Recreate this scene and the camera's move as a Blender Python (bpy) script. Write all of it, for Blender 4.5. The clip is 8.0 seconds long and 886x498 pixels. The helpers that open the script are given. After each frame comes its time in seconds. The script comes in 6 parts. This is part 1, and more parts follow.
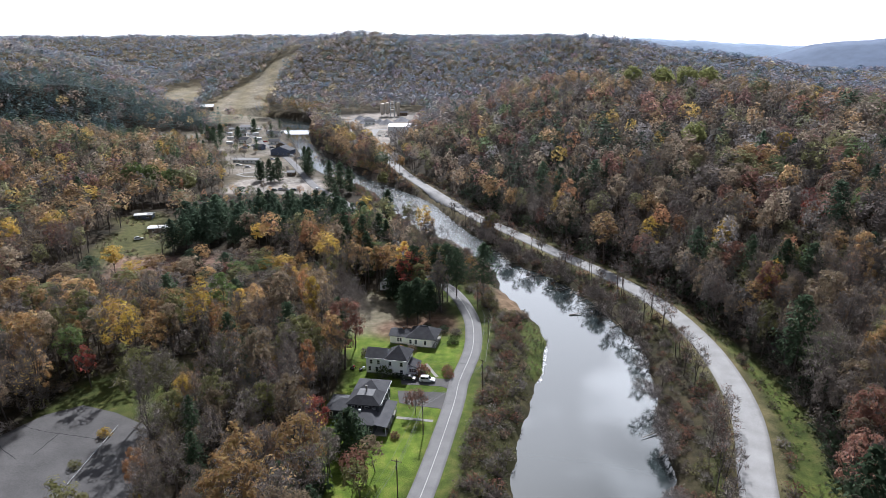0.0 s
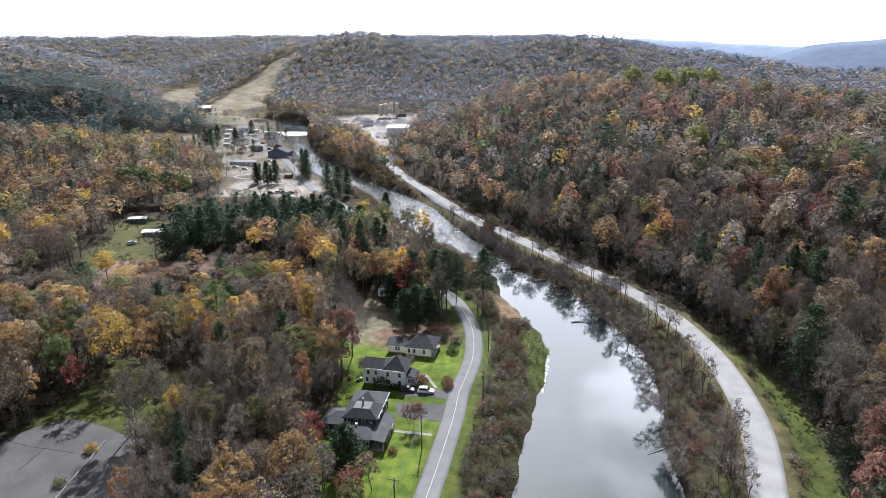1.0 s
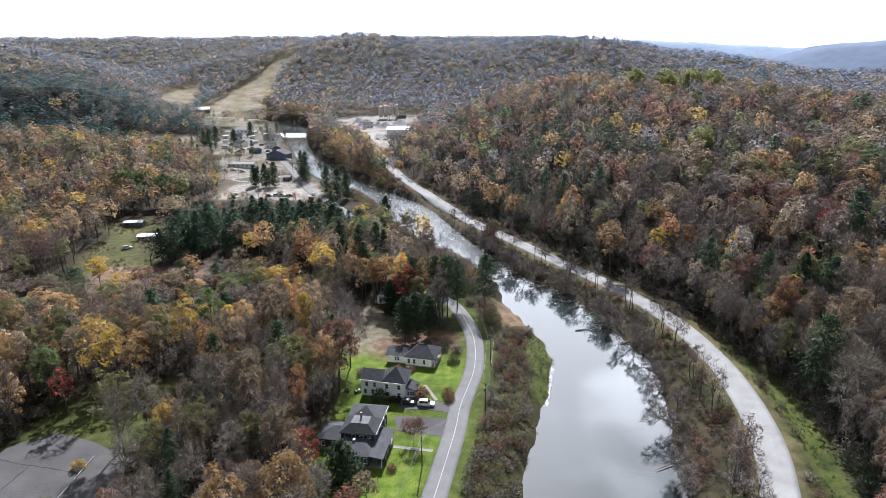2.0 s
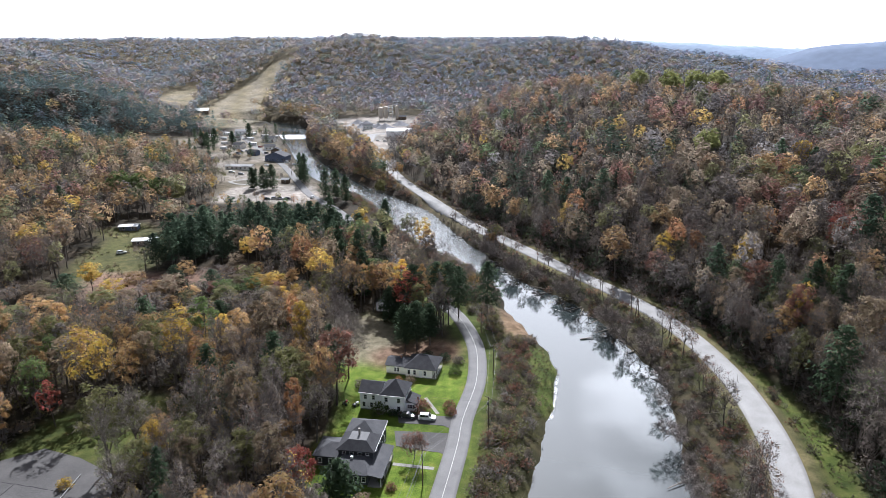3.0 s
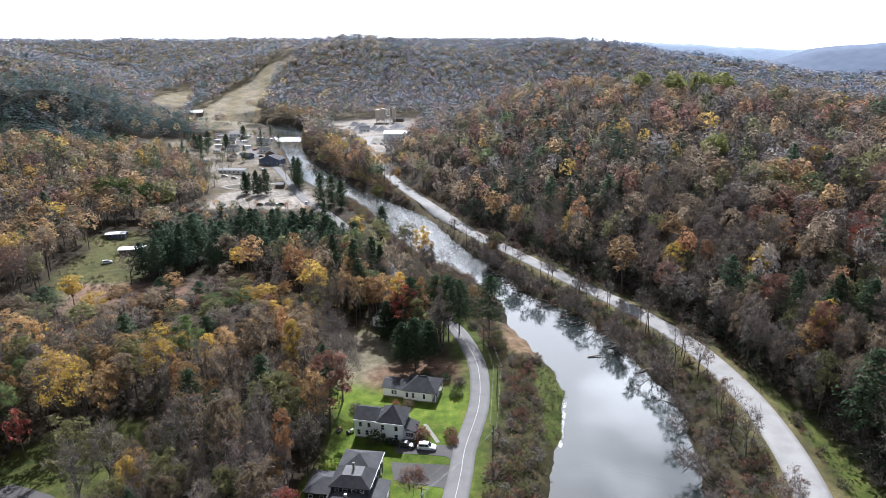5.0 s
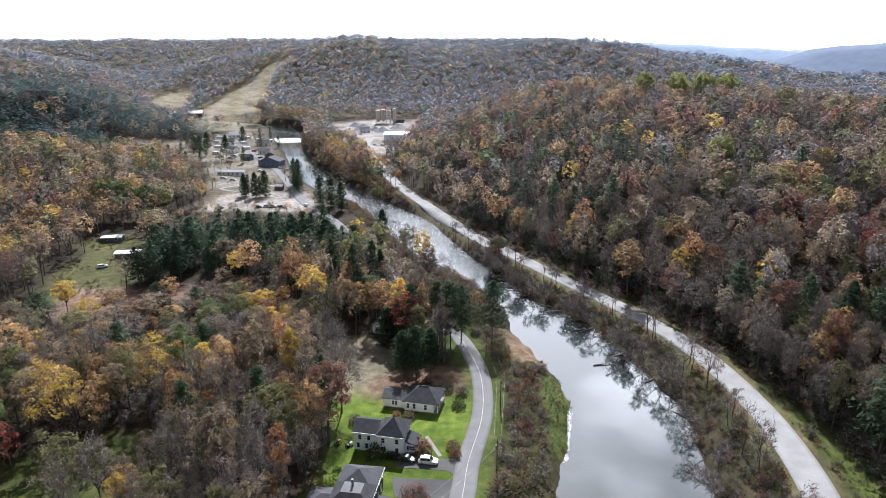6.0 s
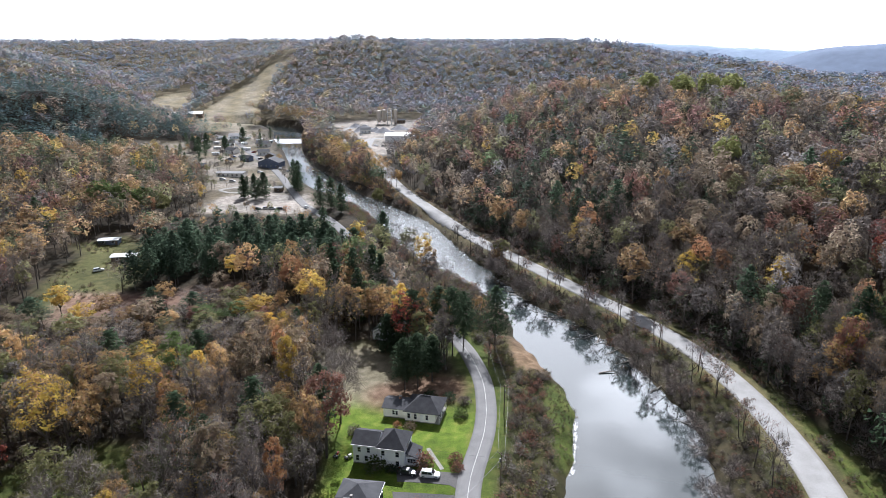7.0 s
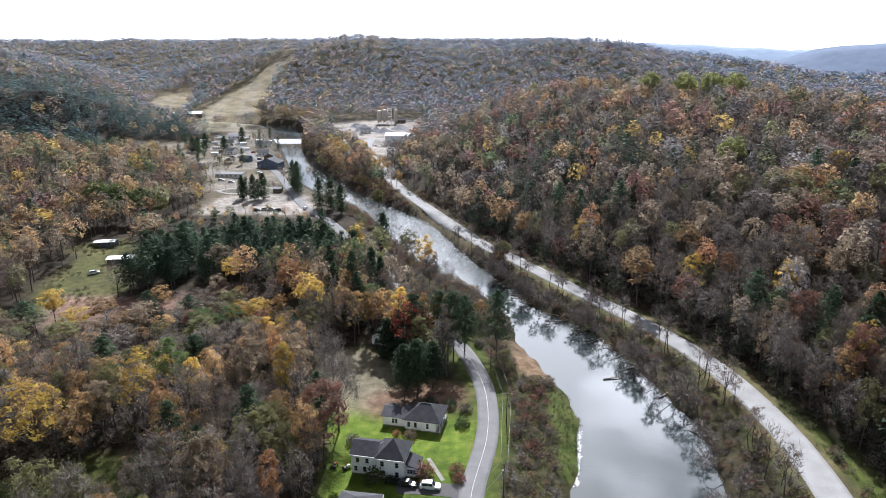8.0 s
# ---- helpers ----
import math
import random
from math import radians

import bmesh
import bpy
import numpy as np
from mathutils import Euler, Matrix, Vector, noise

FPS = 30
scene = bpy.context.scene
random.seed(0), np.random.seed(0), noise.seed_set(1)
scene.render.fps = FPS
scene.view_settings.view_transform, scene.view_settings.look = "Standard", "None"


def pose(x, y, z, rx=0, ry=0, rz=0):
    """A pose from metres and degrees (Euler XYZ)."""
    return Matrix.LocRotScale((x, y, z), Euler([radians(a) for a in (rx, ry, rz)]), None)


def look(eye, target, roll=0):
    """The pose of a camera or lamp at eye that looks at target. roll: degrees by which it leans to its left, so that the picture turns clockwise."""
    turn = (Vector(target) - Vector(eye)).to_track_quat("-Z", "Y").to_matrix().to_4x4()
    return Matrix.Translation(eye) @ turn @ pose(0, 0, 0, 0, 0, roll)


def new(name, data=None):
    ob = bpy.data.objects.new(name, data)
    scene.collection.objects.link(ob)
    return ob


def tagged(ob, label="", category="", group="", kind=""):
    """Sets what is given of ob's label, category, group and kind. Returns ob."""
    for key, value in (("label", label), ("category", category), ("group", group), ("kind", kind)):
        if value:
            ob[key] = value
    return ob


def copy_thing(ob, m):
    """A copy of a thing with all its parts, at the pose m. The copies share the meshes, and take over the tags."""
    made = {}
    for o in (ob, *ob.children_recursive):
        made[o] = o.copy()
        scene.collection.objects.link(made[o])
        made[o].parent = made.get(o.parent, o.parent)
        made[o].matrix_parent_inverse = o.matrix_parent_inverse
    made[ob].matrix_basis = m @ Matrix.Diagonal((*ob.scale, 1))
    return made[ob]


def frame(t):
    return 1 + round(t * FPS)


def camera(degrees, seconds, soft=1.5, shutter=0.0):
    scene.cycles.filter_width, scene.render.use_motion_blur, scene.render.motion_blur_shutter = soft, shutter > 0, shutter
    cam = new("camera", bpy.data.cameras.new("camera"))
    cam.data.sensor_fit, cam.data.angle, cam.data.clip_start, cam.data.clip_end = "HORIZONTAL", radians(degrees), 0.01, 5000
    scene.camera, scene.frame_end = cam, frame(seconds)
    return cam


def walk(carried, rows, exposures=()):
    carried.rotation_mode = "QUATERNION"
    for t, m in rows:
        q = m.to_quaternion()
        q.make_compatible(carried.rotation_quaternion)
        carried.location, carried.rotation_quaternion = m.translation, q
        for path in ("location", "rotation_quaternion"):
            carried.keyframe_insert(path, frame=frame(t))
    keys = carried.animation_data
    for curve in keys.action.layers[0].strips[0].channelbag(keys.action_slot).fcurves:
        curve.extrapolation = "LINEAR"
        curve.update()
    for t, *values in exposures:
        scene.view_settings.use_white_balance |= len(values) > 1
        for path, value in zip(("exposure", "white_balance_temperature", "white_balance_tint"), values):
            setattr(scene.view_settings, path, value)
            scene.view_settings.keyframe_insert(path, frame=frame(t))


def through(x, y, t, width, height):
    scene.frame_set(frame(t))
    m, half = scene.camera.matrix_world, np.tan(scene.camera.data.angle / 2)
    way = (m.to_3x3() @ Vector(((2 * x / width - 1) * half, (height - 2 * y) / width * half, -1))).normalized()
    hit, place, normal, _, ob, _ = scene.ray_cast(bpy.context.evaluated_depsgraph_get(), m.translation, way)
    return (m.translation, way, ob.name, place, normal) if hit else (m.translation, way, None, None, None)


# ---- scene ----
# the camera: a drone that flies up the valley
cam = camera(69.18, 8.0, soft=0.55)
PATH = [
    (0, (0.00, 0.00, 94.11), 0.17, 17.28, -0.43),
    (0.5, (0.04, 3.05, 94.26), 0.08, 17.28, -0.43),
    (1, (-0.06, 5.90, 94.27), 0.08, 17.23, -0.44),
    (1.5, (-0.20, 8.98, 94.36), 0.08, 17.19, -0.43),
    (3, (-0.69, 18.73, 94.48), 0.08, 17.08, -0.41),
    (3.5, (-1.05, 22.08, 94.62), 0.02, 17.06, -0.39),
    (4, (-1.21, 25.18, 94.61), -0.01, 17.02, -0.39),
    (4.5, (-1.36, 28.41, 94.65), -0.18, 17.01, -0.37),
    (6, (-1.97, 36.94, 94.75), -0.14, 16.96, -0.37),
    (6.5, (-2.15, 39.76, 94.74), -0.10, 16.96, -0.37),
    (7, (-2.19, 42.14, 94.65), -0.04, 16.93, -0.38),
    (7.5, (-2.29, 44.49, 94.53), -0.05, 16.94, -0.39),
    (8, (-2.26, 46.73, 94.43), 0.01, 16.95, -0.40),
]


def aim(eye, yaw, down, roll):
    a, b = radians(yaw), radians(down)
    way = Vector((-math.sin(a) * math.cos(b), math.cos(a) * math.cos(b), -math.sin(b)))
    return look(eye, Vector(eye) + way * 10, roll)


walk(cam, [(t, aim(eye, yaw, down, roll)) for t, eye, yaw, down, roll in PATH],
     exposures=[(0, 0.64, 5760, 13), (0.4, 0.88, 5760, 13), (1.0, 0.93, 5760, 13), (8.0, 0.93, 5760, 13)])

# ---------------------------------------------------------------- light
SUN_EL, SUN_AZ = radians(43), radians(4)      # height, and turn from +y towards +x
SUN_DIR = Vector((math.sin(SUN_AZ) * math.cos(SUN_EL), math.cos(SUN_AZ) * math.cos(SUN_EL), math.sin(SUN_EL)))

CLOUD_DIR = Vector((0.10, 0.90, 0.42)).normalized()      # the bright thin cloud below the sun


def make_world():
    w = bpy.data.worlds.new("sky")
    scene.world = w
    w.use_nodes = True
    n, l = w.node_tree.nodes, w.node_tree.links
    n.clear()
    out, bg = n.new("ShaderNodeOutputWorld"), n.new("ShaderNodeBackground")
    sky = n.new("ShaderNodeTexSky")
    sky.sky_type, sky.sun_disc = "NISHITA", False
    sky.sun_elevation, sky.sun_rotation = SUN_EL, SUN_AZ
    sky.dust_density, sky.ozone_density, sky.air_density = 2.0, 1.0, 1.0
    gain = n.new("ShaderNodeVectorMath")
    gain.operation = "SCALE"
    gain.inputs["Scale"].default_value = 0.05
    l.new(sky.outputs["Color"], gain.inputs[0])
    co = n.new("ShaderNodeTexCoord")
    # thin broken cloud, brightest below the sun
    stretch = n.new("ShaderNodeMapping")
    stretch.inputs["Scale"].default_value = (1.0, 1.0, 2.2)
    cloud = n.new("ShaderNodeTexNoise")
    cloud.inputs["Scale"].default_value, cloud.inputs["Detail"].default_value, cloud.inputs["Roughness"].default_value = 3.2, 4.0, 0.5
    l.new(co.outputs["Generated"], stretch.inputs["Vector"])
    l.new(stretch.outputs["Vector"], cloud.inputs["Vector"])
    ramp = n.new("ShaderNodeMapRange")
    ramp.interpolation_type = "SMOOTHSTEP"
    ramp.inputs["From Min"].default_value, ramp.inputs["From Max"].default_value = 0.36, 0.62
    l.new(cloud.outputs["Fac"], ramp.inputs["Value"])
    dot = n.new("ShaderNodeVectorMath")
    dot.operation = "DOT_PRODUCT"
    dot.inputs[1].default_value = CLOUD_DIR
    l.new(co.outputs["Generated"], dot.inputs[0])
    glow = n.new("ShaderNodeMapRange")
    glow.interpolation_type = "SMOOTHSTEP"
    glow.inputs["From Min"].default_value, glow.inputs["From Max"].default_value = 0.84, 1.0
    glow.inputs["To Min"].default_value, glow.inputs["To Max"].default_value = 0.235, 3.8
    l.new(dot.outputs["Value"], glow.inputs["Value"])
    white = n.new("ShaderNodeVectorMath")
    white.operation = "SCALE"
    white.inputs[0].default_value = (1.0, 0.985, 0.965)
    # haze band: near the horizon the sky is white all round
    sep = n.new("ShaderNodeSeparateXYZ")
    l.new(co.outputs["Generated"], sep.inputs[0])
    low = n.new("ShaderNodeMapRange")
    low.interpolation_type = "SMOOTHSTEP"
    low.inputs["From Min"].default_value, low.inputs["From Max"].default_value = 0.15, 0.06
    l.new(sep.outputs["Z"], low.inputs["Value"])
    bright = n.new("ShaderNodeMath")
    bright.operation = "MAXIMUM"
    l.new(glow.outputs["Result"], bright.inputs[0])
    l.new(low.outputs["Result"], bright.inputs[1])
    l.new(bright.outputs[0], white.inputs["Scale"])
    bank = n.new("ShaderNodeMapRange")
    bank.interpolation_type = "SMOOTHSTEP"
    bank.inputs["From Min"].default_value, bank.inputs["From Max"].default_value = 0.93, 0.99
    bank.inputs["To Max"].default_value = 0.55
    l.new(dot.outputs["Value"], bank.inputs["Value"])
    veil = n.new("ShaderNodeMath")
    veil.operation = "MAXIMUM"
    l.new(ramp.outputs["Result"], veil.inputs[0])
    l.new(bank.outputs["Result"], veil.inputs[1])
    most = n.new("ShaderNodeMath")
    most.operation = "MAXIMUM"
    l.new(veil.outputs[0], most.inputs[0])
    l.new(low.outputs["Result"], most.inputs[1])
    mix = n.new("ShaderNodeMix")
    mix.data_type = "RGBA"
    l.new(most.outputs[0], mix.inputs["Factor"])
    l.new(gain.outputs[0], mix.inputs["A"])
    l.new(white.outputs[0], mix.inputs["B"])
    l.new(mix.outputs["Result"], bg.inputs["Color"])
    bg.inputs["Strength"].default_value = 1.0
    l.new(bg.outputs[0], out.inputs[0])


make_world()
lamp = bpy.data.lights.new("sun", "SUN")
lamp.energy, lamp.angle, lamp.color = 5.0, radians(0.6), (1.0, 0.965, 0.91)
sun = new("sun", lamp)
sun.matrix_world = look(SUN_DIR * 500, (0, 0, 0))

# ---------------------------------------------------------------- materials
def material(name, rough=0.8, metal=0.0):
    m = bpy.data.materials.new(name)
    m.use_nodes = True
    b = m.node_tree.nodes["Principled BSDF"]
    b.inputs["Roughness"].default_value, b.inputs["Metallic"].default_value = rough, metal
    b.inputs["Specular IOR Level"].default_value = 0.5 if rough < 0.55 else 0.12
    return m, m.node_tree.nodes, m.node_tree.links, b


def noise_node(n, l, scale, detail=4.0, vector=None):
    t = n.new("ShaderNodeTexNoise")
    t.inputs["Scale"].default_value, t.inputs["Detail"].default_value = scale, detail
    if vector is not None:
        l.new(vector, t.inputs["Vector"])
    return t


def ramp_node(n, l, fac, stops):
    r = n.new("ShaderNodeValToRGB")
    e = r.color_ramp.elements
    while len(e) < len(stops):
        e.new(0.5)
    for k, (p, c) in enumerate(stops):
        e[k].position, e[k].color = p, (*c, 1)
    l.new(fac, r.inputs["Fac"])
    return r


def mix_node(n, l, fac, a, b, mode="MIX"):
    x = n.new("ShaderNodeMix")
    x.data_type, x.blend_type = "RGBA", mode
    for key, v in (("Factor", fac), ("A", a), ("B", b)):
        if isinstance(v, (int, float)):
            x.inputs[key].default_value = v
        elif isinstance(v, tuple):
            x.inputs[key].default_value = (*v, 1)
        else:
            l.new(v, x.inputs[key])
    return x.outputs["Result"]


def grainy(name, light, dark, scale=2.0, fine=14.0, rough=0.85, bump=0.15, metal=0.0, depth=0.02):
    """A surface of two tones that vary at a large and a fine scale, with relief."""
    m, n, l, b = material(name, rough, metal)
    co = n.new("ShaderNodeTexCoord").outputs["Object"]
    big, small = noise_node(n, l, scale, 4, co), noise_node(n, l, fine, 5, co)
    f = n.new("ShaderNodeMath")
    f.operation = "MULTIPLY_ADD"
    l.new(small.outputs["Fac"], f.inputs[0])
    f.inputs[1].default_value = 0.5
    half = n.new("ShaderNodeMath")
    half.operation = "MULTIPLY"
    half.inputs[1].default_value = 0.5
    l.new(big.outputs["Fac"], half.inputs[0])
    l.new(half.outputs[0], f.inputs[2])
    r = ramp_node(n, l, f.outputs[0], [(0.32, dark), (0.68, light)])
    l.new(r.outputs["Color"], b.inputs["Base Color"])
    if bump:
        bp = n.new("ShaderNodeBump")
        bp.inputs["Strength"].default_value, bp.inputs["Distance"].default_value = bump, depth
        l.new(small.outputs["Fac"], bp.inputs["Height"])
        l.new(bp.outputs["Normal"], b.inputs["Normal"])
    return m


def leaf_material(name, tint=None, spread=(0.76, 1.22), through=0.46):
    """Leaves: colour from the tree's own tint, varied leaf by leaf; light shines through them."""
    m = bpy.data.materials.new(name)
    m.use_nodes = True
    n, l = m.node_tree.nodes, m.node_tree.links
    n.clear()
    out = n.new("ShaderNodeOutputMaterial")
    geo = n.new("ShaderNodeNewGeometry")
    if tint is None:
        at = n.new("ShaderNodeAttribute")
        at.attribute_name = "tint"
        base = at.outputs["Color"]
    else:
        c = n.new("ShaderNodeRGB")
        c.outputs[0].default_value = (*tint, 1)
        base = c.outputs[0]
    hsv = n.new("ShaderNodeHueSaturation")
    l.new(base, hsv.inputs["Color"])
    val = n.new("ShaderNodeMapRange")
    val.inputs["To Min"].default_value, val.inputs["To Max"].default_value = spread
    l.new(geo.outputs["Random Per Island"], val.inputs["Value"])
    l.new(val.outputs[0], hsv.inputs["Value"])
    hue = n.new("ShaderNodeMath")
    hue.operation = "MULTIPLY_ADD"
    hue.inputs[1].default_value, hue.inputs[2].default_value = 0.035, 0.4825
    wn = n.new("ShaderNodeTexWhiteNoise")
    wn.noise_dimensions = "1D"
    l.new(geo.outputs["Random Per Island"], wn.inputs["W"])
    l.new(wn.outputs["Value"], hue.inputs[0])
    l.new(hue.outputs[0], hsv.inputs["Hue"])
    d, t = n.new("ShaderNodeBsdfDiffuse"), n.new("ShaderNodeBsdfTranslucent")
    shade = n.new("ShaderNodeVectorMath")
    shade.operation = "SCALE"
    shade.inputs["Scale"].default_value = 0.75
    thin = n.new("ShaderNodeVectorMath")
    thin.operation = "SCALE"
    thin.inputs["Scale"].default_value = 1.35
    l.new(hsv.outputs["Color"], shade.inputs[0])
    l.new(hsv.outputs["Color"], thin.inputs[0])
    l.new(shade.outputs[0], d.inputs["Color"])
    l.new(thin.outputs[0], t.inputs["Color"])
    mx = n.new("ShaderNodeMixShader")
    mx.inputs[0].default_value = through
    l.new(d.outputs[0], mx.inputs[1])
    l.new(t.outputs[0], mx.inputs[2])
    l.new(mx.outputs[0], out.inputs["Surface"])
    return m


def ground_material():
    m, n, l, b = material("earth", 0.95)
    co = n.new("ShaderNodeTexCoord").outputs["Object"]
    zone = n.new("ShaderNodeAttribute")
    zone.attribute_name = "zone"
    z = n.new("ShaderNodeSeparateColor")
    l.new(zone.outputs["Color"], z.inputs[0])
    big, mid, fine = noise_node(n, l, 0.035, 4, co), noise_node(n, l, 0.35, 5, co), noise_node(n, l, 3.0, 5, co)
    # wood floor tones are darkened to deepen the shade below the trees
    litter = ramp_node(n, l, mid.outputs["Fac"], [(0.3, (0.014, 0.010, 0.008)), (0.5, (0.036, 0.025, 0.017)), (0.72, (0.066, 0.046, 0.03))])
    moss = ramp_node(n, l, big.outputs["Fac"], [(0.45, (0.018, 0.021, 0.010)), (0.6, (0.04, 0.034, 0.022))])
    forest = mix_node(n, l, 0.35, litter.outputs["Color"], moss.outputs["Color"])
    lawn = ramp_node(n, l, mid.outputs["Fac"], [(0.25, (0.05, 0.08, 0.012)), (0.5, (0.09, 0.138, 0.017)), (0.75, (0.16, 0.18, 0.036))])
    dry = ramp_node(n, l, mid.outputs["Fac"], [(0.25, (0.10, 0.09, 0.04)), (0.5, (0.17, 0.14, 0.075)), (0.75, (0.25, 0.205, 0.125))])
    bare = ramp_node(n, l, mid.outputs["Fac"], [(0.25, (0.16, 0.14, 0.122)), (0.5, (0.265, 0.24, 0.215)), (0.75, (0.40, 0.375, 0.345))])
    c = mix_node(n, l, z.outputs["Red"], forest, lawn.outputs["Color"])
    c = mix_node(n, l, z.outputs["Green"], c, dry.outputs["Color"])
    c = mix_node(n, l, z.outputs["Blue"], c, bare.outputs["Color"])
    shed_ = n.new("ShaderNodeAttribute")
    shed_.attribute_name = "needles"
    rusty = ramp_node(n, l, mid.outputs["Fac"], [(0.3, (0.10, 0.052, 0.036)), (0.6, (0.20, 0.125, 0.09)), (0.75, (0.27, 0.20, 0.15))])
    c = mix_node(n, l, shed_.outputs["Fac"], c, rusty.outputs["Color"])
    spec = ramp_node(n, l, fine.outputs["Fac"], [(0.25, (0.55, 0.55, 0.55)), (0.75, (1.35, 1.35, 1.35))])
    c = mix_node(n, l, 1.0, c, spec.outputs["Color"], "MULTIPLY")
    broad = noise_node(n, l, 0.05, 5, co)
    wide = ramp_node(n, l, broad.outputs["Fac"], [(0.3, (0.6, 0.62, 0.6)), (0.7, (1.3, 1.25, 1.2))])
    c = mix_node(n, l, 1.0, c, wide.outputs["Color"], "MULTIPLY")
    l.new(c, b.inputs["Base Color"])
    bp = n.new("ShaderNodeBump")
    bp.inputs["Strength"].default_value, bp.inputs["Distance"].default_value = 0.6, 0.25
    l.new(fine.outputs["Fac"], bp.inputs["Height"])
    l.new(bp.outputs["Normal"], b.inputs["Normal"])
    return m


def water_material():
    m, n, l, b = material("river_water", 0.04)
    b.inputs["Base Color"].default_value = (0.028, 0.032, 0.026, 1)
    b.inputs["IOR"].default_value = 1.6
    co = n.new("ShaderNodeTexCoord").outputs["Object"]
    swell, ripple = noise_node(n, l, 0.16, 3, co), noise_node(n, l, 1.3, 4, co)
    rough = n.new("ShaderNodeAttribute")
    rough.attribute_name = "rapid"
    amp = n.new("ShaderNodeMapRange")
    amp.inputs["To Min"].default_value, amp.inputs["To Max"].default_value = 0.012, 1.0
    l.new(rough.outputs["Fac"], amp.inputs["Value"])
    b1, b2 = n.new("ShaderNodeBump"), n.new("ShaderNodeBump")
    b1.inputs["Strength"].default_value, b1.inputs["Distance"].default_value = 0.035, 0.3
    l.new(swell.outputs["Fac"], b1.inputs["Height"])
    l.new(amp.outputs[0], b2.inputs["Strength"])
    b2.inputs["Distance"].default_value = 0.35
    l.new(ripple.outputs["Fac"], b2.inputs["Height"])
    l.new(b1.outputs["Normal"], b2.inputs["Normal"])
    l.new(b2.outputs["Normal"], b.inputs["Normal"])
    # white water where it breaks
    foam = noise_node(n, l, 1.7, 6, co)
    fm = n.new("ShaderNodeMath")
    fm.operation = "MULTIPLY"
    thr = n.new("ShaderNodeMapRange")
    thr.inputs["From Min"].default_value, thr.inputs["From Max"].default_value = 0.62, 0.72
    l.new(foam.outputs["Fac"], thr.inputs["Value"])
    l.new(thr.outputs[0], fm.inputs[0])
    l.new(rough.outputs["Fac"], fm.inputs[1])
    fall = n.new("ShaderNodeMapRange")
    fall.inputs["From Min"].default_value, fall.inputs["From Max"].default_value, fall.inputs["To Max"].default_value = 0.75, 1.0, 0.85
    l.new(rough.outputs["Fac"], fall.inputs["Value"])
    white_water = n.new("ShaderNodeMath")
    white_water.operation = "MAXIMUM"
    l.new(fm.outputs[0], white_water.inputs[0])
    l.new(fall.outputs[0], white_water.inputs[1])
    c = mix_node(n, l, white_water.outputs[0], (0.026, 0.034, 0.034), (0.75, 0.77, 0.80))
    l.new(c, b.inputs["Base Color"])
    # broken water mirrors the sky less than the calm reaches
    sl = n.new("ShaderNodeMapRange")
    sl.inputs["From Max"].default_value = 0.6
    sl.inputs["To Min"].default_value, sl.inputs["To Max"].default_value = 0.5, 0.3
    l.new(rough.outputs["Fac"], sl.inputs["Value"])
    l.new(sl.outputs[0], b.inputs["Specular IOR Level"])
    rr = n.new("ShaderNodeMapRange")
    rr.inputs["To Min"].default_value, rr.inputs["To Max"].default_value = 0.04, 0.6
    l.new(fm.outputs[0], rr.inputs["Value"])
    l.new(rr.outputs[0], b.inputs["Roughness"])
    return m


EARTH, WATER = ground_material(), water_material()
ASPHALT = grainy("asphalt", (0.20, 0.196, 0.192), (0.135, 0.132, 0.13), 0.25, 6.0, 0.9, 0.2)
GRAVEL = grainy("pale_gravel", (0.33, 0.324, 0.315), (0.205, 0.20, 0.193), 0.22, 5.0, 0.95, 0.4, depth=0.05)
LINE = grainy("road_paint", (0.62, 0.61, 0.58), (0.34, 0.335, 0.32), 1.2, 9.0, 0.7, 0.1)
LEAF, LEAF_FAR = leaf_material("leaf"), leaf_material("far_leaf", spread=(0.92, 1.1), through=0.58)
BARK = grainy("bark", (0.15, 0.13, 0.115), (0.06, 0.05, 0.042), 0.8, 6.0, 0.95, 0.3)
TWIG = grainy("twig", (0.27, 0.235, 0.21), (0.125, 0.105, 0.092), 0.8, 6.0, 0.95, 0)


def clapboard(name, light, dark):
    """Painted boards: fine level courses in relief over the mottled paint."""
    m = grainy(name, light, dark, 0.4, 8.0, 0.6, 0)
    n, l = m.node_tree.nodes, m.node_tree.links
    co = n.new("ShaderNodeTexCoord").outputs["Object"]
    w = n.new("ShaderNodeTexWave")
    w.bands_direction, w.wave_profile = "Z", "SAW"
    w.inputs["Scale"].default_value = 1.4
    l.new(co, w.inputs["Vector"])
    bp = n.new("ShaderNodeBump")
    bp.inputs["Strength"].default_value, bp.inputs["Distance"].default_value = 0.5, 0.03
    l.new(w.outputs["Fac"], bp.inputs["Height"])
    l.new(bp.outputs["Normal"], n["Principled BSDF"].inputs["Normal"])
    return m


WHITE = clapboard("white_siding", (0.93, 0.93, 0.92), (0.86, 0.86, 0.85))
CREAM = clapboard("cream_siding", (0.90, 0.88, 0.82), (0.80, 0.78, 0.72))
SLATE = grainy("dark_shingle", (0.07, 0.07, 0.074), (0.032, 0.032, 0.036), 0.6, 9.0, 0.9, 0.4)
GREY_WALL = clapboard("charcoal_siding", (0.075, 0.08, 0.09), (0.045, 0.048, 0.055))
GREY_ROOF = grainy("grey_shingle", (0.095, 0.096, 0.10), (0.05, 0.05, 0.055), 0.5, 7.0, 0.85, 0.4)
PALE_ROOF = grainy("pale_membrane", (0.30, 0.30, 0.30), (0.19, 0.19, 0.19), 0.5, 5.0, 0.7, 0.1)
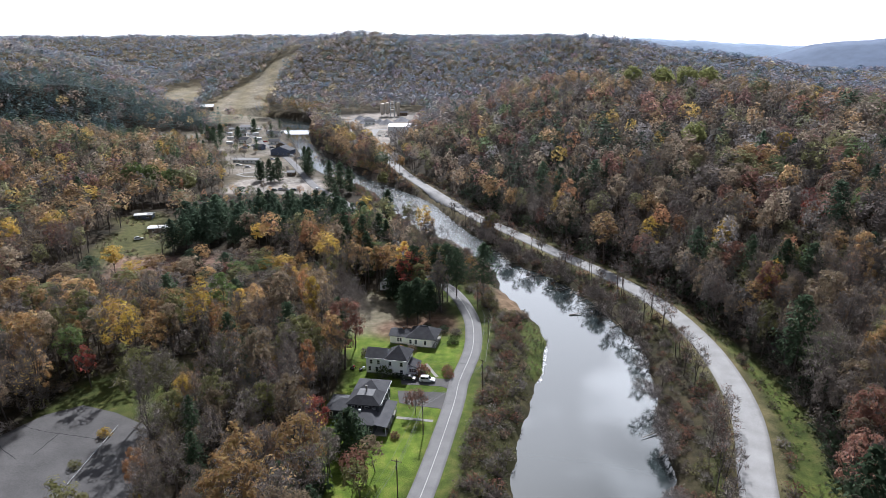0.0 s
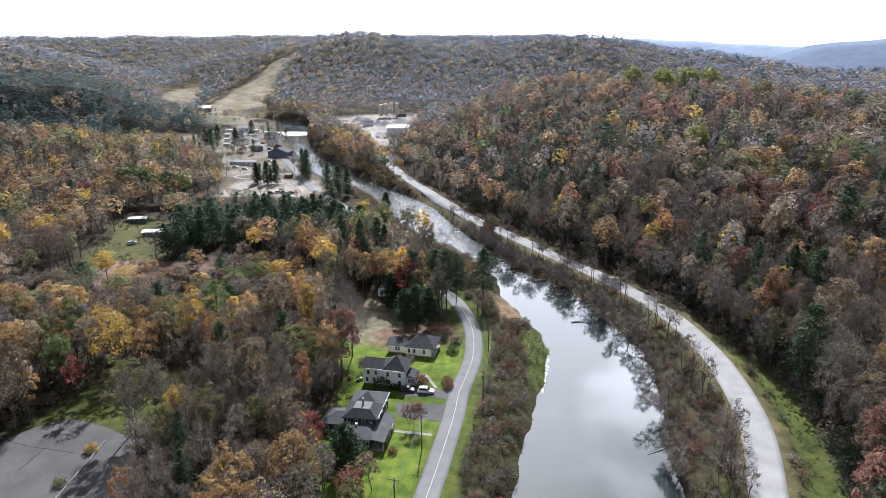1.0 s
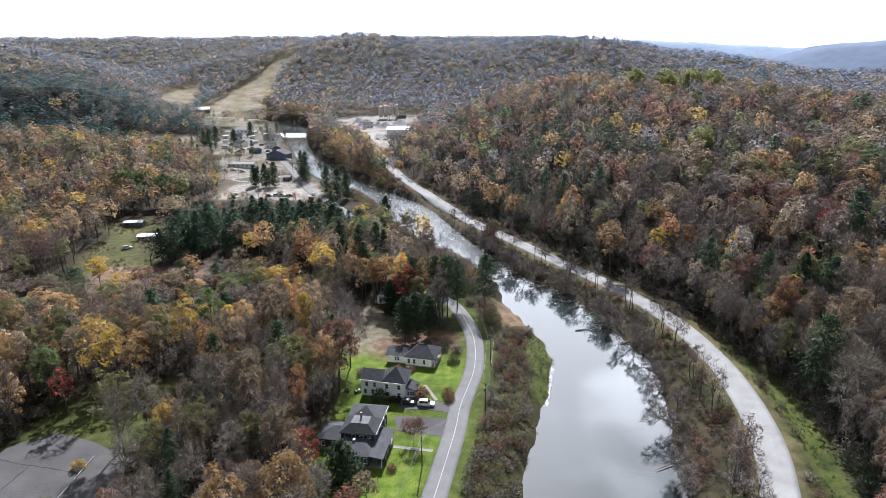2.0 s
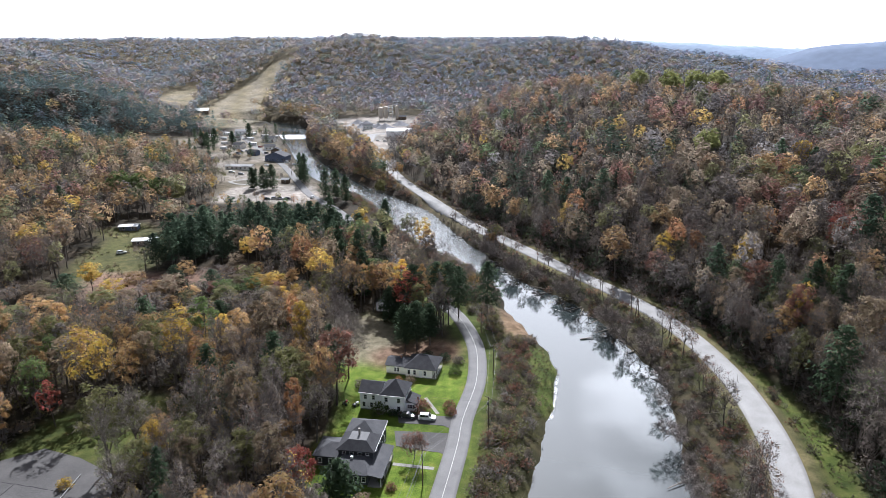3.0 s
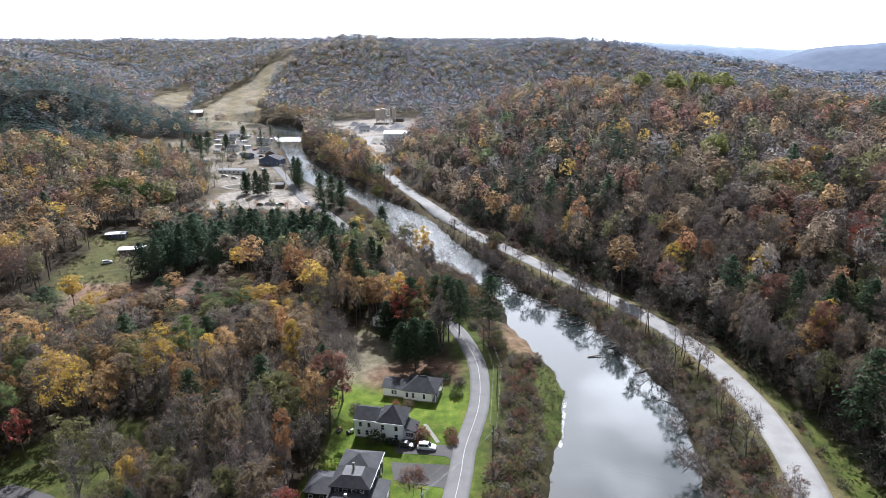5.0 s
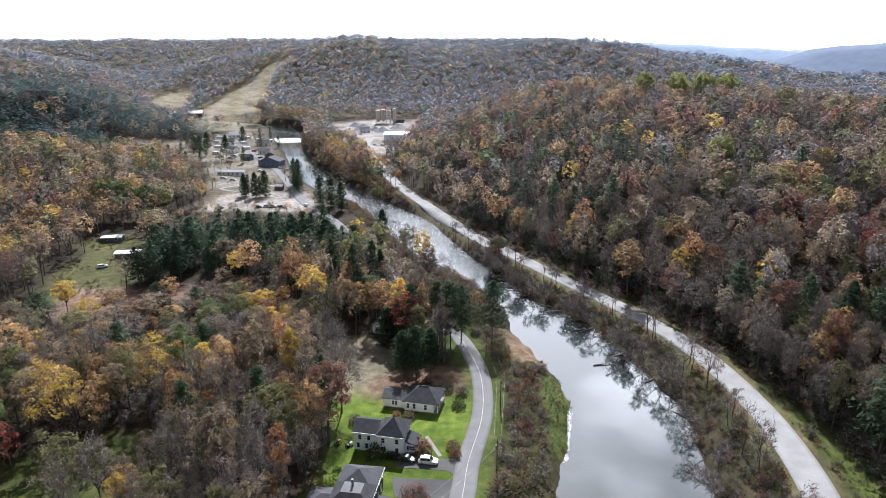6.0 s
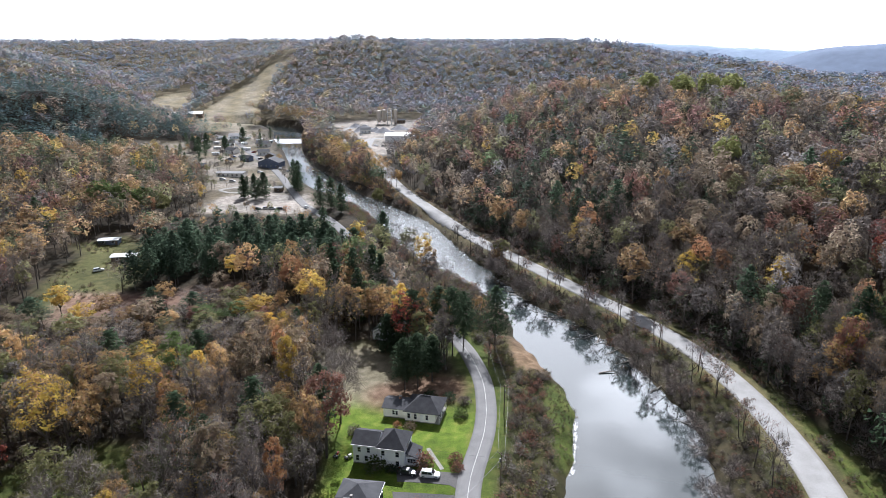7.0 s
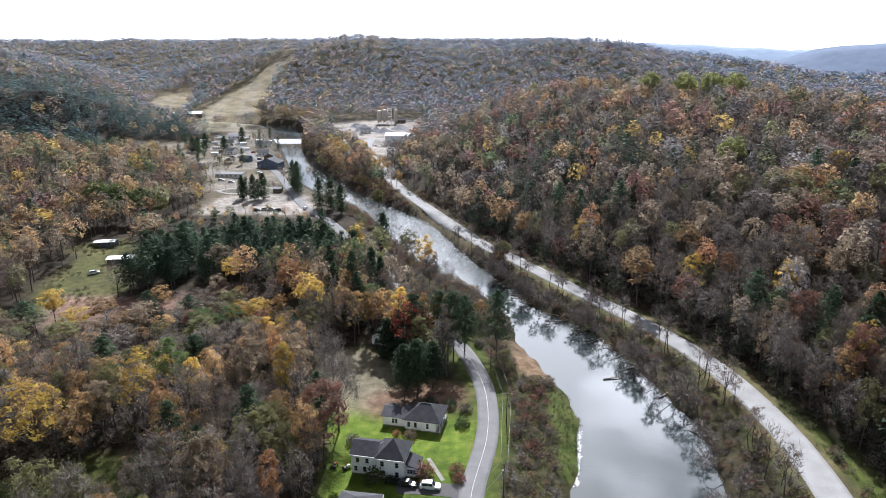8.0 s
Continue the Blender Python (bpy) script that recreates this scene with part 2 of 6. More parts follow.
DECK = grainy("roof_deck_felt", (0.17, 0.17, 0.172), (0.11, 0.11, 0.112), 0.5, 5.0, 0.8, 0.1)
WHITE_ROOF = grainy("white_metal_roof", (0.74, 0.74, 0.73), (0.6, 0.6, 0.59), 0.4, 5.0, 0.5, 0.1)
TRIM = grainy("white_trim", (0.84, 0.84, 0.82), (0.74, 0.74, 0.72), 1.0, 10.0, 0.5, 0)
CONCRETE = grainy("concrete", (0.30, 0.29, 0.265), (0.20, 0.19, 0.175), 0.5, 6.0, 0.9, 0.2)
OLD_ASPHALT = grainy("old_asphalt", (0.115, 0.11, 0.107), (0.055, 0.053, 0.052), 0.12, 3.0, 0.9, 0.3)
POLE_WOOD = grainy("pole_wood", (0.16, 0.125, 0.095), (0.085, 0.065, 0.05), 0.8, 6.0, 0.9, 0.2)
CABLE = grainy("cable", (0.10, 0.10, 0.10), (0.05, 0.05, 0.05), 1.0, 4.0, 0.5, 0)
STEEL = grainy("galvanised_steel", (0.55, 0.56, 0.57), (0.40, 0.41, 0.42), 0.6, 5.0, 0.45, 0.05, 0.7)
TAN_STEEL = grainy("tan_steel", (0.62, 0.55, 0.46), (0.46, 0.40, 0.33), 0.4, 4.0, 0.6, 0.05)
BLUE_WALL = grainy("slate_blue_siding", (0.16, 0.19, 0.26), (0.10, 0.12, 0.17), 0.4, 5.0, 0.7, 0.05)
BROWN_WALL = grainy("brown_siding", (0.20, 0.15, 0.11), (0.12, 0.09, 0.065), 0.4, 5.0, 0.8, 0.05)
BRICK = grainy("brick", (0.30, 0.16, 0.11), (0.19, 0.10, 0.075), 1.0, 9.0, 0.9, 0.2)
ROCK = grainy("river_rock", (0.34, 0.325, 0.30), (0.15, 0.145, 0.135), 0.5, 5.0, 0.85, 0.4, depth=0.06)
DRIFTWOOD = grainy("driftwood", (0.36, 0.32, 0.28), (0.17, 0.145, 0.12), 0.8, 8.0, 0.9, 0.3)
TYRE = grainy("tyre_rubber", (0.035, 0.035, 0.036), (0.02, 0.02, 0.021), 3.0, 20.0, 0.85, 0)
STONE_PILE = grainy("crushed_stone", (0.30, 0.30, 0.31), (0.18, 0.18, 0.19), 0.15, 2.0, 0.95, 0.4, depth=0.1)


def paint(name, colour, rough=0.25):
    m, n, l, b = material(name, rough)
    co = n.new("ShaderNodeTexCoord").outputs["Object"]
    t = noise_node(n, l, 3.0, 3, co)
    r = ramp_node(n, l, t.outputs["Fac"], [(0.3, tuple(v * 0.88 for v in colour)), (0.7, colour)])
    l.new(r.outputs["Color"], b.inputs["Base Color"])
    b.inputs["Coat Weight"].default_value = 0.6
    return m


def glass_material():
    m, n, l, b = material("window_glass", 0.05)
    b.inputs["Base Color"].default_value = (0.02, 0.024, 0.03, 1)
    b.inputs["IOR"].default_value = 1.5
    return m


GLASS = glass_material()
CAR_WHITE, CAR_BLACK, CAR_RED, CAR_SILVER, CAR_BLUE = (paint("white_paint", (0.82, 0.82, 0.81)), paint("black_paint", (0.03, 0.032, 0.036)),
                                                      paint("red_paint", (0.30, 0.035, 0.03)), paint("silver_paint", (0.52, 0.53, 0.54)), paint("blue_paint", (0.05, 0.10, 0.24)))
PLASTIC = paint("dark_plastic", (0.05, 0.05, 0.055), 0.5)
LAMP_RED, LAMP_CLEAR = paint("tail_lamp_red", (0.35, 0.02, 0.02)), paint("lamp_clear", (0.7, 0.7, 0.7), 0.1)

# ---------------------------------------------------------------- the lie of the land
def smooth_line(points, step=4.0):
    """Catmull-Rom through the plan points, at even steps."""
    p = [np.array(q, float) for q in points]
    p = [2 * p[0] - p[1]] + p + [2 * p[-1] - p[-2]]
    out = []
    for a, b, c, d in zip(p, p[1:], p[2:], p[3:]):
        k = max(2, int(np.linalg.norm(c - b) / step))
        for i in range(k):
            t = i / k
            out.append(0.5 * (2 * b + (c - a) * t + (2 * a - 5 * b + 4 * c - d) * t * t + (3 * b - a - 3 * c + d) * t ** 3))
    out.append(p[-2])
    return np.array(out)


def line_distance(px, py, line):
    """Distance to a polyline, the side (+ left of its way) and the share of the way."""
    if px.size <= 64:
        a, v = line[:-1], line[1:] - line[:-1]
        qx, qy = px.reshape(-1, 1), py.reshape(-1, 1)
        u = np.clip(((qx - a[:, 0]) * v[:, 0] + (qy - a[:, 1]) * v[:, 1]) / (v ** 2).sum(1), 0, 1)
        ex, ey = qx - a[:, 0] - u * v[:, 0], qy - a[:, 1] - u * v[:, 1]
        d = np.hypot(ex, ey)
        k, r = d.argmin(1), np.arange(len(qx))
        side = np.sign(v[k, 0] * ey[r, k] - v[k, 1] * ex[r, k])
        return d[r, k].reshape(px.shape), side.reshape(px.shape), ((k + u[r, k]) / len(v)).reshape(px.shape)
    best, side, share = np.full(px.shape, 1e9), np.zeros(px.shape), np.zeros(px.shape)
    n = len(line) - 1
    for i in range(n):
        ax, ay = line[i]
        dx, dy = line[i + 1] - line[i]
        u = np.clip(((px - ax) * dx + (py - ay) * dy) / (dx * dx + dy * dy), 0, 1)
        ex, ey = px - ax - u * dx, py - ay - u * dy
        d = np.hypot(ex, ey)
        m = d < best
        best = np.where(m, d, best)
        side = np.where(m, np.sign(dx * ey - dy * ex), side)
        share = np.where(m, (i + u) / n, share)
    return best, side, share


def inside(px, py, poly):
    """1 inside a closed plan outline."""
    n = len(poly)
    if px.size <= 64:
        p = np.asarray(poly, float)
        q = np.roll(p, -1, axis=0)
        qx, qy = px.reshape(-1, 1), py.reshape(-1, 1)
        c = (p[:, 1] > qy) != (q[:, 1] > qy)
        dy = np.where(q[:, 1] == p[:, 1], 1.0, q[:, 1] - p[:, 1])
        return ((c & (qx < (q[:, 0] - p[:, 0]) * (qy - p[:, 1]) / dy + p[:, 0])).sum(1) % 2 == 1).reshape(px.shape)
    hit = np.zeros(px.shape, bool)
    for i in range(n):
        (x0, y0), (x1, y1) = poly[i], poly[(i + 1) % n]
        if y0 != y1:
            c = (y0 > py) != (y1 > py)
            hit ^= c & (px < (x1 - x0) * (py - y0) / (y1 - y0) + x0)
    return hit


def ease(a, b, v):
    t = np.clip((v - a) / (b - a), 0, 1)
    return t * t * (3 - 2 * t)


BANK_L = smooth_line([(-10, -280), (4, -120), (9, 30), (11, 90), (14, 121), (17.6, 141), (25, 166), (30.5, 185), (34, 204), (32.8, 216), (29.5, 230), (23, 252), (22, 274),
                      (10, 304), (-7, 329), (-20, 355), (-33, 388), (-46, 425), (-64, 460), (-92, 502), (-118, 552), (-143, 626), (-171, 718), (-196, 790), (-235, 900), (-330, 960)])
BANK_R = smooth_line([(26, -280), (38, -120), (42, 30), (49, 90), (52, 121), (55, 132), (59, 154), (65, 183), (66, 200), (61, 225), (55, 250), (46, 267), (33, 286), (22, 321),
                      (14, 340), (0, 387), (-10, 418), (-37, 464), (-60, 500), (-85, 554), (-116, 623), (-144, 710), (-163, 790), (-190, 900), (-290, 1010)])
ROAD = smooth_line([(-90, -280), (-62, -120), (-30, 30), (-14, 90), (-5.8, 118.5), (1.9, 155.6), (4.0, 170), (8.6, 190), (9.9, 208), (8.6, 223), (3.5, 243), (-8.4, 269), (-20, 300),
                    (-40, 345), (-66, 405), (-92, 450), (-112, 500), (-140, 570), (-185, 660), (-235, 760), (-300, 850)])
TRACK = smooth_line([(40, -280), (52, -120), (52, 40), (61, 95), (68.2, 118), (77, 141), (81, 155.5), (83.8, 172.8), (84.9, 193), (83.2, 216), (79, 235), (74, 249), (65.5, 268),
                     (57, 284), (31.3, 335), (16.8, 362), (-7, 425), (-29, 486), (-43, 535), (-60, 605), (-77, 683), (-80, 760)])
RIVER = np.concatenate([BANK_L, BANK_R[::-1]])
ROAD_HALF, TRACK_HALF = 2.9, 4.1


def ridge(x, y, a, b, height, wide):
    d = line_distance(x, y, np.array([a, b], float))[0]
    return height * np.exp(-(d / wide) ** 2)


def level(y):
    """The valley floor, which climbs slowly upstream."""
    return 4.0 * ease(250, 800, y)


WATER_Z = -2.5


def land(x, y):
    """Height of the ground at plan places, in metres."""
    x, y = np.asarray(x, float), np.asarray(y, float)
    z = level(y)
    # wooded slope beyond the gravel road
    d, side, _ = line_distance(x, y, TRACK)
    up = np.where(side < 0, np.clip(d - 12, 0, None), 0)
    crest = 46 + 27 * ease(260, 560, y)
    z = z + crest * (1 - np.exp(-up * 0.5 / crest)) * (1 - ease(600, 900, y)) * (1 - 0.62 * ease(150, 430, up))
    yard = line_distance(x, y, np.array([(-72, 640), (-62, 730), (-70, 930)], float))[0]
    z = level(y) + (z - level(y)) * ease(38, 120, yard)
    # hills
    hills = [ridge(x, y, (-180, 1560), (330, 1590), 103, 330), ridge(x, y, (-420, 1500), (-180, 1560), 80, 230),
             ridge(x, y, (330, 1590), (620, 1640), 70, 250), ridge(x, y, (620, 1640), (1300, 1500), 34, 260),
             ridge(x, y, (-2600, 2500), (400, 2900), 142, 560), ridge(x, y, (-800, 770), (-480, 830), 52, 95),
             ridge(x, y, (-1300, 1100), (-760, 1150), 92, 240), ridge(x, y, (-400, 400), (-330, 470), 25, 95),
             ridge(x, y, (-700, 300), (-480, 380), 60, 160), ridge(x, y, (200, 4650), (1300, 4450), 60, 430),
             ridge(x, y, (1300, 4450), (2400, 4000), 50, 430), ridge(x, y, (1650, 2350), (2600, 2200), 60, 330)]
    z = z + np.sum(np.array(hills) ** 3, axis=0) ** (1 / 3)
    wob = (np.sin(x * 0.013 + 1.3) * np.sin(y * 0.011 + 0.4) * 3 + np.sin(x * 0.031 + y * 0.017) * 1.4) * ease(20, 60, z)
    z = z + wob
    # small unevenness
    z = z + 0.3 * np.sin(x * 0.21 + 0.5 * np.sin(y * 0.17)) * np.sin(y * 0.19 + 0.3) * np.maximum(ease(250, 300, y), ease(30, 60, np.abs(x + 20) - 90))
    # roads lie level on low banks
    rd = line_distance(x, y, ROAD)[0]
    k = 1 - ease(ROAD_HALF + 0.8, ROAD_HALF + 6, rd)
    z = z * (1 - k) + level(y) * k
    k = 1 - ease(TRACK_HALF + 1.0, TRACK_HALF + 8, d)
    z = z * (1 - k) + (level(y) + 1.0) * k
    # the river bed
    bl, br = line_distance(x, y, BANK_L)[0], line_distance(x, y, BANK_R)[0]
    wet = inside(x, y, RIVER)
    edge = np.minimum(bl, br) * np.where(wet, -1, 1)
    bank = ease(-3.0, 4.5, edge + 0.8 * np.sin(x * 0.5) * np.sin(y * 0.43))
    z = z * bank + (WATER_Z - 1.0) * (1 - bank)
    return z

# ---------------------------------------------------------------- open places in the woods
YARDS = [(-28, 118), (-33, 136), (-35, 150), (-33, 158), (-30, 166), (-30.5, 186), (-41, 205), (-43, 235), (-30, 245), (-18, 240), (-10, 222), (4, 222), (9, 205), (4, 180), (-2, 150), (-9, 118), (-14, 96), (-24, 96)]
FIELD = [(-42, 203), (-43, 237), (-28, 243), (-17, 232), (-16, 212), (-22, 203)]
LOT = [(-118, 137), (-109, 153), (-101, 158), (-90, 154), (-78, 147), (-72, 130), (-66, 105), (-80, 60), (-150, 60), (-150, 120)]
LOT_GRASS = [(-112, 150), (-108, 172), (-92, 185), (-72, 182), (-66, 165), (-80, 150), (-90, 150)]
PINE_FLOOR = [(-150, 262), (-158, 290), (-140, 292), (-118, 290), (-96, 306), (-86, 304), (-92, 292), (-112, 274), (-134, 258)]
SHED_FIELD = [(-158, 264), (-172, 300), (-176, 340), (-190, 356), (-172, 372), (-150, 352), (-138, 330), (-136, 300), (-142, 266)]
TOWN = [(-150, 428), (-82, 424), (-84, 452), (-97, 486), (-124, 545), (-150, 624), (-184, 718), (-208, 792), (-225, 850), (-255, 850), (-258, 770), (-300, 748), (-375, 742),
        (-310, 625), (-245, 590), (-190, 530), (-162, 480)]
LOT_TOWN = [(-152, 430), (-84, 428), (-88, 455), (-96, 480), (-152, 474)]
PLANT = [(-25, 940), (-28, 896), (-31, 756), (-36, 672), (-54, 646), (-72, 648), (-92, 660), (-100, 715), (-128, 802), (-150, 850), (-143, 925), (-68, 950)]
SKI = [(-300, 1418), (-328, 1412), (-342, 1370), (-358, 1261), (-378, 1190), (-372, 1065), (-350, 920), (-325, 870), (-270, 835), (-250, 850), (-262, 980), (-275, 1030),
       (-291, 1104), (-313, 1254), (-312, 1346)]
SKI_FIELD = [(-455, 1283), (-440, 1221), (-395, 1060), (-372, 960), (-400, 950), (-455, 1080), (-480, 1180)]
# SCRUB_L upstream is low growth, shaped to keep the river in the camera's view
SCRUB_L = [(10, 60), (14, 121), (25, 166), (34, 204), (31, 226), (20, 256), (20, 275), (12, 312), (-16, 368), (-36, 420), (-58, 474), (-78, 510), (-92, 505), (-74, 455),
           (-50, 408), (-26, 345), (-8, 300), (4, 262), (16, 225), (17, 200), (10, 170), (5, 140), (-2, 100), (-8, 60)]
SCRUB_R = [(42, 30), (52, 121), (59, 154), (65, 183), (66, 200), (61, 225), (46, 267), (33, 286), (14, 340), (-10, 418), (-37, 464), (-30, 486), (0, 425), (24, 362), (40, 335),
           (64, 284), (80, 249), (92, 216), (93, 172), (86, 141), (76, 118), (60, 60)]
SPIT = [(20.5, 225), (27, 220.5), (32, 224), (28, 241), (23, 252), (19, 248), (20, 238)]
GREEN_BANK = [(25, 172), (33, 182), (36, 204), (34, 217), (28.5, 215), (26.5, 205), (26.2, 193), (25.2, 180)]
VERGE_R = [(70, 90), (75, 118), (84, 135), (89, 160), (90, 190), (88, 205), (93, 205), (97, 185), (97, 160), (92, 138), (84, 112)]


def soft_inside(x, y, poly, wide):
    d = line_distance(x, y, np.array(list(poly) + [poly[0]], float))[0]
    return ease(-wide, wide, np.where(inside(x, y, poly), d, -d))


def grid_lines(fine_a, fine_b, step, low, high, growth):
    v = list(np.arange(fine_a, fine_b, step))
    s, p = step, v[-1]
    while p < high:
        s *= growth
        p += s
        v.append(p)
    s, p = step, v[0]
    while p > low:
        s *= growth
        p -= s
        v.insert(0, p)
    return np.array(v)


def mesh_from(name, verts, faces, mats, mat_index=None, smooth=False):
    me = bpy.data.meshes.new(name)
    verts, faces = np.asarray(verts, np.float32), np.asarray(faces, np.int32)
    k = faces.shape[1]
    me.vertices.add(len(verts))
    me.vertices.foreach_set("co", verts.ravel())
    me.loops.add(faces.size)
    me.loops.foreach_set("vertex_index", faces.ravel())
    me.polygons.add(len(faces))
    me.polygons.foreach_set("loop_start", np.arange(0, faces.size, k, dtype=np.int32))
    for m in mats:
        me.materials.append(m)
    if mat_index is not None:
        me.polygons.foreach_set("material_index", np.asarray(mat_index, np.int32))
    me.polygons.foreach_set("use_smooth", np.full(len(faces), smooth))
    me.update(calc_edges=True)
    return me


def set_colour(me, name, values):
    a = me.color_attributes.new(name, "FLOAT_COLOR", "POINT")
    rgba = np.ones((len(values), 4), np.float32)
    rgba[:, :values.shape[1]] = values
    a.data.foreach_set("color", rgba.ravel())


def set_float(me, name, values):
    a = me.attributes.new(name, "FLOAT", "POINT")
    a.data.foreach_set("value", np.asarray(values, np.float32))


def make_ground():
    xs = grid_lines(-200, 128, 2.7, -3400, 3400, 1.075)
    ys = np.concatenate([grid_lines(90, 330, 2.5, -300, 331, 1.05)[:-1], grid_lines(336, 820, 5.2, 336, 4930, 1.06)])
    ys = np.unique(ys)
    gx, gy = np.meshgrid(xs, ys)
    x, y = gx.ravel(), gy.ravel()
    z = land(x, y)
    nx, ny = len(xs), len(ys)
    i = (np.arange(ny - 1)[:, None] * nx + np.arange(nx - 1)[None]).ravel()
    me = mesh_from("ground", np.stack([x, y, z], 1), np.stack([i, i + 1, i + nx + 1, i + nx], 1), [EARTH], smooth=True)
    r = np.clip(soft_inside(x, y, YARDS, 2) * (1 - 0.75 * ease(196, 206, y + 0.25 * x)) + 0.36 * soft_inside(x, y, LOT_GRASS, 3) + 0.32 * soft_inside(x, y, SHED_FIELD, 6) + 0.5 * soft_inside(x, y, GREEN_BANK, 1.0), 0, 1)
    rd, td = line_distance(x, y, ROAD)[0], line_distance(x, y, TRACK)[0]
    r = np.maximum(r, (1 - ease(4, 9, rd)) * 0.55 * (y < 300))
    r = np.maximum(r, 0.22 * (1 - ease(9, 12, td)) * (y < 330))
    r = np.maximum(r, 0.5 * soft_inside(x, y, VERGE_R, 2))
    r = np.maximum(r, 0.12 * soft_inside(x, y, SKI, 10))
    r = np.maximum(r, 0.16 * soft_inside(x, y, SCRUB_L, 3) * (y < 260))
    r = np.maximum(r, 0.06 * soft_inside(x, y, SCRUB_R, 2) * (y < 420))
    # dry tint past y 880 brightens the shaded gaps between the hill crowns
    g = np.clip(soft_inside(x, y, FIELD, 4) * 0.6 + soft_inside(x, y, SHED_FIELD, 6) * 0.2 + soft_inside(x, y, SKI, 12) * 0.75 + soft_inside(x, y, SKI_FIELD, 12)
                + 0.5 * soft_inside(x, y, SPIT, 1.5) + 0.45 * ease(880, 1050, y) + 0.5 * (1 - ease(5, 8, td)) + 0.4 * soft_inside(x, y, TOWN, 12), 0, 1)
    b = np.clip(soft_inside(x, y, PINE_FLOOR, 4) * 0.42 + soft_inside(x, y, LOT_TOWN, 4) + 0.75 * soft_inside(x, y, TOWN, 12) * (0.55 + 0.45 * np.sin(x * 0.09) * np.sin(y * 0.07)) + 0.9 * soft_inside(x, y, PLANT, 10)
                + 0.3 * soft_inside(x, y, FIELD, 4) + 0.38 * (soft_inside(x, y, SKI, 12) + soft_inside(x, y, SKI_FIELD, 12)) * (0.7 + 0.5 * np.sin(x * 0.14 + y * 0.03)), 0, 1)
    set_colour(me, "zone", np.stack([r, g, b], 1))
    under = line_distance(x, y, np.array([(-16, 207), (-4, 212)], float))[0]
    set_float(me, "needles", np.clip(0.85 * soft_inside(x, y, PINE_FLOOR, 5) + 0.8 * (1 - ease(5, 12, under)) + 0.55 * soft_inside(x, y, SPIT, 1.5), 0, 0.9))
    return tagged(new("ground", me), "valley ground with leaf litter, lawns and wooded hills", "ground", kind="structure")


def ribbon(name, line, half, lift, mat, label, a=0.0, b=1.0, shift=0.0, across=6, category="road"):
    """A strip that follows a plan line on the ground, with a low crown and thickness at its edges."""
    n = len(line)
    line = line[int(a * (n - 1)):int(b * (n - 1)) + 1]
    t = np.gradient(line, axis=0)
    t /= np.linalg.norm(t, axis=1)[:, None]
    nrm = np.stack([-t[:, 1], t[:, 0]], 1)
    u = np.linspace(-1, 1, across + 1)
    offs = np.concatenate([[-1.0], u, [1.0]])
    rows = []
    for k, o in enumerate(offs):
        p = line + nrm * (o * half + shift)
        z = land(p[:, 0], p[:, 1]) + lift + 0.06 * (1 - o * o)
        if k in (0, len(offs) - 1):
            z -= 0.4
        rows.append(np.concatenate([p, z[:, None]], 1))
    v = np.stack(rows, 1)
    m, w = v.shape[:2]
    i = (np.arange(m - 1)[:, None] * w + np.arange(w - 1)[None]).ravel()
    me = mesh_from(name, v.reshape(-1, 3), np.stack([i, i + w, i + w + 1, i + 1], 1)[:, ::-1], [mat], smooth=True)
    return tagged(new(name, me), label, category, kind="structure")


def make_water():
    s = np.linspace(0, 1, 420)
    def at(line):
        d = np.concatenate([[0], np.cumsum(np.linalg.norm(np.diff(line, axis=0), axis=1))])
        return np.stack([np.interp(s, d / d[-1], line[:, k]) for k in (0, 1)], 1)
    L, R = at(BANK_L), at(BANK_R)
    u = np.linspace(-0.12, 1.12, 14)
    v = L[:, None] * (1 - u[None, :, None]) + R[:, None] * u[None, :, None]
    z = np.full(v.shape[:2], WATER_Z) + 2.0 * ease(786, 800, v[..., 1])
    v = np.concatenate([v, z[..., None]], 2)
    m, w = v.shape[:2]
    i = (np.arange(m - 1)[:, None] * w + np.arange(w - 1)[None]).ravel()
    me = mesh_from("river", v.reshape(-1, 3), np.stack([i, i + 1, i + w + 1, i + w], 1), [WATER], smooth=True)
    yy = v[..., 1].ravel()
    rapid = ease(298, 345, yy) * (1 - ease(440, 530, yy)) * 0.65 + 1.0 * ease(772, 784, yy) * (1 - ease(800, 812, yy))
    set_float(me, "rapid", np.clip(rapid, 0, 1))
    return tagged(new("river", me), "wide still river that reflects a bright cloudy sky", "river", kind="structure")


make_ground()
make_water()
ribbon("road", ROAD, ROAD_HALF, 0.05, ASPHALT, "grey asphalt country road with a worn white line")
ribbon("gravel_road", TRACK, TRACK_HALF, 0.08, GRAVEL, "pale grey gravel road along the river")

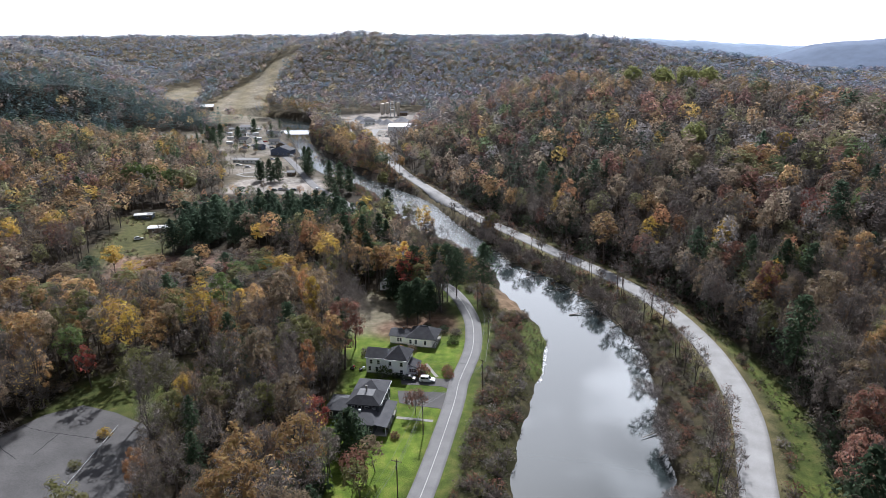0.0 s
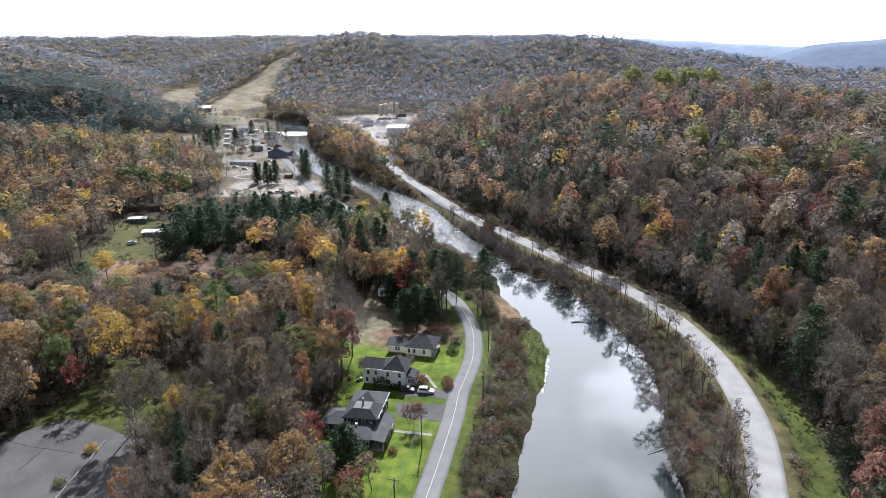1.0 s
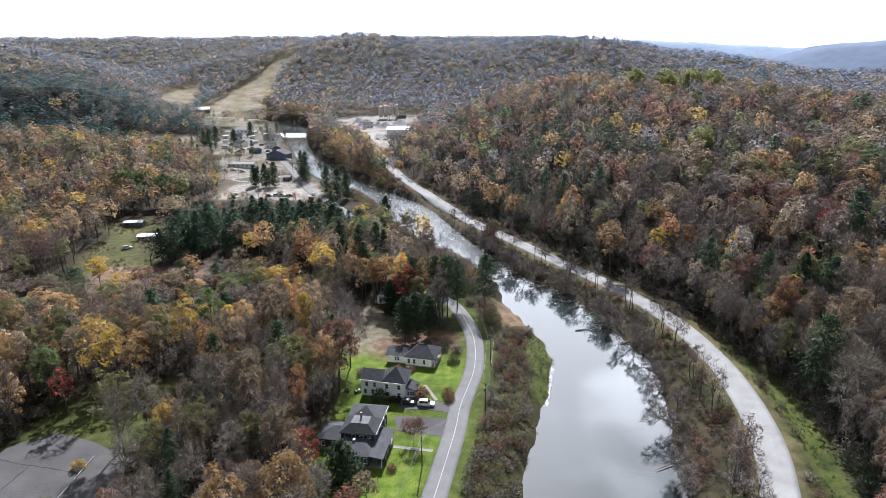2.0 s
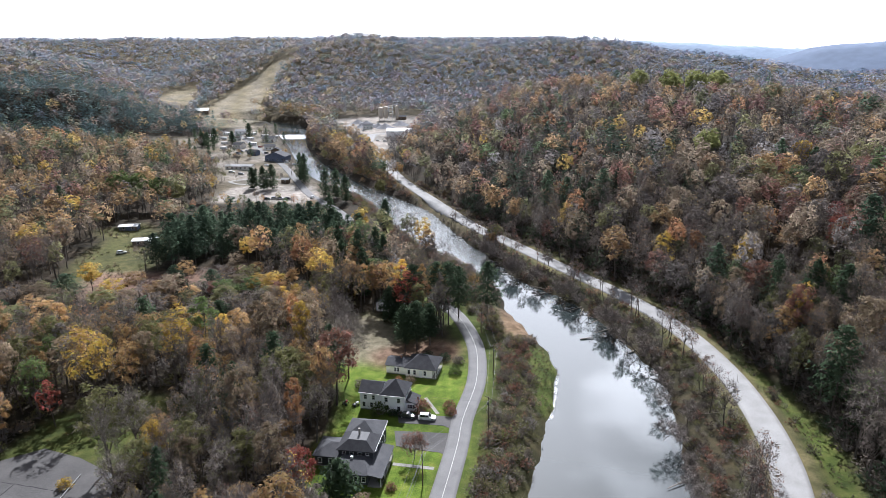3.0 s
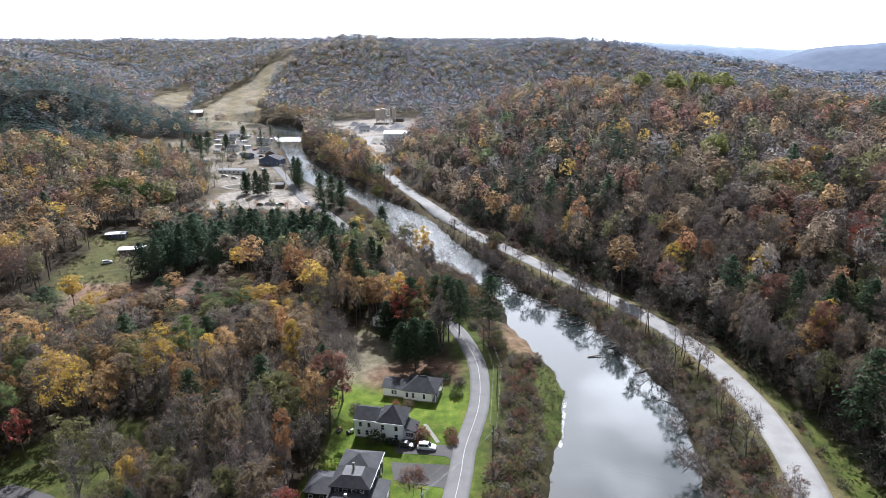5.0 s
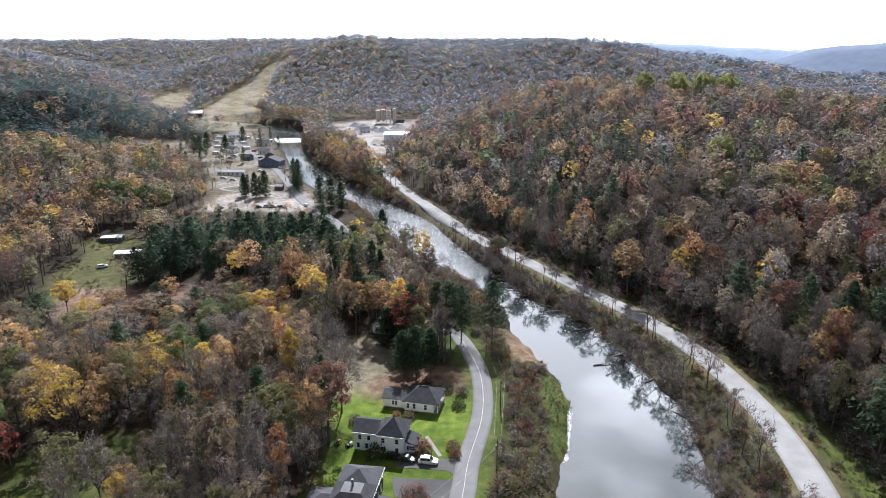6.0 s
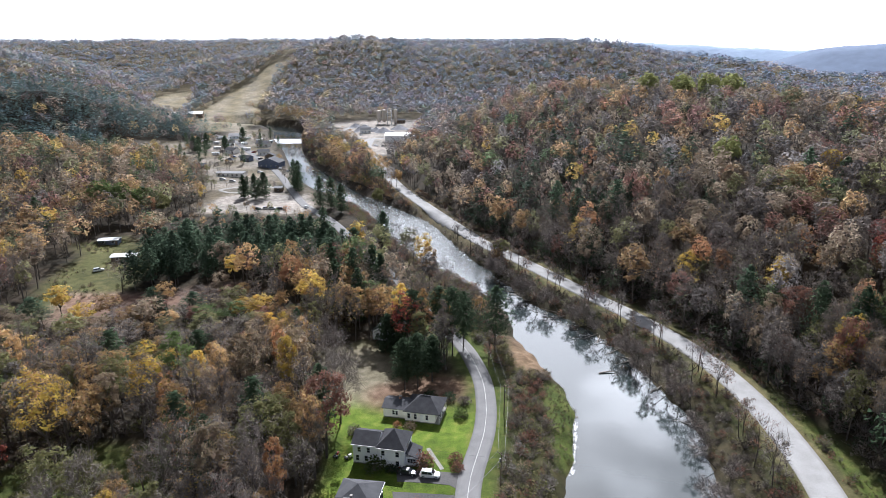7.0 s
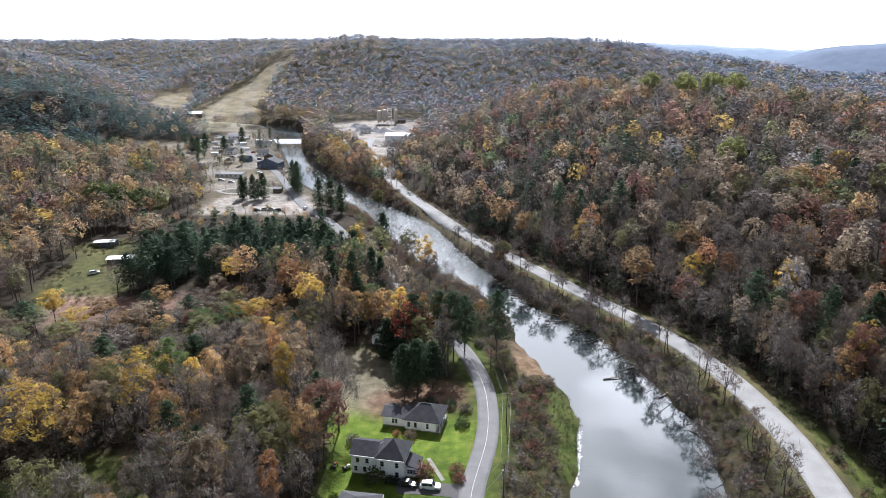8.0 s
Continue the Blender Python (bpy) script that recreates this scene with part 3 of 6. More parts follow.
# ---------------------------------------------------------------- trees
def tri_soup(centres, size, rng, flat=0.35, outward=None):
    """A small leaf triangle at each centre, turned at random; flat leans them towards lying level, outward towards the crown's outside."""
    n = len(centres)
    nrm = rng.normal(size=(n, 3))
    if outward is None:
        nrm[:, 2] = np.abs(nrm[:, 2]) + flat
    else:
        nrm = nrm * 0.30 + outward if np.max(size) < 0.9 else nrm * 0.2 + outward * 0.4 + np.array([0, 0, 0.7])
    nrm /= np.linalg.norm(nrm, axis=1)[:, None]
    a = np.cross(nrm, rng.normal(size=(n, 3)))
    a /= np.linalg.norm(a, axis=1)[:, None]
    b = np.cross(nrm, a)
    s = (size * rng.uniform(0.6, 1.35, n))[:, None]
    v = np.stack([centres + a * s, centres - a * s * 0.7 + b * s * 0.5, centres - a * s * 0.7 - b * s * 0.5], 1)
    return v.reshape(-1, 3), np.arange(3 * n).reshape(-1, 3)


def cone_tube(p0, p1, r0, r1, sides=5):
    p0, p1 = np.array(p0, float), np.array(p1, float)
    w = p1 - p0
    w = w / np.linalg.norm(w)
    a = np.cross(w, (0.3, 0.9, 0.2))
    a /= np.linalg.norm(a)
    b = np.cross(w, a)
    t = np.linspace(0, 2 * np.pi, sides, endpoint=False)
    ring = np.cos(t)[:, None] * a + np.sin(t)[:, None] * b
    v = np.concatenate([p0 + ring * r0, p1 + ring * r1])
    k = np.arange(sides)
    j = (k + 1) % sides
    f = np.concatenate([np.stack([k, j, j + sides], 1), np.stack([k, j + sides, k + sides], 1)])
    return v, f


def join(parts):
    v, f, m, n = [], [], [], 0
    for pv, pf, pm in parts:
        v.append(pv)
        f.append(pf + n)
        m.append(np.full(len(pf), pm))
        n += len(pv)
    return np.concatenate(v), np.concatenate(f), np.concatenate(m)


def blade(p0, p1, w, rng):
    """A thin twig: one long triangle per pair of ends."""
    d = p1 - p0
    s = np.cross(d, rng.normal(size=d.shape))
    s *= (w / np.linalg.norm(s, axis=1))[:, None]
    v = np.stack([p0 - s, p0 + s, p1], 1).reshape(-1, 3)
    return v, np.arange(len(v)).reshape(-1, 3)


def broadleaf(seed, leaves, size, twigs, limbs=5, height=21.0, spread=3.7, low=0.26, sides=5, thick=0.035):
    """Wood and leaves of a broad-leaved tree of the given height, its crown a dome of leafy clumps: (wood parts, leaf part)."""
    rng = np.random.default_rng(seed)
    wood = []
    lean = rng.normal(0, 0.35, 2)
    fork = np.array([lean[0], lean[1], height * rng.uniform(0.3, 0.42)])
    wood.append((*cone_tube((0, 0, -0.6), fork, 0.0125 * height, 0.009 * height, sides), 0))
    middle = np.array([lean[0] * 1.5, lean[1] * 1.5, height * (0.98 + low) / 2])
    reach = np.array([spread * 0.70, spread * 0.70, height * (0.98 - low) * 0.5 - spread * 0.24])
    count = limbs * 3 + 1
    way, hub, round_ = [], [], []
    for k in range(count):
        up = 1.0 - 1.62 * (k + rng.uniform(0.0, 0.9)) / count
        a = 2.4 * k + rng.uniform(-0.5, 0.5)
        flat = math.sqrt(max(0.0, 1 - up * up))
        d = np.array([math.cos(a) * flat, math.sin(a) * flat, up])
        way.append(d)
        hub.append(middle + d * reach * rng.uniform(0.72, 1.12))
        round_.append(spread * rng.uniform(0.26, 0.46))
    way, hub, round_ = np.array(way), np.array(hub), np.array(round_)
    for k in range(count):
        if k % 3 == 0:
            tip = hub[k]
            wood.append((*cone_tube(fork, tip, 0.0055 * height, 0.02, max(3, sides - 1)), 0))
        elif sides > 4:
            q = fork + (tip - fork) * rng.uniform(0.35, 0.8)
            wood.append((*cone_tube(q, hub[k], 0.003 * height, 0.015, 3), 0))
    leaf = None
    if leaves:
        pick = rng.integers(0, count, leaves)
        d = rng.normal(size=(leaves, 3)) + way[pick] * 0.9 + np.array([0, 0, 0.25])
        d /= np.linalg.norm(d, axis=1)[:, None]
        c = hub[pick] + d * (round_[pick] * rng.uniform(0.7, 1.06, leaves))[:, None]
        outer = tri_soup(c, size, rng, outward=d * 0.75 + way[pick] * 0.45)
        # larger sprays fill the inside of each clump
        pick = rng.integers(0, count, max(count, leaves // 11)) if leaves > 9 * count else pick[:0]
        d = rng.normal(size=(len(pick), 3)) + way[pick] * 0.5
        d /= np.linalg.norm(d, axis=1)[:, None] + 1e-9
        c = hub[pick] + d * (round_[pick] * rng.uniform(0.2, 0.62, len(pick)))[:, None]
        inner = tri_soup(c, np.minimum(size * 3.1, spread * 0.30), rng, outward=d * 0.6 + way[pick] * 0.6)
        leaf = np.concatenate([outer[0], inner[0]]), np.concatenate([outer[1], inner[1] + len(outer[0])])
    if twigs:
        pick = rng.integers(0, count, twigs)
        d = rng.normal(size=(twigs, 3)) * 0.6 + way[pick] * 0.7 + np.array([0, 0, 0.35])
        d /= np.linalg.norm(d, axis=1)[:, None]
        r = round_[pick][:, None]
        start = hub[pick] + rng.normal(0, 0.35, (twigs, 3)) * r
        wood.append((*blade(start - d * r * 0.6, start + d * r * rng.uniform(0.7, 1.35, (twigs, 1)), np.full(twigs, thick + size * 0.03), rng), 1))
    return wood, leaf


def conifer(seed, tiers, boughs, needles, size, height=22.0, spread=4.4, start=0.16, sides=5):
    """Trunk and needle boughs of a pine: layered, uneven, narrowing upwards."""
    rng = np.random.default_rng(seed)
    wood = [(*cone_tube((0, 0, -0.6), (rng.normal(0, 0.2), rng.normal(0, 0.2), height * 0.97), 0.26, 0.03, sides), 0)]
    cs = []
    gap = height * (0.98 - start) / tiers
    for k in range(tiers):
        u = (k + rng.uniform(-0.25, 0.25)) / (tiers - 1)
        z = height * (start + (0.98 - start) * u)
        reach = spread * max(0.0, 1 - u) ** 0.44 * (0.75 + 0.35 * min(1, u * 5)) + 0.3
        for j in range(boughs):
            a = 2 * np.pi * (j / boughs) + k * 1.7 + rng.uniform(-0.35, 0.35)
            l = reach * rng.uniform(0.6, 1.15)
            for i in range(needles):
                q = ((i + rng.uniform(0.3, 1.0)) / needles) ** 0.62
                cs.append((math.cos(a) * l * q + rng.normal(0, 0.3), math.sin(a) * l * q + rng.normal(0, 0.3), z - 0.16 * l * q + 0.2 * l * q * q + rng.normal(0, gap * 0.34)))
    cs = np.array(cs)
    away = cs * np.array([1, 1, 0])
    away = away / (np.linalg.norm(away, axis=1)[:, None] + 0.4) * 0.75 + np.array([0, 0, 0.6])
    return wood, tri_soup(cs, size, rng, outward=away)


def base_tree(wood, leaf):
    """One tree as arrays: vertices, triangles, material index (0 bark, 1 twig, 2 leaf)."""
    parts = list(wood)
    if leaf is not None:
        parts.append((*leaf, 2))
    return join(parts)


def plant_many(name, bases, kinds, places, scales, tints, label, category="trees", leaf_mat=None):
    """All trees of a wood in one mesh."""
    rng = np.random.default_rng(len(places))
    V, F, M, C, n = [], [], [], [], 0
    for k, (p, s, t) in zip(kinds, zip(places, scales, tints)):
        v, f, m = bases[k]
        a = rng.uniform(0, 6.283)
        ca, sa = math.cos(a) * s[0], math.sin(a) * s[0]
        w = np.stack([v[:, 0] * ca - v[:, 1] * sa + p[0], v[:, 0] * sa + v[:, 1] * ca + p[1], v[:, 2] * s[1] + p[2]], 1)
        V.append(w)
        F.append(f + n)
        M.append(m)
        C.append(np.broadcast_to(np.asarray(t, np.float32), (len(v), 3)))
        n += len(v)
    me = mesh_from(name, np.concatenate(V), np.concatenate(F), [BARK, TWIG, leaf_mat or LEAF], np.concatenate(M))
    set_colour(me, "tint", np.concatenate(C))
    return tagged(new(name, me), label, category, kind="stuff")


TINTS = dict(umber=(0.150, 0.125, 0.105), tan=(0.235, 0.180, 0.115), ochre=(0.32, 0.205, 0.085), gold=(0.45, 0.31, 0.05), orange=(0.33, 0.172, 0.075),
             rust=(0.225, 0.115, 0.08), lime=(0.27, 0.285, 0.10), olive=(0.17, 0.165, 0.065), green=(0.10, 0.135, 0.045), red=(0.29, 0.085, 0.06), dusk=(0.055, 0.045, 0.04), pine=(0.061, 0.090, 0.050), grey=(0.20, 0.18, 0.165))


for key, c in TINTS.items():
    g = 0.3 * c[0] + 0.59 * c[1] + 0.11 * c[2]
    TINTS[key] = tuple(v + (g - v) * 0.1 for v in c)


def tree_parts(name, wood, leaf, tint, label, category="tree", group=""):
    """A tree as a thing: trunk with its limbs, and a crown of twigs and leaves. It stands at the origin until it is copied."""
    e = new(name)
    tagged(e, label, category, group)
    limbs = [w for w in wood if w[2] == 0]
    v, f, m = join(limbs)
    t = new("trunk", mesh_from("trunk", v, f, [BARK], smooth=True))
    t.parent = e
    crown = [w for w in wood if w[2] == 1] + ([(*leaf, 2)] if leaf is not None else [])
    v, f, m = join(crown)
    me = mesh_from("crown", v, f, [TWIG, LEAF], m - 1)
    set_colour(me, "tint", np.broadcast_to(np.asarray(tint, np.float32), (len(v), 3)))
    c = new("crown", me)
    c.parent = e
    return e


def open_ground(x, y):
    """Where no wood grows; the strips by river and road are cleared to fit the camera's view."""
    o = inside(x, y, RIVER)
    o |= line_distance(x, y, BANK_L)[0] < 3.0
    o |= line_distance(x, y, BANK_R)[0] < 3.0
    o |= line_distance(x, y, ROAD)[0] < 6.5
    d, side, _ = line_distance(x, y, TRACK)
    o |= d < np.where(side < 0, 9.5, 7.5)
    d, side, _ = line_distance(x, y, BANK_L)
    o |= (side > 0) & (d < np.where(y > 412, 48, 26)) & (y > 330) & (y < 880)
    o |= (x > -12) & (x < 40) & (y < 140)
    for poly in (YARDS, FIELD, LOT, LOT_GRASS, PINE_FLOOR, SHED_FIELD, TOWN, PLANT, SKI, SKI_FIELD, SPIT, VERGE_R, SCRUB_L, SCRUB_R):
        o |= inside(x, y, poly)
    return o


PINE_BLOCK = [(-150, 290), (-140, 294), (-118, 292), (-96, 310), (-80, 300), (-56, 300), (-46, 330), (-66, 352), (-104, 360), (-140, 352)]
LOW_FRONT = [(-180, 212), (-110, 212), (-62, 205), (-50, 262), (-90, 294), (-134, 256), (-170, 264)]
LOW_WOOD = [(-142, 352), (-104, 360), (-66, 352), (-46, 330), (-40, 380), (-60, 424), (-152, 430), (-165, 400)]
THIN = [(-76, 96), (-72, 152), (-60, 156), (-46, 150), (-42, 96)]
PINE_SPUR = [(-520, 420), (-330, 520), (-300, 560), (-262, 610), (-340, 690), (-385, 745), (-262, 766), (-272, 832), (-330, 862), (-420, 900), (-700, 940), (-900, 700)]


def bumps(x, y, s, k):
    return np.sin(x * s + k) * np.sin(y * s * 1.17 + k * 2.1) + 0.6 * np.sin((x + y) * s * 1.9 + k * 3.7) * np.sin((x - y) * s * 1.6 + k)


def scatter(cell, keep, seed, jitter=0.42):
    """Tree places on a jittered grid inside the fan that the flight looks over."""
    rng = np.random.default_rng(seed)
    xs, ys = np.meshgrid(np.arange(-2600, 2600, cell), np.arange(60, 4900, cell))
    x, y = xs.ravel(), ys.ravel()
    m = keep(x, y)
    x, y = x[m], y[m]
    x, y = x + rng.uniform(-jitter, jitter, len(x)) * cell, y + rng.uniform(-jitter, jitter, len(x)) * cell
    return x, y, rng


def fan(x, y, near, far):
    d = np.hypot(x, y - 20)
    return (d > near) & (d <= far) & (y > 40) & (np.abs(x) < 40 + 0.84 * (y - 20))


def sight_lines():
    """The steepest rise of the ground on the way out from a point on the camera's flight, by direction and distance."""
    a, r = np.linspace(-0.85, 0.85, 150), np.concatenate([np.arange(40, 1000, 18.0), np.arange(1000, 3700, 40.0)])
    ga, gr = np.meshgrid(a, r, indexing="ij")
    x, y = np.sin(ga) * gr, 20 + np.cos(ga) * gr
    rise = (land(x.ravel(), y.ravel()).reshape(x.shape) - 95) / gr
    return a, r, np.maximum.accumulate(rise, axis=1)


SIGHT = sight_lines()


def shows_to_camera(x, y, z, tall=21.0):
    """True where the tops of the trees show to the camera over the ground before them; trees hidden from it are left
    out.
    """
    a, r, rise = SIGHT
    d = np.hypot(x, y - 20)
    i = np.clip(np.searchsorted(a, np.arctan2(x, y - 20)), 0, len(a) - 1)
    j = np.clip(np.searchsorted(r, d * 0.985 - 12) - 1, 0, len(r) - 1)
    return (z + tall - 95) / d > rise[i, j] - 0.004


def choose(x, y, rng):
    """Conifer or not, and the tint of each crown, in drifts."""
    u = rng.uniform(0, 1, len(x))
    pine = inside(x, y, PINE_BLOCK) | (inside(x, y, PINE_SPUR) & (u < 0.85))
    right = x > 60 - 0.35 * np.clip(y - 250, 0, 500)
    drift = bumps(x, y, 0.012, 1.0)
    d, side, _ = line_distance(x, y, TRACK)
    pine |= (side < 0) & (d < 46) & (y > 120) & (y < 420) & (u < 0.03)
    pine |= (u < np.where(right, 0.03 + 0.16 * (drift > 0.7), 0.04))
    left_w = dict(umber=2.0, tan=3.2, ochre=4.2, gold=0.9, orange=0.5, rust=0.7, olive=2.6, green=0.9, red=0.06, grey=1.6)
    right_w = dict(umber=4.0, tan=3.4, ochre=1.7, gold=0.3, orange=0.6, rust=1.3, olive=1.6, green=0.4, red=0.05, grey=2.6)
    keys = list(left_w)
    wl = np.cumsum([left_w[k] for k in keys]) / sum(left_w.values())
    wr = np.cumsum([right_w[k] for k in keys]) / sum(right_w.values())
    q = np.clip(rng.uniform(0, 1, len(x)) * 0.75 + 0.25 * (0.5 + 0.3 * bumps(x, y, 0.03, 2.0)), 0, 0.999)
    il, ir = np.searchsorted(wl, q), np.searchsorted(wr, q)
    idx = np.where(right, ir, il)
    col = np.array([TINTS[k] for k in keys])[np.clip(idx, 0, len(keys) - 1)] * rng.uniform(0.6, 1.4, len(x))[:, None]
    grey = col @ np.array([0.3, 0.59, 0.11])
    col += (grey[:, None] * np.array([1.0, 0.99, 1.0]) - col) * np.where(right, 0.06, 0.02)[:, None]
    col = np.clip(col, 0.012, 0.9)
    col *= np.where(right, 1.14, np.where(y < 345, 1.26, 1.08))[:, None]
    col[pine] = np.array(TINTS["pine"]) * rng.uniform(0.7, 1.5, pine.sum())[:, None]
    bare = (~pine) & (rng.uniform(0, 1, len(x)) < np.where(right, np.where((d < 60) & (y < 420), 0.55, 0.36), np.where(y < 345, 0.46, 0.33)))
    thin = inside(x, y, THIN)
    bare |= thin & ~pine & (u < 0.8)
    return pine, bare, col, np.array(keys)[np.clip(idx, 0, len(keys) - 1)]


STANDS = [[(-84, 100), (-84, 150), (-64, 160), (-62, 190), (-36, 190), (-38, 140), (-36, 96)],       # between the car park and the houses
          [(88, 110), (97, 110), (118, 150), (122, 200), (104, 240), (86, 262), (80, 262), (99, 220), (104, 170), (97, 132)]]   # the edge of the slope
PROTO = {}


def single_tree(kind, tint, rng, x, y, wide, tall):
    """A tree of its own, copied from the first of its looks."""
    shape = int(rng.integers(0, 2))
    key = (kind, tint, shape)
    words = dict(umber="brown", tan="tan", ochre="ochre", gold="golden yellow", orange="orange", rust="rust brown", olive="olive", green="green", red="red", pine="dark green", grey="grey")
    m = pose(x, y, float(land(x, y)), 0, 0, float(rng.uniform(0, 360))) @ Matrix.Diagonal((wide, wide, tall, 1))
    if key not in PROTO:
        if kind == "leafy":
            e = tree_parts("tree", *broadleaf(200 + 7 * len(PROTO), 1500, 0.28, 380, 6, spread=4.7), TINTS[tint], f"tall broad-leaved tree with {words[tint]} autumn leaves", group="single trees of the autumn wood")
        elif kind == "bare":
            e = tree_parts("bare_tree", *broadleaf(300 + 7 * len(PROTO), 210, 0.23, 760, 8, spread=3.9), TINTS[tint], "tall tree almost bare of leaves, with grey twigs", group="bare trees of the wood")
        else:
            e = tree_parts("pine_tree", *conifer(400 + 7 * len(PROTO), 20, 10, 8, 0.42), TINTS["pine"], "tall dark green pine with layered boughs", group="pines of the wood")
        PROTO[key] = e
        e.matrix_world = m
        return e
    src = PROTO[key]
    made = copy_thing(src, pose(0, 0, 0))
    made.matrix_basis = m
    return made


def grow_wood(name, cell, near, far, seed, leafy, bare_bases, pines, label, tall=1.0, stands=(), haze_mix=0.0):
    x, y, rng = scatter(cell, lambda a, b: fan(a, b, near, far), seed)
    m = ~open_ground(x, y)
    x, y = x[m], y[m]
    z = land(x, y) - (9.0 if far > 3000 else 0.0)
    m = shows_to_camera(x, y, z)
    x, y, z = x[m], y[m], z[m]
    pine, bare, col, tint = choose(x, y, rng)
    # distance haze is mixed into the crown colours as blue grey, by wood
    k = (haze_mix * np.where(pine, 0.55, rng.uniform(0.5, 1.0, len(x))))[:, None]
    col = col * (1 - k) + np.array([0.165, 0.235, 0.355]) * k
    bases = leafy + bare_bases + pines
    nl, nb = len(leafy), len(bare_bases)
    k = np.where(pine, nl + nb + rng.integers(0, len(pines), len(x)), np.where(bare, nl + rng.integers(0, nb, len(x)), rng.integers(0, nl, len(x))))
    s = rng.uniform(0.68, 1.18, len(x)) * (1.1 if far > 3000 else 1.0)
    sc = np.stack([s * rng.uniform(0.74, 1.28, len(x)), s * tall * rng.uniform(0.9, 1.1, len(x))], 1)
    sc[inside(x, y, LOW_WOOD)] *= 0.42
    sc[inside(x, y, THIN)] *= np.array([0.8, 0.78])
    sc[inside(x, y, PINE_BLOCK), 1] *= 0.86
    sc[inside(x, y, LOW_FRONT)] *= np.array([0.92, 0.5])
    own = np.zeros(len(x), bool)
    for poly in stands:
        own |= inside(x, y, poly)
    for i in np.nonzero(own)[0]:
        single_tree("pine" if pine[i] else "bare" if bare[i] else "leafy", tint[i], rng, x[i], y[i], sc[i, 0], sc[i, 1])
    o = ~own
    plant_many(name, bases, k[o], np.stack([x, y, z], 1)[o], sc[o], col[o], label, leaf_mat=LEAF_FAR if near >= 660 else None)
    print(name, len(x), own.sum())


NEAR_LEAFY = [base_tree(*broadleaf(s, 1350, 0.27, 260, 6, low=0.24 + 0.02 * s, spread=(2.9, 4.3, 3.4, 3.9, 3.1, 4.6)[s])) for s in range(6)]
NEAR_BARE = [base_tree(*broadleaf(20 + s, 190, 0.25, 640, 7, spread=3.9)) for s in range(4)]
NEAR_PINE = [base_tree(*conifer(40 + s, 16, 9, 6, 0.62, spread=5.6, start=0.26)) for s in range(3)]
MID_LEAFY = [base_tree(*broadleaf(60 + s, 205, 0.70, 14, 4, spread=(5.2, 6.0, 4.6)[s % 3], low=0.40, sides=3)) for s in range(6)]
MID_BARE = [base_tree(*broadleaf(80 + s, 36, 0.5, 170, 5, spread=5.0, sides=3)) for s in range(3)]
MID_PINE = [base_tree(*conifer(90 + s, 11, 7, 3, 1.0, spread=6.2, sides=3)) for s in range(3)]
FAR_LEAFY = [base_tree([], broadleaf(100 + s, 68, 1.7, 0, 3, spread=7.0, low=0.42)[1]) for s in range(6)]
FAR_PINE = [base_tree([], conifer(120 + s, 8, 5, 2, 1.4, spread=5.4)[1]) for s in range(3)]
EDGE_LEAFY = [base_tree([], broadleaf(140 + s, 36, 2.8, 0, 2, spread=9.4, low=0.45)[1]) for s in range(5)]
EDGE_PINE = [base_tree([], conifer(150 + s, 6, 4, 1, 2.3, spread=6.0)[1]) for s in range(3)]
MORE_LEAFY = [base_tree(*broadleaf(180 + s, 540, 0.44, 90, 5, spread=5.1, low=0.36, sides=4)) for s in range(6)]
MORE_BARE = [base_tree(*broadleaf(190 + s, 50, 0.34, 420, 6, spread=4.6, sides=4)) for s in range(3)]
grow_wood("middle_woods", 7.4, 235, 345, 6, MORE_LEAFY, MORE_BARE, NEAR_PINE, "autumn woodland with mixed brown and gold crowns", haze_mix=0.06)
grow_wood("near_woods", 6.0, 0, 235, 1, NEAR_LEAFY, NEAR_BARE, NEAR_PINE, "autumn woodland with brown, gold and bare trees", stands=STANDS)
grow_wood("valley_woods", 8.6, 345, 660, 2, MID_LEAFY, MID_BARE, MID_PINE, "autumn woodland on the valley sides", 0.95, haze_mix=0.12)
SPUR_LEAFY = [base_tree([], broadleaf(160 + s, 95, 1.25, 0, 4, spread=5.8, low=0.42)[1]) for s in range(6)]
SPUR_PINE = [base_tree([], conifer(170 + s, 10, 6, 2, 1.25, spread=6.2)[1]) for s in range(3)]
grow_wood("slope_woods", 9.6, 660, 980, 5, SPUR_LEAFY, SPUR_LEAFY, SPUR_PINE, "autumn trees and dark pines on the lower hills", 0.9, haze_mix=0.42)
grow_wood("hill_woods", 12.4, 980, 1500, 3, FAR_LEAFY, FAR_LEAFY, FAR_PINE, "autumn woods on the hills", 0.85, haze_mix=0.64)
grow_wood("far_woods", 19.5, 1500, 3200, 4, EDGE_LEAFY, EDGE_LEAFY, EDGE_PINE, "distant autumn woods on the ridge", 0.8, haze_mix=0.76)


# ---------------------------------------------------------------- trees that stand out
def stand_alone(name, x, y, wood, leaf, tint, label, turn=0.0, wide=1.0, tall=1.0, group=""):
    e = tree_parts(name, wood, leaf, tint, label, group=group)
    e.matrix_world = pose(x, y, float(land(x, y)), 0, 0, turn) @ Matrix.Diagonal((wide, wide, tall, 1))
    return e


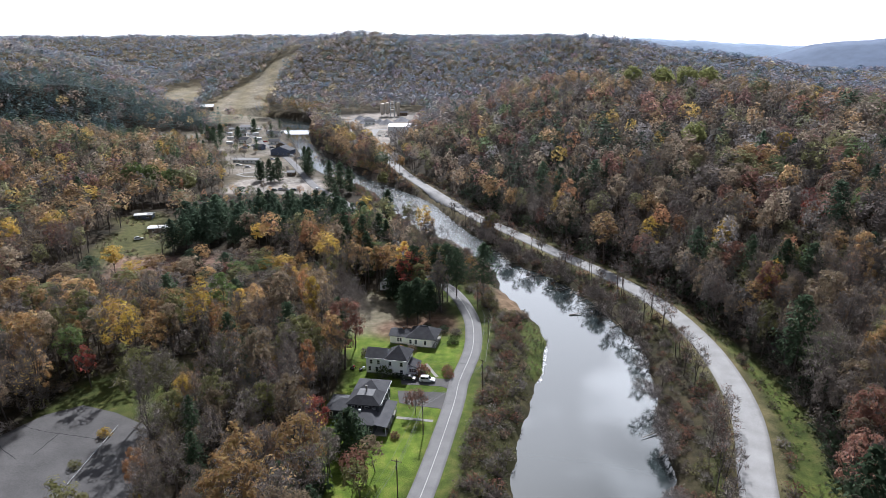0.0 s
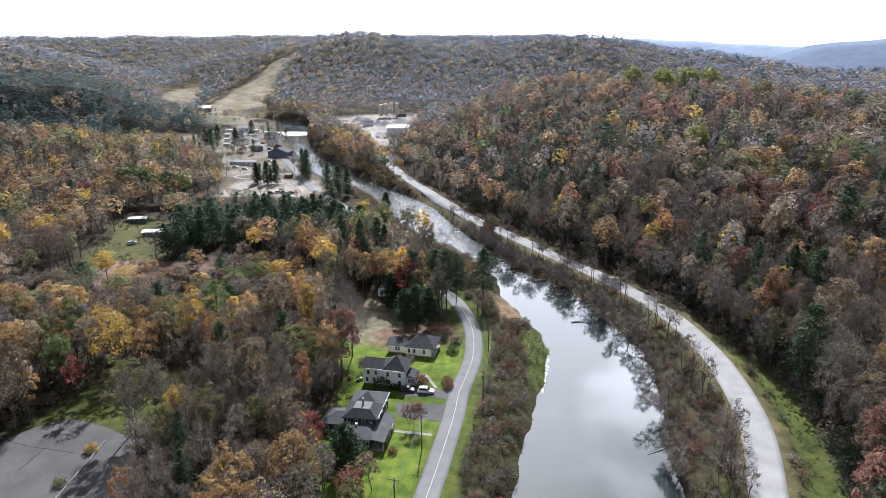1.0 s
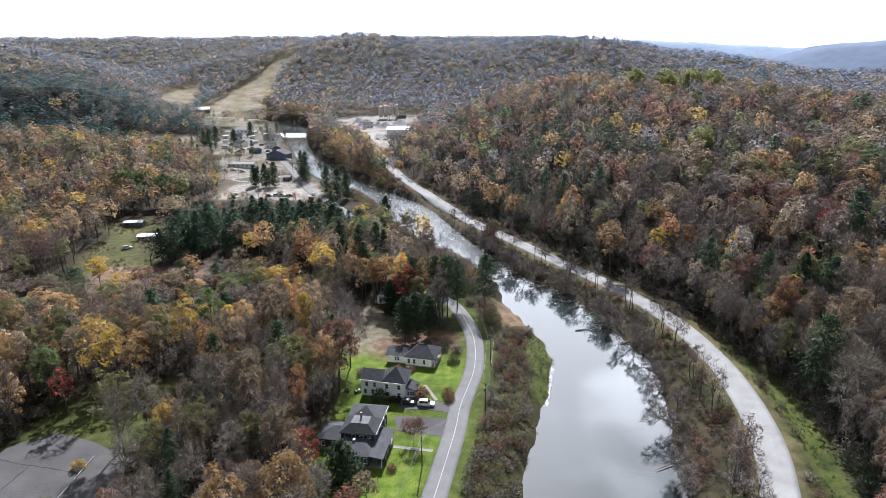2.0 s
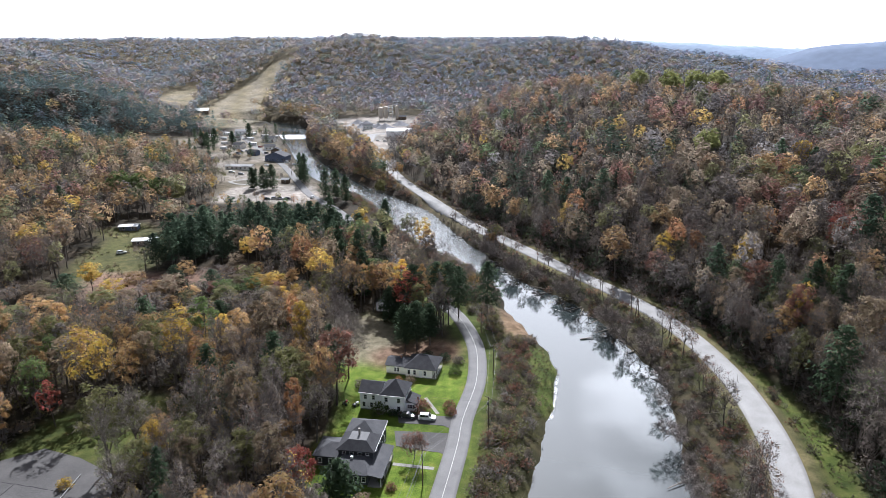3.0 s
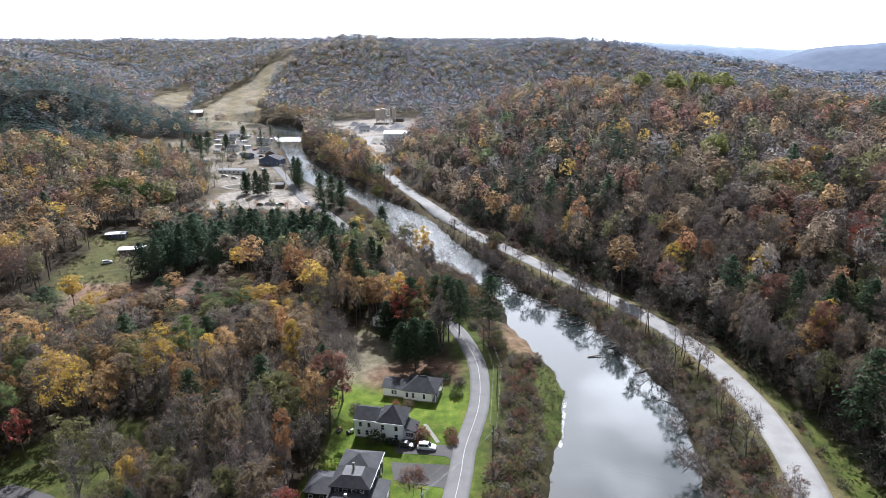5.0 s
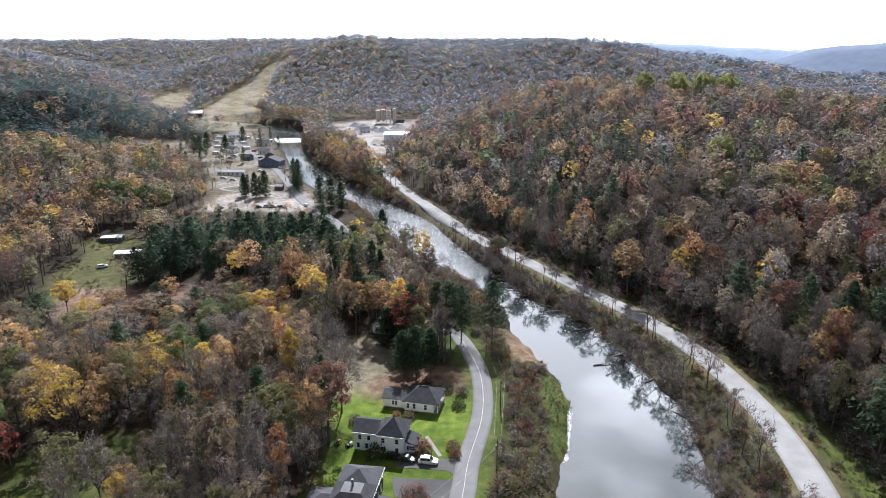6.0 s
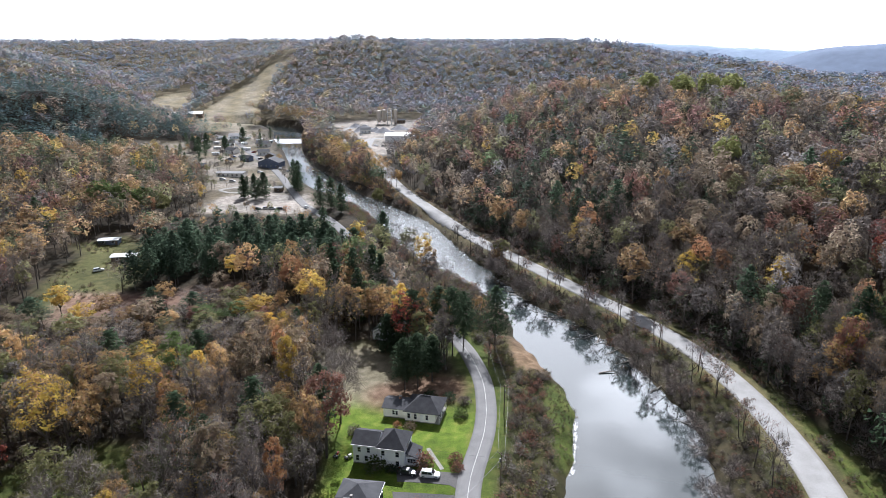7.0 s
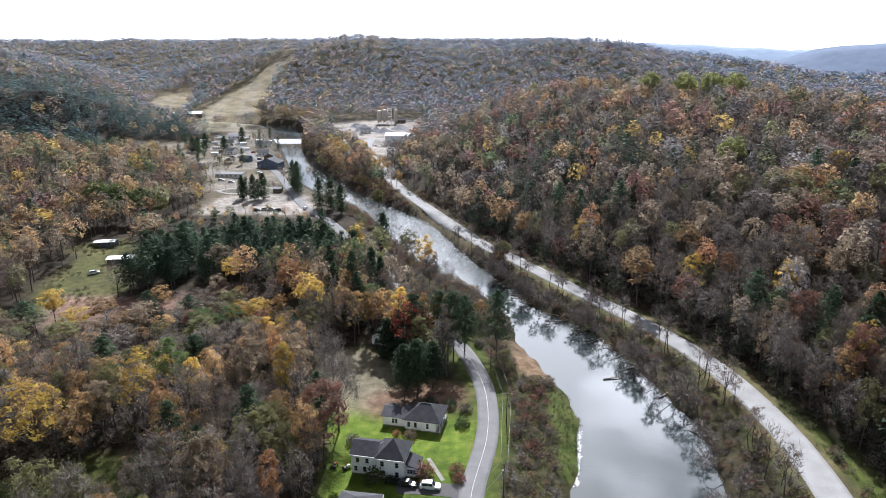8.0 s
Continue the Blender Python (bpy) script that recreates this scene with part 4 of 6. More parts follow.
for k, (x, y, h, w) in enumerate([(0.8, 233, 24, 6.4), (-3.5, 239, 22, 5.4), (4.6, 239, 20, 5.0), (15, 237, 22.5, 5.6), (-9.8, 212, 17.5, 5.4), (-13.6, 211, 16.5, 4.2), (-5.6, 216, 15, 3.6),
                                  (-36, 272, 25, 4.2), (-30, 283, 23, 4.0), (-42, 268, 22, 4.0), (-26, 276, 21, 3.8), (-46, 283, 24, 4.2), (-33, 262, 20, 3.6),
                                  (-80, 443, 19, 4.2), (-72, 439, 20, 4.2), (-64, 427, 18, 4.0), (-103, 488, 22, 4.6), (-110, 505, 20, 4.2), (-106, 497, 18, 4.0),
                                  (-128, 466, 17, 3.6), (-136, 468, 15, 3.2), (-122, 468, 18, 4.0), (-23.8, 136.0, 11.5, 4.8), (-29, 120, 10, 3.0),
                                  (-58, 334, 26, 5.6), (-42, 320, 20, 4.8), (-33, 366, 16, 4.2), (119, 213, 20, 5.0), (112, 206, 19, 4.8), (123, 204, 20, 5.0), (-209.6, 362, 22, 5.0), (-20.5, 236.5, 13, 3.8), (-17.5, 240, 15, 3.6), (170, 313, 20, 4.6),
                                  (-239, 671, 15, 4.2), (-237, 687, 17, 4.4), (-218, 685, 14, 4.0), (-217, 742, 16, 4.2), (-225, 582, 14, 4.2), (-246, 676, 14, 4.0)]):
    stand_alone("pine_tree", x, y, *conifer(500 + k, 19 if k < 7 else 17, 12 if k < 7 else 10, 13 if k < 7 else 7, 0.40 if k < 7 else 0.66, h, w * (1.25 if k < 4 else 1.05 if k < 7 else 1.22), 0.34 if k < 4 else 0.3 if k < 7 else 0.1), TINTS["pine"], "tall dark green pine with layered boughs beside the road" if k < 7
                else "dark green pine with dense boughs", group="single pines")
for x, y, h, w, tint, n, label in [
        (-14.0, 233, 23, 5.6, "red", 760, "tree with a red crown among pines"), (-78.2, 189.3, 26, 5.2, "gold", 800, "tall tree with golden yellow leaves"),
        (-95.6, 175, 26, 6.4, "gold", 900, "large tree with golden yellow leaves"), (-89, 178, 19, 4.0, "ochre", 500, "tree with ochre leaves"),
        (-104, 168, 14, 3.0, "red", 380, "small tree with bright red leaves"), (-71, 185, 20, 3.6, "orange", 460, "tree with orange leaves"),
        (-33, 181, 14, 2.6, "green", 520, "slender tree with fresh green leaves"), (112, 246, 20, 4.2, "gold", 560, "tree with pale gold leaves"),
        (89, 271, 20, 4.6, "gold", 600, "tree with yellow leaves"), (26, 330, 10.5, 4.0, "olive", 420, "young tree with yellow green leaves beside the gravel road"),
        (23, 326, 9, 3.0, "ochre", 300, "small ochre tree beside the gravel road"), (-54, 277, 21, 5.4, "ochre", 640, "broad tree with ochre leaves"),
        (-33, 128, 9.5, 3.2, "gold", 400, "low rounded tree with yellow leaves"), (-62, 104, 12, 4.4, "gold", 520, "rounded tree with yellow leaves"),
        (-16.5, 127.5, 10.5, 3.0, "tan", 420, "tan half-bare tree on the lawn"), (-21, 121.5, 11, 3.4, "rust", 460, "rust brown tree on the lawn"), (-27, 127.5, 12, 3.4, "umber", 460, "brown tree at the lawn edge"), (-18.5, 117, 11, 3.2, "olive", 420, "olive tree on the lawn"),
        (12, 262, 10, 3.2, "ochre", 300, "slender ochre tree on the river bank"), (-44, 452, 15, 4.2, "olive", 420, "olive green tree above the river"),
        (186, 506, 27, 9.0, "lime", 1300, "large tree with green leaves on the crest"), (170, 512, 27, 8.6, "lime", 1200, "large tree with olive green leaves on the crest"),
        (202, 508, 27, 9.0, "lime", 1300, "large tree with green leaves on the crest"), (139, 360, 23, 7.0, "lime", 900, "broad olive green tree on the slope"), (154, 540, 27, 8.0, "lime", 1100, "large tree with olive green leaves on the crest"),
        (173, 331, 20, 4.6, "gold", 520, "tree with orange yellow leaves on the slope"), (150, 320, 19, 4.4, "ochre", 480, "tree with ochre leaves on the slope"), (128, 262, 19, 4.2, "orange", 480, "tree with orange leaves on the slope"),
        (107.3, 201, 22, 4.4, "gold", 620, "tree with yellow leaves on the slope"), (142, 242, 20, 4.6, "red", 560, "tree with rose red leaves on the slope"),
        (129, 326, 21, 6.0, "tan", 700, "broad tree with pale tan leaves on the slope"), (101, 196, 21, 4.4, "ochre", 620, "tree with ochre leaves on the slope"),
        (-196, 401, 23, 8.0, "green", 1000, "large round tree with green leaves"), (-186, 405, 22, 7.4, "green", 1000, "large round tree with green leaves"),
        (-173.5, 406, 20, 7.0, "green", 900, "round tree with dark green leaves"), (-164, 404, 17, 5.6, "olive", 700, "round tree with olive green leaves"),
        (-35, 497, 13, 4.6, "ochre", 420, "yellow green tree at the bend of the gravel road")]:
    stand_alone("tree", x, y, *broadleaf(int(700 + x), n, 0.34 if y < 310 else 0.72, 60, 6, h, w, 0.28 if y < 310 else 0.4), TINTS[tint], label)
for x, y, h, w, n in [(-29.8, 193.3, 22, 7.0, 760), (-34, 212, 20, 5.5, 360), (-39, 224, 19, 5.0, 320), (-8.2, 153.0, 7.6, 3.6, 260), (-2, 252, 16, 4.0, 260), (5, 258, 14, 3.6, 260),
                      (-12, 256, 15, 4.0, 240), (9, 268, 12, 3.6, 220), (-34.5, 141, 15, 2.8, 240), (-36, 150, 16, 3.2, 260), (-27, 123, 14, 3.0, 240)]:
    stand_alone("bare_tree", x, y, *broadleaf(int(900 + x + y), 40 if h > 8 else 900, 0.25 if h > 8 else 0.17, int(n * 2.4), 9, h, w, 0.3, 6, 0.024), TINTS["rust"] if h < 8 else TINTS["grey"],
                "small garden tree with purple brown twigs" if h < 8 else "bare grey tree with spreading limbs", group="" if h < 8 else "bare trees by the houses")

# thin snags and leaning trees between the river and the gravel road
rng = np.random.default_rng(11)
for k in range(80):
    i = int(rng.uniform(0.36, 0.66) * len(TRACK))
    p = TRACK[i] + np.array([-1, -0.3]) * rng.uniform(5.5, 13)
    if inside(np.array([p[0]]), np.array([p[1]]), RIVER)[0]:
        continue
    h = rng.uniform(8, 17)
    stand_alone("bare_tree", p[0], p[1], *broadleaf(1200 + k, 16 if k % 3 else 90, 0.24, 130, 4, h, h * 0.24, 0.25, 4, 0.055), TINTS[("rust", "grey", "ochre")[k % 3]], "thin half-bare tree on the river bank",
                group="thin trees on the river bank", turn=float(rng.uniform(0, 360)))


# dark, leafless trees that lean out over the water
LEANING = [broadleaf(1500 + k, 24, 0.22, 300, 5, 10.5, 2.7, 0.3, 5, 0.05) for k in range(5)]
leaners = []
edge = BANK_R[(BANK_R[:, 1] > 100) & (BANK_R[:, 1] < 345)]
for k in range(64):
    p = edge[int(rng.uniform(0, 1) ** 0.8 * (len(edge) - 1))] + rng.uniform(-0.2, 2.6, 2) * np.array([1, 0.2])
    m = pose(p[0], p[1], max(float(land(p[0], p[1])), WATER_Z - 0.3), rng.uniform(-16, 10), rng.uniform(-52, -2), 0) @ pose(0, 0, 0, 0, 0, rng.uniform(0, 360)) @ Matrix.Diagonal((1, 1, rng.uniform(0.6, 1.15), 1))
    if k < 5:
        made = tree_parts("leaning_tree", *LEANING[k], TINTS["umber"], "dark leafless tree leaning out over the river", group="leaning trees on the river bank")
        leaners.append(made)
    else:
        made = copy_thing(leaners[k % 5], pose(0, 0, 0))
    made.matrix_basis = m
drift_line = BANK_L[(BANK_L[:, 1] > 172) & (BANK_L[:, 1] < 199)]
spots = np.repeat(drift_line, 60, axis=0) + rng.normal(0, 0.28, (len(drift_line) * 60, 2)) + np.array([0.9, 0]) + rng.uniform(-2, 2, (len(drift_line) * 60, 1)) * np.array([0.2, 1])
v, f = tri_soup(np.column_stack([spots, np.full(len(spots), WATER_Z + 0.06)]), 0.16, rng, 6.0)
tagged(new("river_foam", mesh_from("river_foam", v, f, [TRIM])), "white foam drifted against the grassy bank", "foam", kind="stuff")


# ---------------------------------------------------------------- scrub
def shrub_shape(seed, leaves, size, twigs):
    rng = np.random.default_rng(seed)
    d = rng.normal(size=(leaves, 3))
    d[:, 2] = np.abs(d[:, 2])
    d /= np.linalg.norm(d, axis=1)[:, None]
    c = d * rng.uniform(0.55, 1.05, leaves)[:, None] * np.array([1.1, 1.1, 1.5]) + np.array([0, 0, 0.15])
    parts = [(*tri_soup(c, size, rng), 2)]
    e = rng.normal(size=(twigs, 3))
    e[:, 2] = np.abs(e[:, 2]) + 0.5
    e /= np.linalg.norm(e, axis=1)[:, None]
    parts.append((*blade(np.zeros((twigs, 3)) - [0, 0, 0.1], e * rng.uniform(1.2, 2.0, twigs)[:, None], np.full(twigs, 0.03), rng), 1))
    return join(parts)


SHRUBS = [shrub_shape(s, 60, 0.19, 34) for s in range(6)]


def grow_scrub(name, keep, cell, seed, tall, tints, label, box_):
    rng = np.random.default_rng(seed)
    x, y = (a.ravel() for a in np.meshgrid(np.arange(box_[0], box_[1], cell), np.arange(box_[2], box_[3], cell)))
    x, y = x + rng.uniform(-0.5, 0.5, len(x)) * cell, y + rng.uniform(-0.5, 0.5, len(x)) * cell
    m = keep(x, y) & (rng.uniform(0, 1, len(x)) < 0.86)
    x, y = x[m], y[m]
    s = rng.uniform(tall[0], tall[1], len(x))
    col = np.array([TINTS[t] for t in tints])[rng.integers(0, len(tints), len(x))] * rng.uniform(0.65, 1.2, len(x))[:, None]
    plant_many(name, SHRUBS, rng.integers(0, len(SHRUBS), len(x)), np.stack([x, y, land(x, y)], 1), np.stack([s * rng.uniform(0.9, 1.4, len(x)), s], 1), col, label, "shrubs")
    print(name, len(x))


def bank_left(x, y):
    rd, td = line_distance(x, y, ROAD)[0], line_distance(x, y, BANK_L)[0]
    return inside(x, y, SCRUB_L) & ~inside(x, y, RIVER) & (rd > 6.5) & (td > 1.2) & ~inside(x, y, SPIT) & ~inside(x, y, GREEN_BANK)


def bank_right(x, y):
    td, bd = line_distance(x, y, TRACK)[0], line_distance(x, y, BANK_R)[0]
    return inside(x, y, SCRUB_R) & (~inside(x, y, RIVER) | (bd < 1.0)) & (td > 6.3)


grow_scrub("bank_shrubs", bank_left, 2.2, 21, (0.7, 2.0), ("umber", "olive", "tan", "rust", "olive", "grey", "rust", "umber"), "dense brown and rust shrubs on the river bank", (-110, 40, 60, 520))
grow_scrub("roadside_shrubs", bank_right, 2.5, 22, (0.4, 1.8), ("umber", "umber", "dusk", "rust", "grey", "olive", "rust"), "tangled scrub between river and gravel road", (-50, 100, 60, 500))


def wood_edge(x, y):
    d, side, _ = line_distance(x, y, TRACK)
    return (side < 0) & (d > 8.5) & (d < 14) & ~inside(x, y, VERGE_R) & (y < 480) & (y > 90) & (np.sin(x * 0.31) + np.sin(y * 0.23) > -0.4)


grow_scrub("edge_shrubs", wood_edge, 2.6, 23, (0.5, 1.4), ("olive", "umber", "rust", "green", "tan"), "low shrubs at the edge of the wood", (-50, 125, 90, 480))


def understory(x, y):
    d, side, _ = line_distance(x, y, TRACK)
    return (side < 0) & (d > 12) & (d < 26) & (y < 420) & (y > 95) & ~inside(x, y, VERGE_R)


# dark tints here put the shade under the wood edge into the colour
grow_scrub("understory", understory, 3.4, 25, (1.3, 3.0), ("pine", "pine", "umber", "pine", "dusk"), "saplings and brush under the wood edge, shade put into their dark tint", (-50, 130, 90, 430))


def grass_bank(x, y):
    return inside(x, y, GREEN_BANK) | (inside(x, y, VERGE_R) & (bumps(x, y, 0.3, 2.0) > 0.0))


grow_scrub("grass_tufts", grass_bank, 1.1, 27, (0.18, 0.42), ("olive", "olive", "green", "tan"), "tufts of long grass on the bank and the verge", (20, 100, 90, 220))


def upper_bank(x, y):
    d, side, _ = line_distance(x, y, BANK_R)
    return (side < 0) & (d > 0.5) & (d < 24) & (line_distance(x, y, TRACK)[0] > 7) & ~inside(x, y, RIVER)


grow_scrub("upper_bank_shrubs", upper_bank, 4.2, 28, (1.4, 3.4), ("tan", "ochre", "olive", "rust", "umber"), "dense autumn brush down to the upper river", (-190, 10, 440, 830))


def wood_brush(x, y):
    return ~open_ground(x, y) & (x < -34)


grow_scrub("wood_brush", wood_brush, 4.0, 29, (0.9, 2.4), ("olive", "umber", "tan", "grey", "dusk", "olive"), "brush and saplings on the floor of the wood", (-150, -34, 100, 275))


def rough_field(x, y):
    return inside(x, y, SHED_FIELD) & (bumps(x, y, 0.12, 4.0) > 0.1)


grow_scrub("field_shrubs", rough_field, 2.6, 24, (0.4, 1.1), ("olive", "green", "tan", "olive"), "rough weeds and bushes in an overgrown field", (-195, -130, 260, 375))
for x, y, r, tint, label in [(-18.3, 173.0, 2.6, "green", "large dark green bush against the white house"), (-15.0, 172.6, 1.25, "pine", "low clipped dark hedge bush"), (-13.4, 172.4, 1.25, "pine", "low clipped dark hedge bush"),
                             (-7.3, 174.6, 2.8, "rust", "purple red flowering bush beside the porch"), (1.0, 172.8, 1.6, "rust", "rust brown bush beside the road"), (0.6, 176.0, 1.7, "rust", "rust brown bush beside the road"),
                             (-11.0, 190.5, 1.7, "tan", "tan bush in front of the cream house"), (-14.5, 191.5, 1.2, "orange", "orange brown bush before the cream house"),
                             (-25.5, 188.5, 1.8, "umber", "brown tangled bush on the lawn"), (-13.0, 141.5, 1.3, "rust", "dark red bush on the lawn"), (-15.3, 144.0, 1.1, "green", "green bush by the porch"),
                             (2.6, 196, 2.0, "green", "green bush at the roadside"), (3.6, 203, 1.8, "umber", "brown bush at the roadside"), (-0.5, 205, 1.9, "pine", "rounded dark evergreen bush under pines"),
                             (-6, 206, 2.0, "pine", "rounded dark evergreen bush under pines"), (-66, 143, 1.8, "olive", "yellow green bush on the car park edge"), (-87.5, 143, 1.7, "gold", "yellow green bush growing through the car park"),
                             (-88, 130, 1.5, "olive", "yellow green bush growing through the car park")]:
    v, f, m = shrub_shape(int(50 + x + y), 260, 0.17, 40)
    me = mesh_from("bush", v, f, [BARK, TWIG, LEAF], m)
    set_colour(me, "tint", np.broadcast_to(np.asarray(TINTS[tint], np.float32), (len(v), 3)))
    b = tagged(new("bush", me), label, "bush")
    b.matrix_world = pose(x, y, float(land(x, y))) @ Matrix.Diagonal((r, r, r * 0.85, 1))

# ---------------------------------------------------------------- building blocks
def part(name, bm, mat, parent, label=""):
    """One mesh object under a thing or a part, from a bmesh in the thing's own axes."""
    me = bpy.data.meshes.new(name)
    bmesh.ops.recalc_face_normals(bm, faces=bm.faces)
    bm.to_mesh(me)
    bm.free()
    me.materials.append(mat)
    ob = new(name, me)
    ob.parent = parent
    return tagged(ob, label)


def thing(name, x, y, rz, label, category, group="", dz=0.0):
    e = new(name)
    e.empty_display_size = 0.5
    e.matrix_world = pose(x, y, float(land(x, y)) + dz, 0, 0, rz)
    return tagged(e, label, category, group)


def box(bm, x0, x1, y0, y1, z0, z1, bevel=0.0):
    m = Matrix.Translation(((x0 + x1) / 2, (y0 + y1) / 2, (z0 + z1) / 2)) @ Matrix.Diagonal((x1 - x0, y1 - y0, z1 - z0, 1))
    r = bmesh.ops.create_cube(bm, size=1, matrix=m)
    if bevel:
        e = list({e for v in r["verts"] for e in v.link_edges})
        bmesh.ops.bevel(bm, geom=e, offset=bevel, segments=1, affect="EDGES")
    return bm


def boxed(*spans, bevel=0.0):
    bm = bmesh.new()
    for s in spans:
        box(bm, *s, bevel=bevel)
    return bm


def rod(bm, p0, p1, r0, r1=None, sides=7):
    v, f = cone_tube(p0, p1, r0, r0 if r1 is None else r1, sides)
    vs = [bm.verts.new(q) for q in v]
    for a in f:
        bm.faces.new([vs[i] for i in a])
    bm.faces.new(vs[:sides][::-1])
    bm.faces.new(vs[sides:])
    return bm


def solid(top, drop):
    """A roof plane set: faces given as lists of 3D corners, thickened downwards."""
    bm = bmesh.new()
    for poly in top:
        a = [bm.verts.new(p) for p in poly]
        b = [bm.verts.new((p[0], p[1], p[2] - drop)) for p in poly]
        bm.faces.new(a)
        bm.faces.new(b[::-1])
        n = len(a)
        for i in range(n):
            bm.faces.new((a[i], b[i], b[(i + 1) % n], a[(i + 1) % n]))
    bmesh.ops.remove_doubles(bm, verts=bm.verts, dist=0.001)
    return bm


def gable_roof(x0, x1, y0, y1, z, h, along="x", over=0.35):
    x0, x1, y0, y1 = x0 - over, x1 + over, y0 - over, y1 + over
    if along == "x":
        m = (y0 + y1) / 2
        return [[(x0, y0, z), (x1, y0, z), (x1, m, z + h), (x0, m, z + h)], [(x1, y1, z), (x0, y1, z), (x0, m, z + h), (x1, m, z + h)]]
    m = (x0 + x1) / 2
    return [[(x0, y1, z), (x0, y0, z), (m, y0, z + h), (m, y1, z + h)], [(x1, y0, z), (x1, y1, z), (m, y1, z + h), (m, y0, z + h)]]


def hip_roof(x0, x1, y0, y1, z, h, rx0, rx1, ry0, ry1, over=0.4):
    """A hipped roof whose ridge or flat top spans rx0..rx1, ry0..ry1."""
    x0, x1, y0, y1, t = x0 - over, x1 + over, y0 - over, y1 + over, z + h
    def clean(p):
        out = []
        for q in p:
            if not out or (Vector(q) - Vector(out[-1])).length > 0.01:
                out.append(q)
        if (Vector(out[0]) - Vector(out[-1])).length < 0.01:
            out.pop()
        return out
    f = [[(x0, y0, z), (x1, y0, z), (rx1, ry0, t), (rx0, ry0, t)], [(x1, y0, z), (x1, y1, z), (rx1, ry1, t), (rx1, ry0, t)],
         [(x1, y1, z), (x0, y1, z), (rx0, ry1, t), (rx1, ry1, t)], [(x0, y1, z), (x0, y0, z), (rx0, ry0, t), (rx0, ry1, t)]]
    return [clean(p) for p in f]


def gable_end(x0, x1, y0, y1, z, h, along, thick=0.15):
    """The triangles of wall under a gable roof."""
    bm = bmesh.new()
    if along == "x":
        m = (y0 + y1) / 2
        for a in (x0, x1 - thick):
            tri = [(a, y0, z), (a, y1, z), (a, m, z + h)]
            v = [bm.verts.new(p) for p in tri] + [bm.verts.new((p[0] + thick, p[1], p[2])) for p in tri]
            for q in ((0, 1, 2), (5, 4, 3), (0, 3, 4, 1), (1, 4, 5, 2), (2, 5, 3, 0)):
                bm.faces.new([v[i] for i in q])
    else:
        m = (x0 + x1) / 2
        for a in (y0, y1 - thick):
            tri = [(x0, a, z), (x1, a, z), (m, a, z + h)]
            v = [bm.verts.new(p) for p in tri] + [bm.verts.new((p[0], p[1] + thick, p[2])) for p in tri]
            for q in ((0, 1, 2), (5, 4, 3), (0, 3, 4, 1), (1, 4, 5, 2), (2, 5, 3, 0)):
                bm.faces.new([v[i] for i in q])
    return bm


def walls(x0, x1, y0, y1, z0, z1, thick=0.2):
    """Four walls of a storey as one shell, butted at the corners."""
    return boxed((x0, x1, y0, y0 + thick, z0, z1), (x0, x1, y1 - thick, y1, z0, z1), (x0, x0 + thick, y0 + thick, y1 - thick, z0, z1), (x1 - thick, x1, y0 + thick, y1 - thick, z0, z1))


def window(parent, x, y, z, w, h, face="-y", rows=2, label="", frame=None, drop=True):
    """A sash window set on a wall: frame, sill, panes and glazing bar."""
    sgn = {"-y": (1, 0, 0, -1), "+x": (0, 1, 1, 0), "-x": (0, 1, -1, 0), "+y": (1, 0, 0, 1)}[face]
    ax, ay, ox, oy = sgn
    def bar(a0, a1, z0, z1, o0, o1):
        xa, xb = x + ax * a0 + ox * o0, x + ax * a1 + ox * o1
        ya, yb = y + ay * a0 + oy * o0, y + ay * a1 + oy * o1
        return (min(xa, xb), max(xa, xb), min(ya, yb), max(ya, yb), z0, z1)
    t = 0.09
    fr = part("window", boxed(bar(-w / 2 - t, -w / 2, z - t, z + h + t, 0.0, 0.09), bar(w / 2, w / 2 + t, z - t, z + h + t, 0.0, 0.09),
                              bar(-w / 2, w / 2, z + h, z + h + t, 0.0, 0.085), bar(-w / 2, w / 2, z - t, z, 0.0, 0.085)), frame or TRIM, parent, label)
    step = h / rows
    for k in range(rows):
        part("pane", boxed(bar(-w / 2, w / 2, z + k * step + 0.03, z + (k + 1) * step - 0.03, 0.04, 0.055)), GLASS, fr)
    for k in range(1, rows):
        part("glazing_bar", boxed(bar(-w / 2, w / 2, z + k * step - 0.028, z + k * step + 0.028, 0.035, 0.075)), frame or TRIM, fr)
    if drop:
        part("sill", boxed(bar(-w / 2 - 0.16, w / 2 + 0.16, z - t - 0.06, z - t - 0.004, 0.0, 0.16)), frame or TRIM, fr)
    return fr


def door(parent, x, y, w=0.95, h=2.05, mat=None, face="-y", z=0.2):
    s = -1 if face == "-y" else 1
    d = part("door", boxed((x - w / 2, x + w / 2, min(y, y + s * 0.06), max(y, y + s * 0.06), z, z + h), bevel=0.01), mat or TRIM, parent, "panelled front door")
    part("handle", boxed((x + w * 0.32, x + w * 0.4, min(y + s * 0.065, y + s * 0.12), max(y + s * 0.065, y + s * 0.12), z + 0.95, z + 1.05)), STEEL, d)
    return d


def chimney(parent, x, y, z0, z1, w=0.6, mat=None):
    c = part("chimney", boxed((x - w / 2, x + w / 2, y - w / 2, y + w / 2, z0, z1)), mat or BRICK, parent)
    part("cap", boxed((x - w / 2 - 0.06, x + w / 2 + 0.06, y - w / 2 - 0.06, y + w / 2 + 0.06, z1 + 0.004, z1 + 0.12)), CONCRETE, c)
    return c


